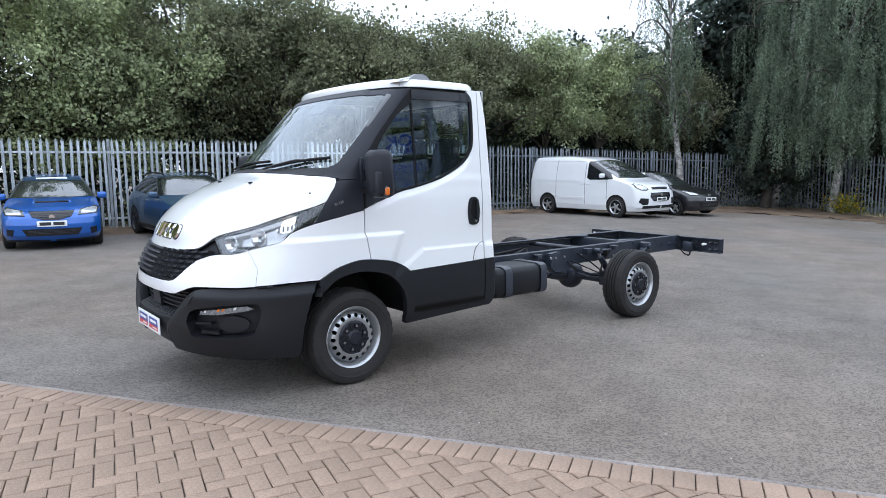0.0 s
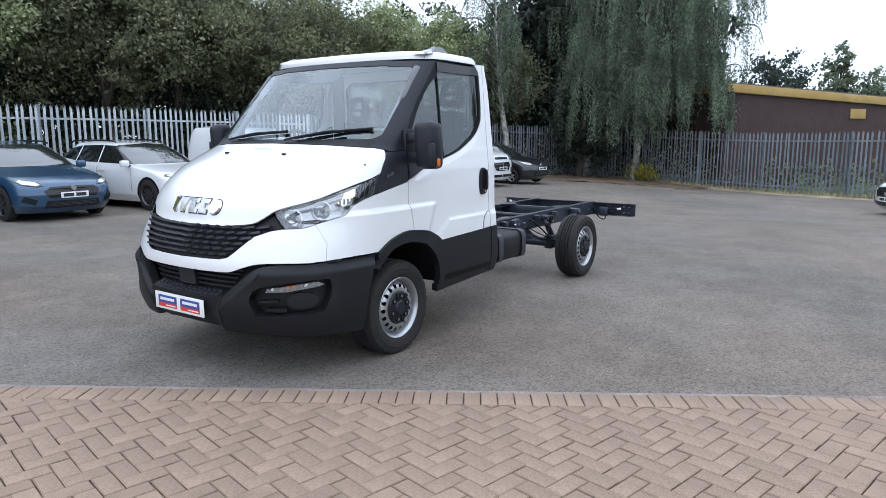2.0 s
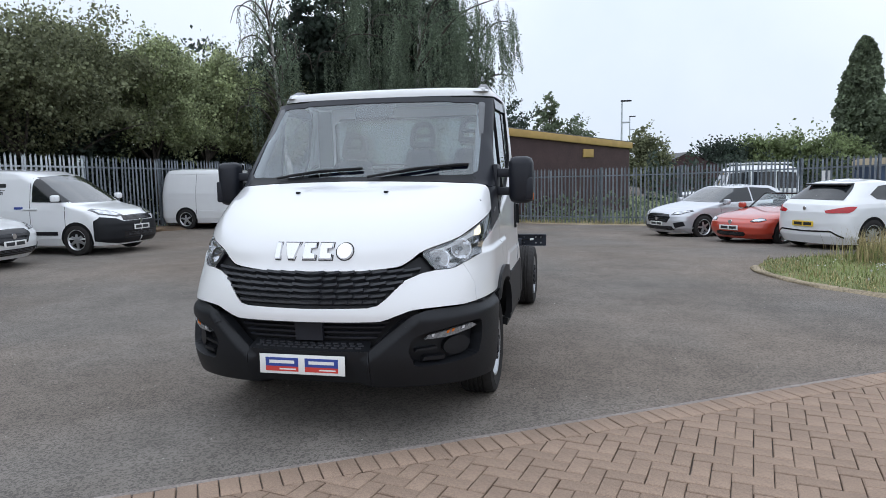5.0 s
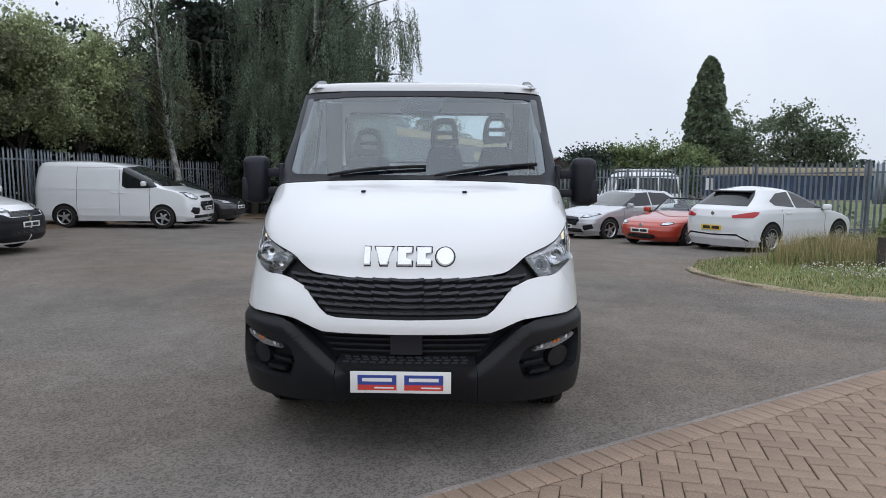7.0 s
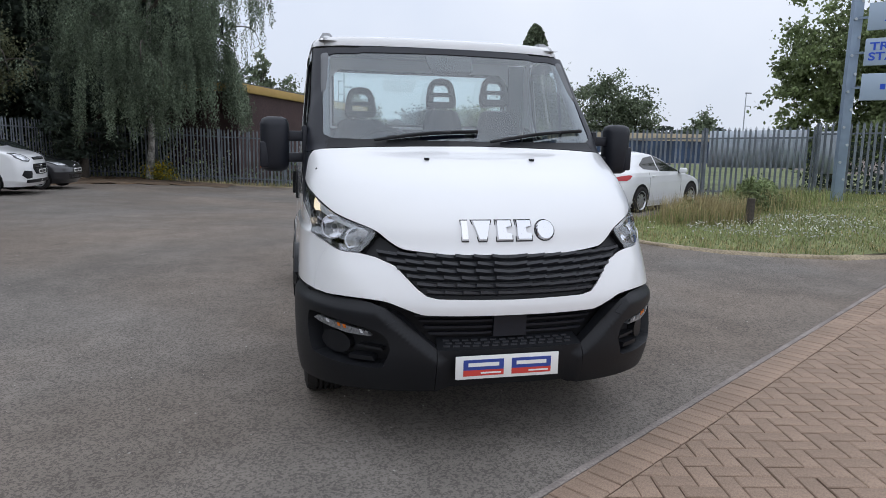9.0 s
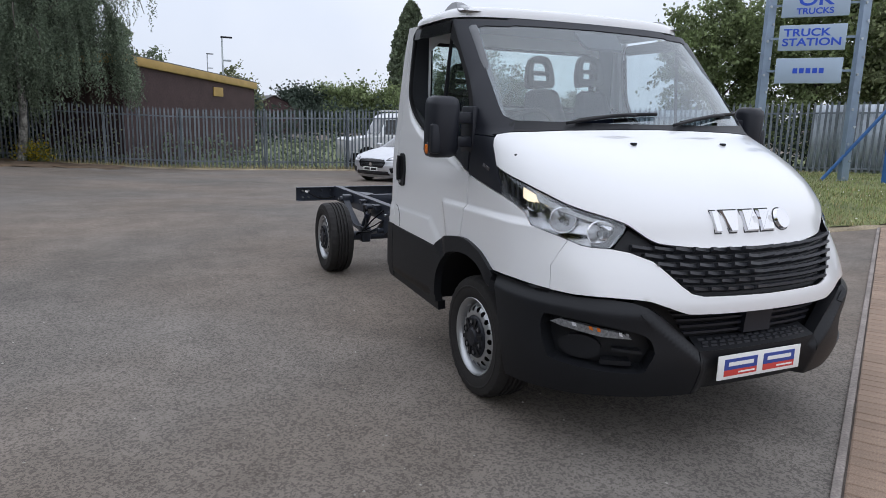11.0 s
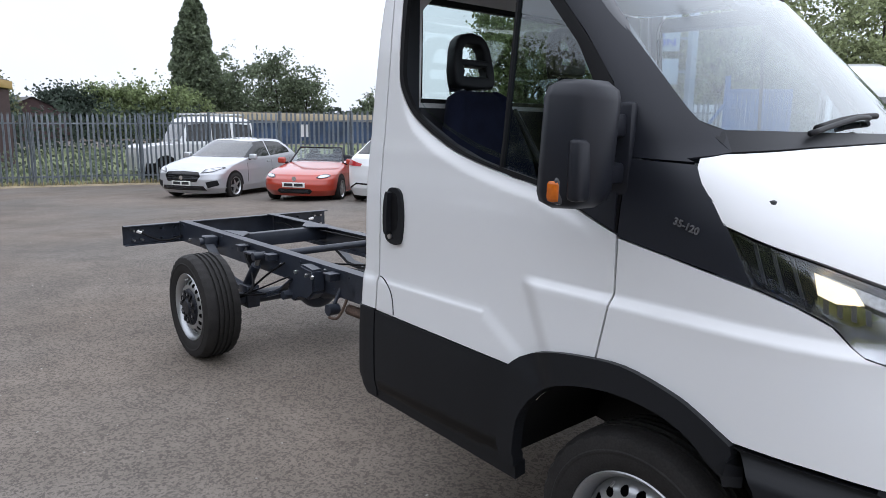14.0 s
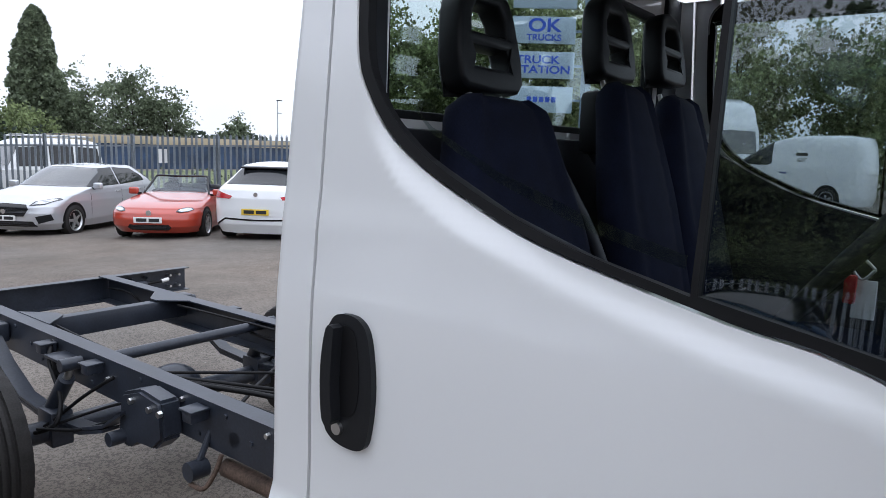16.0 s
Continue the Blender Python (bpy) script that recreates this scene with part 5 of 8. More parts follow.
for s in (1, -1):
    sp = [(2.80, .595), (2.95, .50), (3.15, .435), (3.45, .405), (3.75, .425), (3.98, .53), (4.16, .655)]
    for k, (z, cut) in enumerate(((0, 0), (-.018, 1))):
        bm = bmesh.new()
        pts = sp if not cut else sp[1:-1]
        rows = [[bm.verts.new((s*(.535+dx), y, zz+z+dz)) for dx, dz in ((-.035, 0), (.035, 0), (.035, .014), (-.035, .014))] for y, zz in pts]
        for a, b in zip(rows, rows[1:]):
            for i in range(4):
                bm.faces.new((a[i], a[(i+1) % 4], b[(i+1) % 4], b[i]))
        bm.faces.new(rows[0])
        bm.faces.new(rows[-1][::-1])
        part("leaf_spring", bm, CHASSIS, truck, "black steel leaf spring", 50)
    bm = bmesh.new()
    add_box(bm, s*.49, s*.585, 3.38, 3.52, .29, .45, .01)
    part("spring_clamp", bm, CHASSIS, truck)
    # front spring hanger: a heavy cast bracket
    bm = bmesh.new()
    v = [(2.56, .70), (2.70, .715), (2.84, .67), (2.84, .52), (2.87, .47), (2.80, .455), (2.72, .52), (2.62, .50), (2.545, .56)]
    a, b = [[bm.verts.new((s*x, y, z)) for y, z in v] for x in (.462, .548)]
    bm.faces.new(a)
    bm.faces.new(b)
    for i in range(len(v)):
        bm.faces.new((a[i], a[(i+1) % len(v)], b[(i+1) % len(v)], b[i]))
    bmesh.ops.bevel(bm, geom=bm.edges[:], offset=.012, segments=2, affect='EDGES')
    hang = part("spring_hanger", bm, CHASSIS, truck, "cast black spring hanger", 40)
    cyl_part("hanger_pin", (s*.45, 2.83, .50), (s*.605, 2.83, .50), .028, CHASSIS, hang)
    for y in (2.53, 2.60, 2.73):
        cyl_part("bolt", (s*.546, y+.02, .66), (s*.562, y+.02, .66), .013, STEEL, hang, seg=6)
    bm = bmesh.new()
    add_box(bm, s*.46, s*.57, 4.12, 4.22, .60, .70, .015)
    add_cyl(bm, (s*.47, 4.17, .655), (s*.60, 4.17, .655), .03, .03, 14)
    part("spring_shackle", bm, CHASSIS, truck, "black spring shackle")
    dmp = cyl_part("damper", (s*.535, 3.50, .42), (s*.52, 3.36, .60), .034, CHASSIS, truck, label="black telescopic damper")
    cyl_part("damper_rod", (s*.52, 3.36, .60), (s*.51, 3.33, .665), .016, STEEL, dmp)
    cyl_part("damper_eye", (s*.47, 3.33, .668), (s*.56, 3.33, .668), .028, CHASSIS, dmp)
    for y in (2.42, 3.18, 3.62):
        bm = bmesh.new()
        add_box(bm, s*.455, s*.53, y-.03, y+.03, .655, .70, .01)
        add_box(bm, s*.46, s*.535, y-.04, y+.04, .695, .705, .003)
        part("body_bracket", bm, CHASSIS, truck, "black body mounting bracket")
    tube("brake_hose", [(s*.47, 3.05, .66), (s*.52, 3.2, .56), (s*.56, 3.36, .44), (s*.60, 3.43, .38)], .008, SEALM, truck, "black brake hose")
    tube("cable", [(s*.44, 2.55, .70), (s*.50, 2.9, .60), (s*.53, 3.15, .50), (s*.62, 3.40, .385)], .006, SEALM, truck, "black cable")
    tube("cable", [(s*.40, 4.3, .69), (s*.43, 4.45, .60), (s*.40, 4.6, .66), (s*.42, 4.9, .64)], .007, SEALM, truck, "black cable")
for s in (1, -1):
    tube("air_hose", [(s*.47, 3.62, .70), (s*.53, 3.50, .64), (s*.55, 3.36, .52), (s*.60, 3.30, .43), (s*.64, 3.42, .37)], .010, SEALM, truck, "black rubber hose")
    tube("brake_cable", [(s*.50, 2.72, .60), (s*.53, 2.95, .52), (s*.57, 3.15, .44), (s*.64, 3.38, .40)], .007, SEALM, truck, "black brake cable")
    tube("brake_pipe", [(s*.30, 1.6, .70), (s*.36, 2.3, .705), (s*.36, 3.2, .70), (s*.33, 3.9, .70)], .006, SEALM, truck, "thin black brake pipe")
    bump_stop = cyl_part("bump_stop", (s*.50, 3.45, .575), (s*.50, 3.45, .665), .030, SEALM, truck, r1=.042, label="black rubber bump stop")
    box_part("stop_bracket", (s*.455, s*.545, 3.38, 3.52, .665, .678), CHASSIS, bump_stop, .003)
    for y in (1.62, 1.72, 1.84, 1.96):
        for z in (.60, .67):
            cyl_part("rail_bolt", (s*RX, y, z), (s*(RX+.012), y, z), .010, STEEL if y == 1.62 else CHASSIS, truck, seg=6)
    hook = tube("pipe_hook", [(s*.47, 2.30, .56), (s*.50, 2.30, .50), (s*.53, 2.32, .45), (s*.53, 2.40, .44)], .009, RUST, truck, "rusty exhaust hook")
rc = tube("lamp_cable", [(-.46, 4.88, .60), (-.60, 4.90, .57), (-.70, 4.905, .60), (-.80, 4.90, .655)], .008, SEALM, truck, "loose black lamp cable")
cyl_part("cable_plug", (-.80, 4.90, .655), (-.83, 4.895, .67), .013, PLATEW, rc, seg=8)
rc = tube("lamp_cable", [(.46, 4.88, .64), (.55, 4.90, .52), (.63, 4.905, .50), (.66, 4.90, .62), (.80, 4.90, .64)], .008, SEALM, truck, "loose black lamp cable")
cyl_part("cable_plug", (.80, 4.90, .64), (.85, 4.895, .65), .014, PLATEW, rc, seg=8)
bm = bmesh.new()
add_box(bm, .56, .68, 4.86, 4.91, .54, .66, .015)
part("socket_bracket", bm, CHASSIS, truck, "black trailer socket bracket")
rnd = random.Random(11)
for k in range(9):
    x0 = rnd.uniform(-.3, .35)
    tube("loom", [(x0, 1.45, .66), (x0+rnd.uniform(-.1, .1), 1.9, .64+rnd.uniform(-.05, .04)), (x0+rnd.uniform(-.15, .15), 2.4, .62+rnd.uniform(-.05, .04)), (.38*(1 if k % 2 else -1), 2.9+rnd.uniform(0, .4), .64)],
         rnd.uniform(.006, .012), SEALM, truck, "black wiring loom and pipes")
# tank beside the rail, exhaust on the far side
bm = bmesh.new()
add_box(bm, .50, .90, 1.46, 2.12, .425, .69, .055)
tank = part("fuel_tank", bm, BLACKP, truck, "black plastic fuel tank", 50)
for y in (1.62, 2.06):
    bm = bmesh.new()
    add_box(bm, .49, .91, y, y+.03, .418, .697, .056)
    part("tank_strap", bm, CHASSIS, tank)
tube("exhaust_pipe", [(-.30, 1.2, .42), (-.36, 1.7, .45), (-.40, 2.1, .47), (-.42, 2.35, .48)], .033, RUST, truck, "rusty exhaust pipe")
bm = bmesh.new()
add_cyl(bm, (-.44, 2.40, .62), (-.50, 2.40, .50), .012, .012, 8)
add_cyl(bm, (-.47, 2.40, .485), (-.54, 2.40, .485), .035, .035, 14)
part("exhaust_hanger", bm, CHASSIS, truck, "exhaust hanger")
bm = bmesh.new()
add_cyl(bm, (-.80, .0, .352), (.80, .0, .352), .04, .04, 12)
add_box(bm, -.50, .50, -.10, .10, .26, .40, .03)
part("front_suspension", bm, CHASSIS, truck, "dark front suspension beam")
truck.matrix_world = pose(.012, 0, 0)

# ---- palisade fences ----
def pale_mesh(h, metal):
    """One W-section pale with a three-pronged head."""
    w, d = .068, .016
    cols = [(-w/2, 0), (-w/4, d), (0, .3*d), (w/4, d), (w/2, 0)]
    top = [h-.03, h-.12, h, h-.12, h-.03]
    vs = [(x, y, .05) for x, y in cols]+[(x, y, t) for (x, y), t in zip(cols, top)]
    vs += [(x, y-.003, z) for x, y, z in vs]
    fs = []
    for i in range(4):
        fs += [(i, i+1, i+6, i+5), (i+10, i+15, i+16, i+11), (i+5, i+6, i+16, i+15), (i, i+10, i+11, i+1)]
    fs += [(0, 5, 15, 10), (4, 14, 19, 9)]
    me = bpy.data.meshes.new("pale")
    me.from_pydata(vs, [], fs)
    me.materials.append(metal)
    return me


def palisade(label, pts, h, pitch=.158, bay=2.75, seed=1, zup=0.0, metal=None):
    metal = metal or GALV
    fence = thing("palisade_fence", label, "fence", group="yard fences")
    rnd = random.Random(seed)
    pale = pale_mesh(h, metal)
    for (x0, y0), (x1, y1) in zip(pts, pts[1:]):
        L = math.hypot(x1-x0, y1-y0)
        ang = math.degrees(math.atan2(y1-y0, x1-x0))
        dx, dy = (x1-x0)/L, (y1-y0)/L
        nb = max(1, round(L/bay))
        for b in range(nb+1):
            t = b/nb
            x, y = x0+(x1-x0)*t, y0+(y1-y0)*t
            g = ground_z(x, y)+zup
            bm = bmesh.new()
            for u0, u1, v0, v1 in ((-.032, .032, -.004, .004), (-.032, -.026, -.05, .05), (.026, .032, -.05, .05)):
                add_box(bm, u0, u1, v0+.06, v1+.06, -.1, h-.02)
            bmesh.ops.transform(bm, matrix=pose(x, y, g, 0, 0, ang), verts=bm.verts)
            part("post", bm, metal, fence)
            if b < nb:
                xe, ye = x0+(x1-x0)*(b+1)/nb, y0+(y1-y0)*(b+1)/nb
                ge = ground_z(xe, ye)+zup
                for z in (.30, h-.36):
                    bm = bmesh.new()
                    l2 = math.hypot(xe-x, ye-y)
                    add_box(bm, 0, l2, .012, .018, z-.025, z+.025)
                    add_box(bm, 0, l2, .016, .055, z+.019, z+.025)
                    sl = math.degrees(math.atan2(ge-g, l2))
                    bmesh.ops.transform(bm, matrix=pose(x, y, g, 0, 0, ang) @ pose(0, 0, 0, 0, -sl, 0), verts=bm.verts)
                    part("rail", bm, metal, fence)
        n = int(L/pitch)
        for i in range(n):
            t = (i+.5)/n
            x, y = x0+(x1-x0)*t, y0+(y1-y0)*t
            ob = new("pale", pale)
            ob.parent = fence
            ob.matrix_world = pose(x, y, ground_z(x, y)+zup+rnd.uniform(-.01, .01), rnd.uniform(-.8, .8), rnd.uniform(-.7, .7), ang+180+rnd.uniform(-4, 4))
    return fence


palisade("tall pale galvanised palisade fence behind the parked cars", [(-15.2, -9.5), (-13.2, 13.0)], 2.38, seed=1)
# canopy shade is painted here by the darker steel
palisade("palisade fence under the overhanging trees, steel darkened for their shade", [(-13.2, 13.0), (-11.8, 22), (-9.6, 28.2)], 2.38, seed=7, metal=GALVD)
palisade("galvanised palisade fence at the back of the yard", [(-6.4, 27.5), (-1.0, 25.2), (5.0, 23.0)], 2.36, seed=2, metal=GALVD)
palisade("galvanised palisade fence beyond the side parking bays", [(5.0, 23.0), (10.0, 17.9), (14.6, 13.4)], 2.36, seed=3, metal=GALVD)
palisade("patched palisade fence behind the sign", [(14.6, 13.4), (18.4, 8.0)], 2.3, seed=4, zup=.16, metal=GALVD)
palisade("palisade fence in the dark corner under the trees", [(-9.6, 28.2), (-6.4, 27.5)], 2.3, seed=6, metal=GALVD)


def strip(name, pts, w, h, material, label, category, seed=3, jitter=.05):
    """A low uneven band along a line on the ground."""
    rnd = random.Random(seed)
    fine = []
    for (x0, y0), (x1, y1) in zip(pts, pts[1:]):
        n = max(1, int(math.hypot(x1-x0, y1-y0)/.35))
        fine += [(x0+(x1-x0)*i/n, y0+(y1-y0)*i/n) for i in range(n)]
    fine.append(pts[-1])
    vs, fs = [], []
    prof = [(-.5, 0), (-.42, .7), (-.15, 1), (.2, .9), (.43, .6), (.5, 0)]
    for i, (x, y) in enumerate(fine):
        a, b = fine[max(i-1, 0)], fine[min(i+1, len(fine)-1)]
        d = Vector((b[0]-a[0], b[1]-a[1])).normalized()
        for o, k in prof:
            ww = w*o+rnd.uniform(-jitter, jitter)*w
            px, py = x-d.y*ww, y+d.x*ww
            vs.append((px, py, ground_z(px, py)-.01+(h+.01)*k+(rnd.uniform(-.2, .2)*h if k else 0)))
    m = len(prof)
    for i in range(len(fine)-1):
        for k in range(m-1):
            fs.append((i*m+k, (i+1)*m+k, (i+1)*m+k+1, i*m+k+1))
    return tagged(mesh_ob(name, vs, fs, material), label, category, kind="structure")


def field():
    """Rough grass on the far side of the back fence."""
    def near(x):
        return np.interp(x, (-6, -1, 5, 10, 14.6, 20), (28.2, 25.9, 23.7, 18.6, 14.1, 9.0))
    xs = np.arange(-6, 46, 1.0)
    vs, fs = [], []
    rows = 12
    for x in xs:
        y0 = near(x) if x < 20 else 9.0+(x-20)*.5
        for k in range(rows):
            y = y0+(62-y0)*(k/(rows-1))**1.6
            vs.append((x, y, ground_z(x, y)+.02+(.05*noise.noise((x*.6, y*.6, 0)) if 0 < k else 0)))
    for i in range(len(xs)-1):
        for k in range(rows-1):
            fs.append((i*rows+k, (i+1)*rows+k, (i+1)*rows+k+1, i*rows+k+1))
    tagged(mesh_ob("verge", vs, fs, FIELDM), "rough green grass beyond the back fence", "grass", kind="structure")


FIELDM = mat("field_grass", (0.125, 0.15, 0.06), 0.95, var=0.35, scale=0.6, grain=0.35, gscale=9, bump=0.4)
field()

strip("fence_footing", [(-6.2, 27.1), (-1.1, 24.85), (4.9, 22.6), (6.3, 21.3)], .55, .05, DIRT, "pale dry earth along the fence foot", "footing")
strip("earth_bank", [(-14.5, -9.5), (-12.5, 13.0), (-11.2, 22), (-8.6, 27.0), (-6.4, 27.0)], 1.6, .10, LITTER, "brown leaf litter and soil along the fence foot", "soil", jitter=.12)
strip("litter_patch", [(-10.5, 21.5), (-8.2, 24.2), (-5.6, 25.2), (-3.0, 25.0)], 4.4, .05, LITTER, "fallen brown leaves under the trees", "leaf litter", 8, .12)

# ---- grass by the sign ----
EDGE = [(4.28, 6.9), (4.25, 6.4), (4.42, 5.6), (4.75, 4.95), (5.2, 4.4), (5.9, 4.0), (6.6, 3.72), (8.0, 3.75), (10.0, 3.5), (13.0, 3.3), (17.5, 3.6), (20, 4.5)]
BACK = [(19.0, 7.6), (15.0, 13.0), (12.2, 14.3), (9.2, 10.2), (7.6, 8.9), (5.6, 8.2), (4.6, 7.5)]
ISLE = EDGE+BACK


def grass_z(x, y):
    d = min(math.hypot(x-a, y-b) for a, b in ISLE[:12])
    return ground_z(x, y)+.02+.26*smooth01((x-5.5)/6)*smooth01(d/1.5)+.05*smooth01(d/.8)


def grass_isle():
    from mathutils.geometry import delaunay_2d_cdt
    loop = []
    for i, (x0, y0) in enumerate(ISLE):
        x1, y1 = ISLE[(i+1) % len(ISLE)]
        n = max(1, int(math.hypot(x1-x0, y1-y0)/.4))
        loop += [(x0+(x1-x0)*k/n, y0+(y1-y0)*k/n) for k in range(n)]
    pts = list(loop)
    edges = [(i, (i+1) % len(loop)) for i in range(len(loop))]
    for x in np.arange(4.2, 20, .5):
        for y in np.arange(3.3, 14.5, .5):
            if inside_poly(x, y, loop):
                pts.append((x, y))
    co, _, tris, *_ = delaunay_2d_cdt([Vector(p) for p in pts], edges, [], 0, 1e-6)
    fs = [tuple(t) for t in tris if inside_poly(sum(co[i][0] for i in t)/3, sum(co[i][1] for i in t)/3, loop)]
    vs = [(c[0], c[1], grass_z(c[0], c[1])) for c in co]
    tagged(mesh_ob("grass_bank", vs, fs, TURFM), "rough turf bank with worn dry edge", "grass", kind="structure")
    return loop


LOOP = grass_isle()
strip("bank_edging", EDGE, .22, .045, DIRT, "low crumbling dry earth edge of the grass", "edging", 5, .15)


def blades(name, spots, h0, h1, width, material, label, category, seed, lean=.35):
    """Many thin bent blades as one mesh."""
    rng = np.random.default_rng(seed)
    spots = np.array(spots)
    n = len(spots)
    h = rng.uniform(h0, h1, n)
    a = rng.uniform(0, 2*np.pi, n)
    d = np.stack([np.cos(a), np.sin(a), 0*a], 1)
    s = np.stack([-np.sin(a), np.cos(a), 0*a], 1)*(width*rng.uniform(.6, 1.4, n))[:, None]
    k = rng.uniform(.1, lean, n)*h
    up = np.array((0, 0, 1.0))
    b0, b1 = spots-s, spots+s
    m0 = spots+d*(k*.3)[:, None]+up*(h*.6)[:, None]-s*.7
    m1 = spots+d*(k*.3)[:, None]+up*(h*.6)[:, None]+s*.7
    t = spots+d*k[:, None]+up*h[:, None]
    vs = np.stack([b0, b1, m1, m0, t], 1).reshape(-1, 3)
    fs = [f for i in range(n) for f in ((5*i, 5*i+1, 5*i+2, 5*i+3), (5*i+3, 5*i+2, 5*i+4))]
    me = bpy.data.meshes.new(name)
    me.from_pydata(vs.tolist(), [], fs)
    me.materials.append(material)
    return tagged(new(name, me), label, category, kind="stuff")


rng = np.random.default_rng(4)


tufts = []
for (x0, y0), (x1, y1) in zip([(-6.2, 27.2), (-1.1, 24.95), (4.9, 22.7), (9.8, 17.7)], [(-1.1, 24.95), (4.9, 22.7), (9.8, 17.7), (13.9, 13.7)]):
    for k in range(int(150*math.hypot(x1-x0, y1-y0))):
        t, o = rng.uniform(0, 1), rng.normal(0, .16)
        x, y = x0+(x1-x0)*t+o*.4, y0+(y1-y0)*t+o
        tufts.append((x, y, ground_z(x, y)+.02))
blades("dry_grass", tufts, .05, .22, .006, STRAWM, "straw coloured grass along the foot of the fence", "grass", 12, .6)


def sown(n, ok):
    out = []
    while len(out) < n:
        x, y = rng.uniform(4.2, 19.5), rng.uniform(3.3, 14.2)
        if rng.random() < (1.0 if x < 11 else .45) and inside_poly(x, y, LOOP) and ok(x, y):
            out.append((x, y, grass_z(x, y)-.01))
    return out


blades("grass", sown(42000, lambda x, y: True), .02, .085, .005, GRASSM, "short rough green grass", "grass", 1, .8)
blades("dry_grass", sown(9000, lambda x, y: rng.random() < .35 or min(math.hypot(x-a, y-b) for a, b in EDGE) < .7), .02, .12, .005, STRAWM, "straw coloured dry grass", "grass", 2, .9)


def mound(cx, cy, r, n):
    out = []
    while len(out) < n:
        x, y = rng.normal(cx, r), rng.normal(cy, r*.7)
        if inside_poly(x, y, LOOP):
            out.append((x, y, grass_z(x, y)-.01))
    return out


blades("tall_grass", mound(6.7, 7.3, .42, 1500)+mound(8.9, 8.4, .6, 900)+mound(10.8, 9.4, .9, 900)+mound(11.5, 11.8, 1.2, 900), .12, .36, .006, GRASSM, "tall unmown grass and weeds", "grass", 3, .5)
blades("tall_straw", mound(6.75, 7.3, .40, 4200)+mound(8.6, 8.3, .7, 700), .18, .60, .0035, STRAWM, "tall straw coloured grass stems", "grass", 6, .45)


def leaf_quads(name, centres, size, material, parent=None, label="", seed=0, droop=0.0, kind="", tag=None, long=1.4):
    """Many small leaves as one mesh: pointed quads, each turned at random."""
    rng = np.random.default_rng(seed)
    c = np.asarray(centres, float)
    n = len(c)
    a = rng.normal(size=(n, 3))
    a[:, 2] -= droop
    a /= np.linalg.norm(a, axis=1)[:, None]
    b = np.cross(a, rng.normal(size=(n, 3)))
    b /= np.linalg.norm(b, axis=1)[:, None]
    s = (size*rng.uniform(.6, 1.35, n))[:, None]
    vs = np.stack([c-a*s*long*.5, c+b*s*.45, c+a*s*long*.5, c-b*s*.45], 1).reshape(-1, 3)
    me = bpy.data.meshes.new(name)
    me.vertices.add(4*n)
    me.vertices.foreach_set("co", vs.astype(np.float32).ravel())
    me.loops.add(4*n)
    me.loops.foreach_set("vertex_index", np.arange(4*n, dtype=np.int32))
    me.polygons.add(n)
    me.polygons.foreach_set("loop_start", np.arange(0, 4*n, 4, dtype=np.int32))
    me.update(calc_edges=True)
    me.materials.append(material)
    ob = new(name, me)
    if parent is not None:
        ob.parent = parent
    if label:
        ob["label"] = label
    return ob


w = leaf_quads("daisies", [(x, y, z+.09) for x, y, z in sown(1100, lambda x, y: math.hypot(x-7.4, (y-5.9)*1.3) < 1.7 or rng.random() < .05)], .026, DAISY, seed=5)
tagged(w, "small white daisies in the grass", "flowers", kind="stuff")
weeds = []
for x, y, r, h, k in ((8.35, 8.05, .34, .75, 1500), (9.1, 8.6, .40, .65, 1300), (6.55, 7.35, .38, .42, 1100), (7.45, 7.7, .30, .40, 800)):
    q = rng.normal(size=(k, 2))*r*.55
    weeds.append(np.stack([x+q[:, 0], y+q[:, 1], grass_z(x, y)+rng.uniform(0, 1, k)**.8*h*np.exp(-(q**2).sum(1)/(1.4*r*r))], 1))
tagged(leaf_quads("weeds", np.concatenate(weeds), .045, LEAFG, seed=8, long=2.2), "clumps of leafy green weeds in the grass", "weeds", kind="stuff")
bm = bmesh.new()
add_cyl(bm, (7.26, 6.58, grass_z(7.26, 6.58)-.05), (7.28, 6.59, .60), .075, .07, 10)
tagged(part("wooden_post", bm, BARKM, None, smooth=40), "short weathered timber post in the grass", "post")

# ---- parked cars ----
def paint(name, col, metal=0.0, rough=0.28):
    return mat(name, col, rough, metal, var=0.03, scale=1.5, coat=1.0)


P_BLUE = paint("blue_car_paint", (0.012, 0.10, 0.42), 0.3)
P_NAVY = paint("dark_blue_car_paint", (0.030, 0.078, 0.150), 0.4)
P_WHITE = paint("white_car_paint", (0.77, 0.78, 0.79))
P_SILVER = paint("silver_car_paint", (0.56, 0.57, 0.60), 0.45)
P_RED = paint("red_car_paint", (0.44, 0.045, 0.022))
P_BLACK = paint("black_car_paint", (0.012, 0.012, 0.016), 0.2)
ALLOY = mat("alloy_wheel", (0.55, 0.56, 0.57), 0.3, 0.8, var=0.05)
ALLOYD = mat("dark_alloy_wheel", (0.08, 0.08, 0.085), 0.35, 0.7, var=0.05)
SIDEGLASS = mat("car_side_glass", (0.012, 0.014, 0.016), 0.04, var=0.1, spec=0.5)
LAMPD = mat("car_headlamp_housing", (0.05, 0.052, 0.056), 0.06, 0.2, var=0.3, scale=14, coat=1.0)
LAMPC = mat("car_headlamp", (0.55, 0.57, 0.60), 0.08, 0.4, var=0.5, scale=9, coat=1.0)


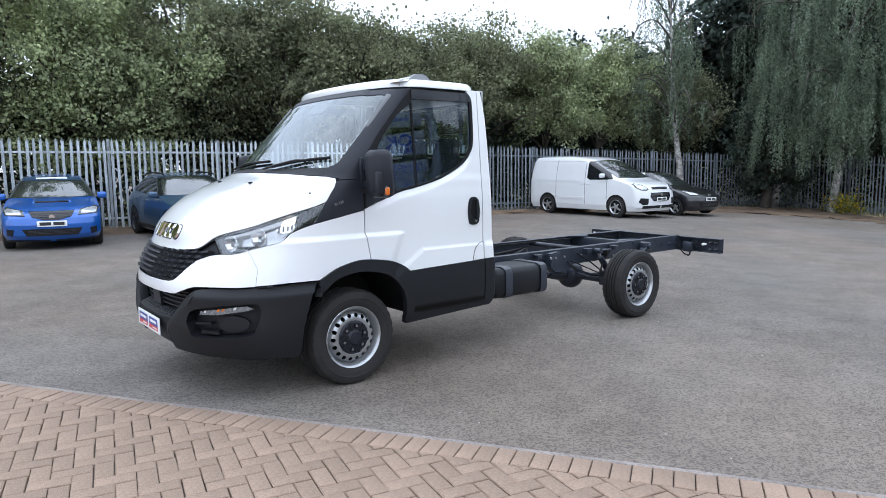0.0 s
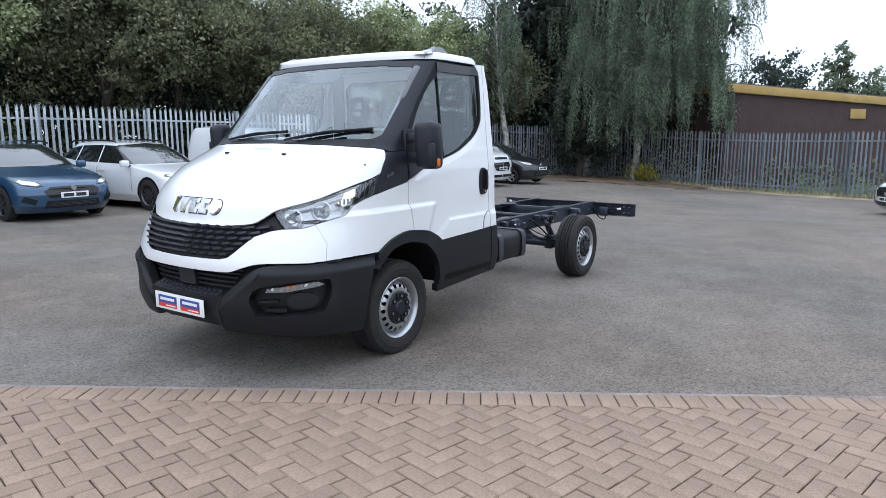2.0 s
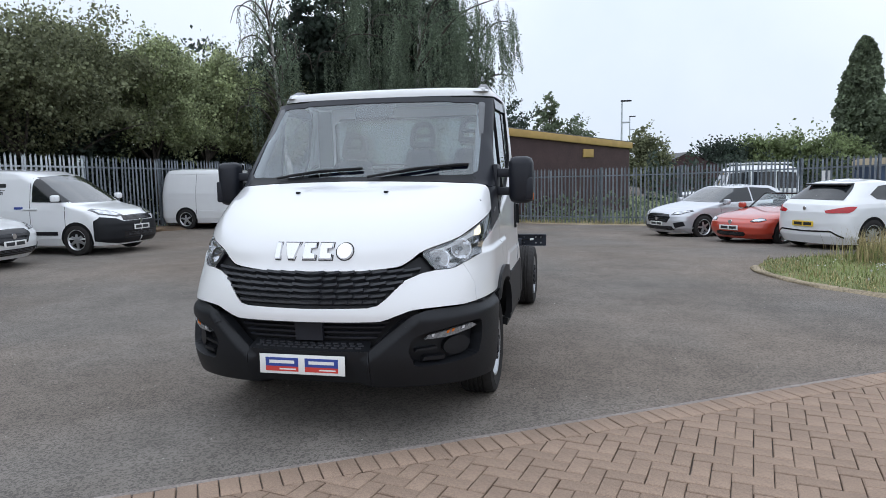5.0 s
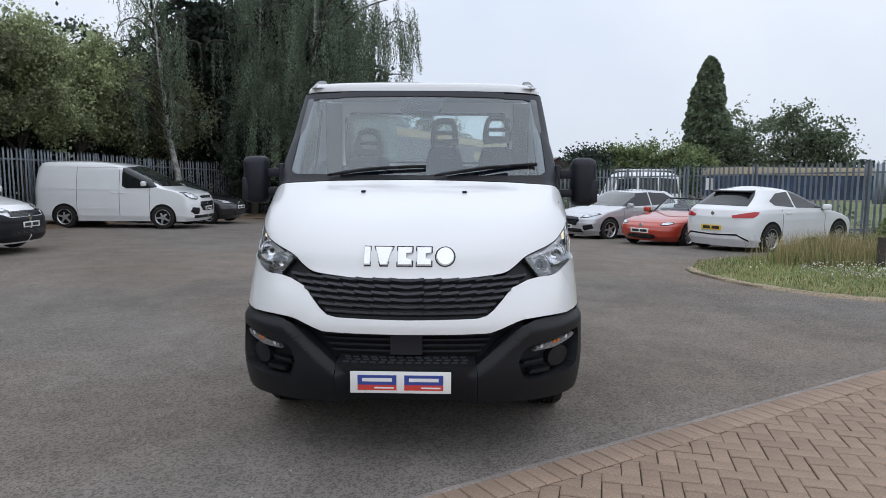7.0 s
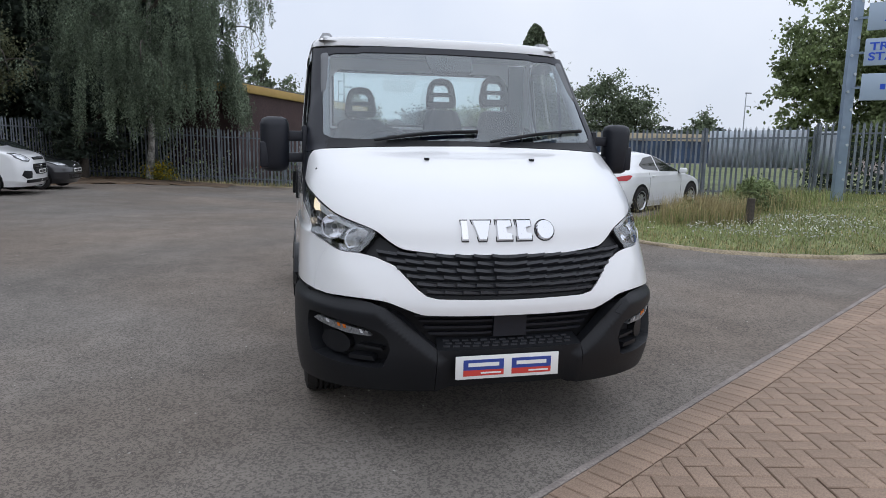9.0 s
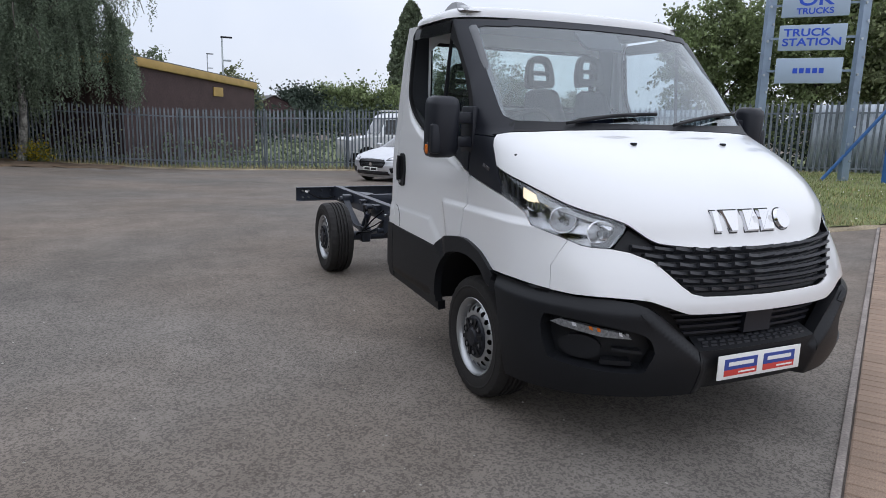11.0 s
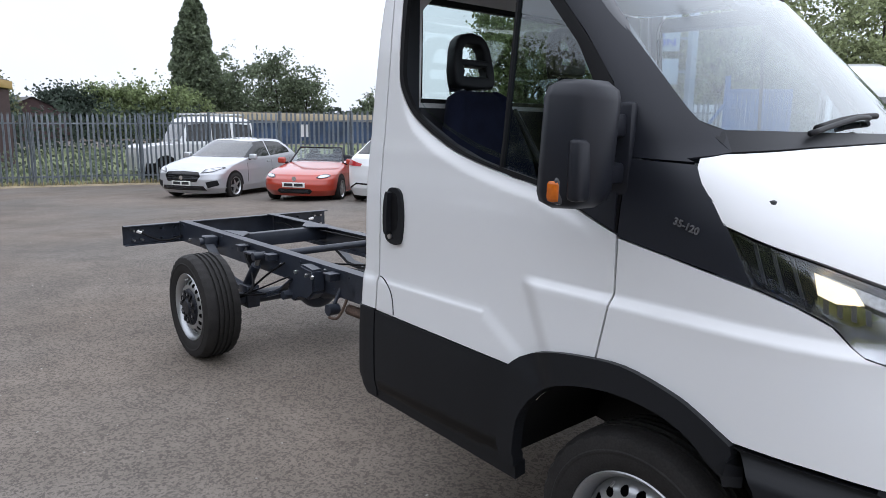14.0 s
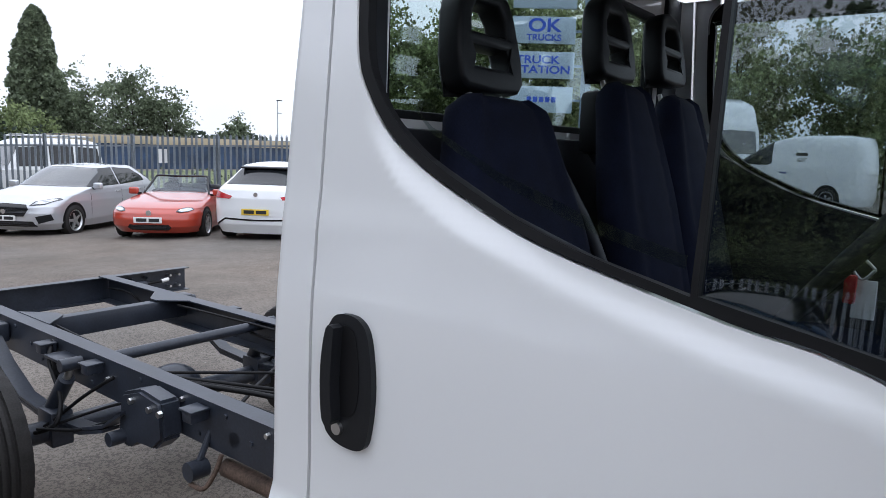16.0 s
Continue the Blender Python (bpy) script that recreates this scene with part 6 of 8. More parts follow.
def profile_hull(front, rear, width, nose=.55, tail=.40, n=2.6):
    """Outline rows from side profiles: lists of (height, y) for nose and tail, and (height, half width)."""
    zs = sorted({z for z, _ in (*front, *rear, *width)})
    f, r, w = [np.interp(zs, *zip(*sorted(p))) for p in (front, rear, width)]
    rows = []
    for z, a, b, c in zip(zs, f, r, w):
        span = b-a
        rows.append((z, a, min(nose, span*.42), b, min(tail, span*.42), c))
    return Hull(rows, n=n, nb=n+.4, metric=1.2)


def car_wheel(parent, x, y, R, spokes, material, s, wide=.2):
    root = new("wheel")
    root.parent = parent
    lathe("tyre", [(R*.62, -wide/2), (R*.85, -wide/2-.004), (R*.97, -wide*.42), (R, -wide*.3), (R, wide*.3), (R*.97, wide*.42), (R*.85, wide/2+.004), (R*.68, wide/2-.002), (R*.66, wide/2-.03)], RUBBER, root, 32)
    rim = lathe("rim", [(R*.60, -.05), (R*.62, wide/2-.05), (R*.68, wide/2-.004), (R*.66, wide/2-.002), (R*.60, wide/2-.03)], material, root, 32)
    lathe("brake_disc", [(.01, wide/2-.09), (R*.6, wide/2-.09)], SEALM, rim, 24)
    for k in range(spokes):
        a = 2*math.pi*k/spokes+.2
        bm = bmesh.new()
        v = []
        for r, hw, d in ((R*.10, .034, .0), (R*.64, .020, -.012)):
            for o in (-1, 1):
                for dd in (0, -.03):
                    v.append(bm.verts.new((wide/2-.012+d+dd, r*math.cos(a)-o*hw*math.sin(a), r*math.sin(a)+o*hw*math.cos(a))))
        for q in ((0, 2, 6, 4), (1, 5, 7, 3), (0, 4, 5, 1), (2, 3, 7, 6), (0, 1, 3, 2), (4, 6, 7, 5)):
            bm.faces.new([v[i] for i in q])
        part("spoke", bm, material, rim)
    lathe("hub", [(R*.17, wide/2-.03), (R*.16, wide/2-.006), (.001, wide/2-.004)], material, rim, 16)
    root.matrix_local = pose(x*s, y, R, random.Random(int(1000*y)).uniform(0, 60), 0, 0 if s > 0 else 180)
    return root


def car(name, label, m, hull, body, axles, R, track, side_glass, screen, back_glass, lamps, grille, rear_lamps=(), plate=None, rear_plate=None,
        spokes=5, wheel_mat=None, lower=None, extras=(), roof=None, group="parked cars", handles=()):
    """A car from its hull: painted skin, glass, lamps, grille, plates, wheels and arches."""
    c = thing(name, label, "car" if "van" not in name else "van", None, group)
    us = np.concatenate([np.linspace(0, 1, 13)[:-1], np.linspace(1, 2, 15)[:-1], np.linspace(2, 3, 13)])
    z0, z1 = hull.rows[0, 0], hull.rows[-1, 0]
    zs = sorted(set(np.round(np.concatenate([np.linspace(z0, z1, 26), hull.rows[:, 0]]), 3)))
    vs, ns, fs = [], [], []
    for s in (1, -1):
        k = len(vs)
        for z in zs:
            for u in us:
                vs.append(hull.point(u, z)*(s, 1, 1))
                ns.append(hull.normal(u, z)*(s, 1, 1))
        n = len(us)
        for j in range(len(zs)-1):
            for i in range(n-1):
                q = (k+j*n+i, k+j*n+i+1, k+(j+1)*n+i+1, k+(j+1)*n+i)
                fs.append(q if s > 0 else q[::-1])
    # the roof closes in a shallow dome
    top = [len(zs)*n-n+i for i in range(n)]
    ids = top+[i+len(zs)*n for i in top[::-1]]
    mid = sum(vs[i] for i in ids)/len(ids)
    rim = [vs[i] for i in ids]
    rim_n = [(ns[i]*.4+np.array((0, 0, 1.0)))/np.linalg.norm(ns[i]*.4+np.array((0, 0, 1.0))) for i in ids]
    for i, m_ in zip(ids, rim_n):
        ns[i] = m_
    prev = ids
    for f in (.8, .5, .2):
        k = len(vs)
        for q, m_ in zip(rim, rim_n):
            vs.append(mid+(q-mid)*f+np.array((0, 0, .03*(1-f*f))))
            m_ = m_*f+np.array((0, 0, 1-f))
            ns.append(m_/np.linalg.norm(m_))
        ring = list(range(k, k+len(ids)))
        for i in range(len(ids)):
            j = (i+1) % len(ids)
            fs.append((prev[i], prev[j], ring[j], ring[i]))
        prev = ring
    fs.append(tuple(prev))
    mesh_ob("body", vs, fs, body, c, "", ns)
    for o in side_glass:
        hull.pair("side_window", o, SIDEGLASS, c, "dark reflecting side window", off=.008, depth=.008, step=.05)
    if screen:
        hull.panel("windscreen", screen, CARGLASS, c, "windscreen reflecting the sky", middle=True, off=.009, depth=.009, step=.05)
    if back_glass:
        hull.panel("rear_window", back_glass, SIDEGLASS, c, "dark rear window", middle=True, off=.009, depth=.009, step=.05)
    for o in lamps:
        for s in (1, -1):
            lamp = hull.panel("headlight", o, LAMPD, c, "clear headlight with dark housing", side=s, off=.012, depth=.012, step=.04)
            cy, cz = sum(q[1] for q in o)/len(o), sum(q[2] for q in o)/len(o)
            if all(q[0] == 'f' for q in o):
                hull.panel("reflector", [(k, cy+(y-cy)*.80+.006, cz+(z-cz)*.74) for k, y, z in o], LAMPC, lamp, side=s, off=.016, depth=.003, step=.03)
    for o in rear_lamps:
        hull.pair("tail_light", o, REDL, c, "red tail light", off=.012, depth=.012, step=.04)
    for o in grille:
        g = hull.panel("grille", o, BLACKG, c, "black grille", middle=True, off=.013, depth=.013, step=.035)
        zs_, xs_ = [q[2] for q in o], [q[1] for q in o]
        for q in range(3):
            zc = min(zs_)+(max(zs_)-min(zs_))*(.3+.2*q)
            hull.panel("grille_bar", [('f', 0, zc), ('f', max(xs_)*.8, zc), ('f', max(xs_)*.8, zc+.008), ('f', 0, zc+.008)], FINM, g, middle=True, off=.017, depth=.004, step=.05)
    if lower:
        for o in lower:
            hull.pair("lower_trim", o, BLACKP, c, "black lower trim", off=.012, depth=.012, step=.045)
    for kind, pl, mt in (("f", plate, PLATEW), ("b", rear_plate, PLATEY)):
        if pl:
            zc = pl
            y = hull.row(zc)[0]-.028 if kind == "f" else hull.row(zc)[2]+.006
            p = box_part("number_plate", (-.26, .26, y, y+.008, zc-.055, zc+.055), mt, c, .002)
            yy = y-.0025 if kind == "f" else y+.008
            box_part("plate_bar", (-.215, -.02, yy, yy+.0025, zc-.032, zc+.032), INK, p, 0)
            box_part("plate_bar", (.02, .215, yy, yy+.0025, zc-.032, zc+.032), INK, p, 0)
    for y in axles:
        arch = [('s', y+(R+.055)*math.cos(a), max(.19, R+(R+.055)*math.sin(a))) for a in np.linspace(-.5, math.pi+.5, 16)]
        hull.pair("wheel_arch", arch, SEALM, c, "dark wheel arch", off=.003, depth=.003, step=.08)
        for s in (1, -1):
            car_wheel(c, track, y, R, spokes, wheel_mat or ALLOY, s)
    for y, z in handles:
        for s in (1, -1):
            x = hull.row(z)[4]
            box_part("door_handle", (s*(x-.01), s*(x+.028), y-.09, y+.09, z-.016, z+.016), body, c, .008)
    if grille and plate:
        zb = plate+.13
        y = hull.row(zb)[0]
        cyl_part("front_badge", (0, y-.012, zb), (0, y-.03, zb), .05, CHROME, c, seg=20)
    for fn in extras:
        fn(c, hull, body)
    c.matrix_world = m
    return c


def door_mirrors(y, z, black=False):
    def fn(c, hull, body):
        for s in (1, -1):
            x = hull.row(z)[4]
            bm = bmesh.new()
            add_box(bm, s*(x+.03), s*(x+.22), y-.06, y+.06, z-.02, z+.12, .035)
            mo = part("door_mirror", bm, BLACKP if black else body, c, smooth=60)
            bm = bmesh.new()
            add_box(bm, s*(x-.03), s*(x+.06), y-.02, y+.03, z-.03, z+.02, .01)
            part("mirror_stalk", bm, BLACKP, mo)
    return fn


def seams(*lines):
    """Dark shut lines of doors, as narrow strips on the side."""
    def fn(c, hull, body):
        for o in lines:
            hull.pair("shut_line", o, SEALM, c, off=.002, depth=.002, step=.1)
    return fn


def vline(y, z0, z1, lean=0.0):
    return [('s', y, z0), ('s', y+.012, z0), ('s', y+.012+lean, z1), ('s', y+lean, z1)]


def roof_bars(y0, y1, x, z):
    def fn(c, hull, body):
        for s in (1, -1):
            tube("roof_bar", [(s*x, y0, z-.03), (s*x, y0+.15, z), (s*x, (y0+y1)/2, z+.015), (s*x, y1-.15, z), (s*x, y1, z-.05)], .018, BLACKP, c, "black roof rail")
    return fn


# hatchback, dark blue
def hatch(L=4.38, W=.91, H=1.47):
    a = L/2
    return profile_hull([(.17, -a+.14), (.30, -a+.02), (.50, -a), (.64, -a+.03), (.74, -a+.13), (.84, -a+.40), (.92, -a+.80), (.985, -a+1.20), (1.08, -a+1.36), (1.22, -a+1.60), (1.34, -a+1.83), (1.42, -a+2.06), (H, -a+2.6)],
                        [(.17, a-.12), (.35, a-.01), (.60, a), (.80, a-.03), (.95, a-.08), (1.10, a-.22), (1.25, a-.45), (1.38, a-.68), (1.42, a-.8), (H, a-1.3)],
                        [(.17, W-.07), (.32, W-.01), (.55, W), (.70, W), (.85, W-.015), (.95, W-.04), (1.10, W-.12), (1.25, W-.20), (1.38, W-.275), (1.43, W-.32), (H, W-.45)])


def hatch_glass(L, H):
    a = L/2
    return [[('s', -a+1.48, .985), ('s', -a+1.86, 1.26), ('s', -a+2.08, 1.36), ('s', -a+2.62, 1.385), ('s', -a+2.60, 1.0)],
            [('s', -a+2.66, 1.0), ('s', -a+2.68, 1.385), ('s', a-1.05, 1.345), ('s', a-.72, 1.16), ('s', a-.70, 1.06)]]


hb = hatch()
A = 2.19
car("hatchback_car", "dark blue hatchback with black roof parked against the fence", pose(-11.33, 2.82, 0, 0, 0, 90), hb, P_NAVY, (-1.30, 1.36), .325, .83,
    hatch_glass(4.38, 1.47), [('f', 0, 1.0), ('f', .775, .995), ('f', .675, 1.27), ('f', .59, 1.385), ('f', 0, 1.425)], [('b', 0, 1.02), ('b', .60, 1.02), ('b', .50, 1.32), ('b', 0, 1.35)],
    [[('f', .50, .68), ('f', .56, .74), ('f', .80, .80), ('f', .86, .76), ('f', .80, .70), ('f', .60, .66)]],
    [[('f', 0, .66), ('f', .40, .65), ('f', .52, .58), ('f', .44, .46), ('f', 0, .46)], [('f', 0, .40), ('f', .48, .40), ('f', .52, .27), ('f', 0, .27)]],
    [[('b', .50, .78), ('b', .84, .80), ('b', .84, .92), ('b', .52, .90)]], .50, .62, 5, ALLOYD,
    [[('f', .62, .42), ('f', .80, .50), ('f', .84, .40), ('f', .66, .33)], [('s', -1.0, .30), ('s', 1.0, .30), ('s', 1.0, .21), ('s', -1.0, .21)]],
    (door_mirrors(-.62, .96), seams(vline(-.75, .3, .97), vline(.42, .3, .99), vline(1.42, .5, 1.0)), roof_bars(-.1, 1.4, .58, 1.475)), handles=((.28, .86), (1.2, .88)))

# saloon, bright blue, with bonnet scoop and door mirrors
sb = hatch(4.42, .885, 1.46)


def scoop(c, hull, body):
    bm = bmesh.new()
    add_box(bm, -.36, .36, -1.42, -1.02, .90, 1.0, .03)
    for v in bm.verts:
        v.co.z -= .06*max(0, (-1.2-v.co.y)/.2)
    part("bonnet_scoop", bm, body, c, "raised bonnet scoop", 40)
    box_part("scoop_mouth", (-.31, .31, -1.43, -1.41, .905, .95), BLACKG, c, .008)


def visor_strip(c, hull, body):
    hull.panel("sun_strip", [('f', 0, 1.36), ('f', .57, 1.335), ('f', .53, 1.405), ('f', 0, 1.428)], P_NAVY, c, "dark blue screen strip", middle=True, off=.012, depth=.004, step=.08)
    hull.panel("strip_bar", [('f', 0, 1.378), ('f', .30, 1.372), ('f', .29, 1.400), ('f', 0, 1.406)], PLATEW, c, middle=True, off=.016, depth=.002, step=.08)


car("saloon_car", "bright blue saloon with bonnet scoop parked against the fence", pose(-12.25, .12, 0, 0, 0, 80), sb, P_BLUE, (-1.28, 1.34), .325, .80,
    hatch_glass(4.42, 1.46), [('f', 0, 1.0), ('f', .775, .995), ('f', .675, 1.27), ('f', .59, 1.385), ('f', 0, 1.425)], [('b', 0, 1.02), ('b', .60, 1.02), ('b', .50, 1.32), ('b', 0, 1.35)],
    [[('f', .46, .68), ('f', .50, .78), ('f', .78, .84), ('f', .85, .80), ('f', .80, .70)]],
    [[('f', 0, .76), ('f', .40, .765), ('f', .34, .66), ('f', .12, .60), ('f', 0, .60)], [('f', 0, .43), ('f', .52, .43), ('f', .44, .30), ('f', 0, .30)]],
    (), .53, None, 5, ALLOYD, [[('f', .66, .42), ('f', .78, .44), ('f', .78, .32), ('f', .68, .30)], [('f', .05, .205), ('f', .83, .22), ('f', .83, .18), ('f', .05, .175)]],
    (door_mirrors(-.55, .97), scoop, visor_strip, seams(vline(-.72, .3, .98), vline(.42, .3, .99))))


# estate, white
def estate():
    a, W, H = 2.40, .92, 1.47
    return profile_hull([(.17, -a+.16), (.30, -a+.03), (.48, -a), (.62, -a+.02), (.72, -a+.10), (.82, -a+.38), (.90, -a+.85), (.97, -a+1.37), (1.08, -a+1.56), (1.22, -a+1.81), (1.34, -a+2.05), (1.42, -a+2.28), (H, -a+2.8)],
                        [(.17, a-.10), (.40, a), (.70, a), (.90, a-.05), (1.05, a-.14), (1.20, a-.32), (1.35, a-.52), (1.42, a-.62), (H, a-.95)],
                        [(.17, W-.07), (.32, W-.01), (.55, W), (.70, W), (.85, W-.015), (.95, W-.04), (1.10, W-.12), (1.25, W-.20), (1.38, W-.27), (1.43, W-.31), (H, W-.44)])


car("estate_car", "white estate car with black grille parked against the fence", pose(-10.98, 5.42, 0, 0, 0, 93), estate(), P_WHITE, (-1.42, 1.41), .335, .84,
    [[('s', -.82, .975), ('s', -.40, 1.24), ('s', -.14, 1.36), ('s', .42, 1.385), ('s', .40, 1.0)], [('s', .46, 1.0), ('s', .48, 1.385), ('s', 1.25, 1.37), ('s', 1.30, 1.02)], [('s', 1.36, 1.03), ('s', 1.31, 1.37), ('s', 1.82, 1.28), ('s', 2.02, 1.10)]],
    [('f', 0, .985), ('f', .785, .98), ('f', .685, 1.27), ('f', .60, 1.385), ('f', 0, 1.42)], [('b', 0, 1.05), ('b', .62, 1.05), ('b', .52, 1.34), ('b', 0, 1.36)],
    [[('f', .48, .68), ('f', .52, .74), ('f', .82, .79), ('f', .87, .75), ('f', .70, .69)]],
    [[('f', 0, .72), ('f', .36, .71), ('f', .44, .64), ('f', .34, .47), ('f', .20, .42), ('f', 0, .42)], [('f', 0, .36), ('f', .62, .37), ('f', .56, .26), ('f', 0, .25)]],
    [[('b', .45, .80), ('b', .86, .82), ('b', .86, .93), ('b', .45, .90)]], .46, None, 10, ALLOYD, [[('f', .68, .36), ('f', .84, .44), ('f', .86, .36), ('f', .70, .28)]],
    (door_mirrors(-.78, .95), seams(vline(-.85, .3, .96), vline(.43, .3, .99), vline(1.34, .45, 1.0)), roof_bars(.1, 1.85, .60, 1.48)), handles=((.25, .84), (1.15, .87)))


# small delivery van, white with black bumper
def small_van():
    a, W, H = 2.20, .915, 1.84
    return profile_hull([(.20, -a+.10), (.32, -a+.01), (.50, -a), (.68, -a+.02), (.80, -a+.10), (.92, -a+.30), (1.0, -a+.55), (1.07, -a+.85), (1.15, -a+1.0), (1.35, -a+1.30), (1.55, -a+1.60), (1.70, -a+1.88), (1.79, -a+2.2), (H, -a+2.7)],
                        [(.20, a-.06), (.40, a), (1.0, a), (1.4, a-.03), (1.65, a-.07), (1.79, a-.15), (H, a-.4)],
                        [(.20, W-.06), (.35, W-.01), (.60, W), (.95, W-.005), (1.15, W-.03), (1.40, W-.07), (1.62, W-.11), (1.75, W-.16), (1.80, W-.20), (H, W-.40)])


def side_badge(c, hull, body):
    for s in (1, -1):
        x = hull.row(1.30)[4]+.006
        m = Matrix(((0, 0, s, s*x), (s, 0, 0, .60), (0, 1, 0, 1.32), (0, 0, 0, 1)))
        text_mesh("lettering", "PARTS", .085, INK, c, m, .001, "dark lettering PARTS")
        hull.panel("logo_bar", [('s', .42, 1.45), ('s', .78, 1.45), ('s', .78, 1.53), ('s', .42, 1.53)], INK, c, side=s, off=.003, depth=.003, step=.1)
        hull.panel("logo_line", [('s', .44, 1.385), ('s', .76, 1.385), ('s', .76, 1.395), ('s', .44, 1.395)], INK, c, side=s, off=.003, depth=.003, step=.1)
        hull.panel("side_sticker", [('s', -.02, .98), ('s', .20, .98), ('s', .20, 1.03), ('s', -.02, 1.03)], BLUEP, c, side=s, off=.003, depth=.003, step=.1)


car("delivery_van", "white small delivery van with black plastic bumper by the fence", pose(-10.28, 8.42, 0, 0, 0, 91), small_van(), P_WHITE, (-1.30, 1.45), .325, .83,
    [[('s', -1.12, 1.16), ('s', -.72, 1.50), ('s', -.52, 1.60), ('s', -.25, 1.62), ('s', -.25, 1.13), ('s', -1.0, 1.12)]],
    [('f', 0, 1.10), ('f', .74, 1.11), ('f', .72, 1.40), ('f', .66, 1.66), ('f', 0, 1.70)], None,
    [[('f', .40, .82), ('f', .50, .90), ('f', .76, .97), ('f', .84, .95), ('f', .82, .86), ('f', .58, .80)]],
    [[('f', 0, .82), ('f', .46, .81), ('f', .48, .72), ('f', 0, .71)], [('f', 0, .48), ('f', .50, .48), ('f', .52, .36), ('f', 0, .36)]], (), .56, None, 6, ALLOY,
    [[('f', .03, .70), ('f', .50, .70), ('f', .62, .76), ('f', .85, .80), ('s', -1.72, .72), ('s', -1.72, .30), ('f', .6, .24), ('f', .03, .24)], [('s', -.85, .42), ('s', .95, .42), ('s', .95, .50), ('s', -.85, .50)]],
    (door_mirrors(-.92, 1.16), side_badge, seams(vline(-.20, .35, 1.74), vline(.95, .5, 1.74), vline(-1.05, .4, 1.12))), handles=((-.28, .98), (-.10, .98)), group="parked vans")


# panel van, white
def panel_van():
    a, W, H = 2.49, .985, 1.98
    return profile_hull([(.22, -a+.10), (.34, -a+.01), (.55, -a), (.75, -a+.02), (.93, -a+.07), (1.04, -a+.18), (1.12, -a+.42), (1.20, -a+.80), (1.30, -a+1.05), (1.50, -a+1.42), (1.70, -a+1.82), (1.84, -a+2.12), (1.92, -a+2.5), (H, -a+3.0)],
                        [(.22, a-.06), (.40, a), (1.1, a), (1.5, a-.04), (1.75, a-.09), (1.92, a-.18), (H, a-.45)],
                        [(.22, W-.06), (.38, W-.01), (.65, W), (1.0, W-.005), (1.2, W-.02), (1.5, W-.07), (1.75, W-.12), (1.88, W-.17), (1.94, W-.22), (H, W-.42)], nose=.36)


def van_ribs(c, hull, body):
    for o in ([('s', -.3, 1.12), ('s', 2.2, 1.16), ('s', 2.2, 1.19), ('s', -.3, 1.15)], [('s', -.2, .55), ('s', .95, .55), ('s', 1.0, .62), ('s', -.2, .63)], [('s', -.35, 1.80), ('s', 2.2, 1.80), ('s', 2.2, 1.82), ('s', -.35, 1.82)]):
        hull.pair("side_rib", o, body, c, off=.012, depth=.012, step=.1)


car("panel_van", "white panel van parked under the trees", pose(-9.9, 16.2, ground_z(-9.9, 15.8), 0, 0, 90), panel_van(), P_WHITE, (-1.49, 1.44), .34, .90,
    [[('s', -1.34, 1.23), ('s', -.88, 1.62), ('s', -.55, 1.76), ('s', -.30, 1.79), ('s', -.30, 1.26), ('s', -.42, 1.19), ('s', -1.1, 1.20)]],
    [('f', 0, 1.24), ('f', .80, 1.25), ('f', .78, 1.52), ('f', .70, 1.80), ('f', 0, 1.84)], None,
    [[('f', .56, .90), ('f', .62, 1.00), ('f', .82, 1.08), ('f', .93, 1.08), ('f', .94, .96), ('f', .84, .88), ('f', .66, .86)]],
    [[('f', 0, .97), ('f', .40, .96), ('f', .38, .90), ('f', 0, .90)], [('f', 0, .80), ('f', .48, .80), ('f', .52, .68), ('f', .40, .54), ('f', 0, .52)]], (), .60, None, 5, ALLOY,
    [[('f', .60, .62), ('f', .86, .64), ('f', .92, .52), ('f', .80, .43), ('f', .62, .44)], [('f', .03, .40), ('f', .80, .40), ('f', .80, .32), ('f', .03, .32)]],
    (door_mirrors(-1.0, 1.28), van_ribs, seams(vline(-.22, .4, 1.84), vline(1.05, .5, 1.84), vline(-1.12, .45, 1.2))), handles=((-.32, 1.06), (-.05, 1.06)), group="parked vans")

# small black hatchback in the corner
car("hatchback_car", "small black hatchback parked under the trees", pose(-9.1, 18.9, ground_z(-9.1, 18.5), 0, 0, 84), hatch(3.85, .85, 1.46), P_BLACK, (-1.15, 1.3), .30, .76,
    [], [('f', 0, 1.0), ('f', .62, 1.0), ('f', .56, 1.28), ('f', .50, 1.40), ('f', 0, 1.425)], None,
    [[('f', .45, .68), ('f', .52, .78), ('f', .78, .82), ('f', .74, .70)]], [[('f', 0, .45), ('f', .48, .45), ('f', .44, .30), ('f', 0, .30)]], (), .56, None, 5, ALLOY)


# silver hatchback facing the yard
def facing(fx, fy, dx, dy, axle, zc=0.0):
    """Pose of a car whose nearer front wheel stands at (fx, fy) and which points along (dx, dy)."""
    k = math.hypot(dx, dy)
    dx, dy = dx/k, dy/k
    return pose(fx+dx*axle, fy+dy*axle, zc, 0, 0, math.degrees(math.atan2(dx, -dy)))


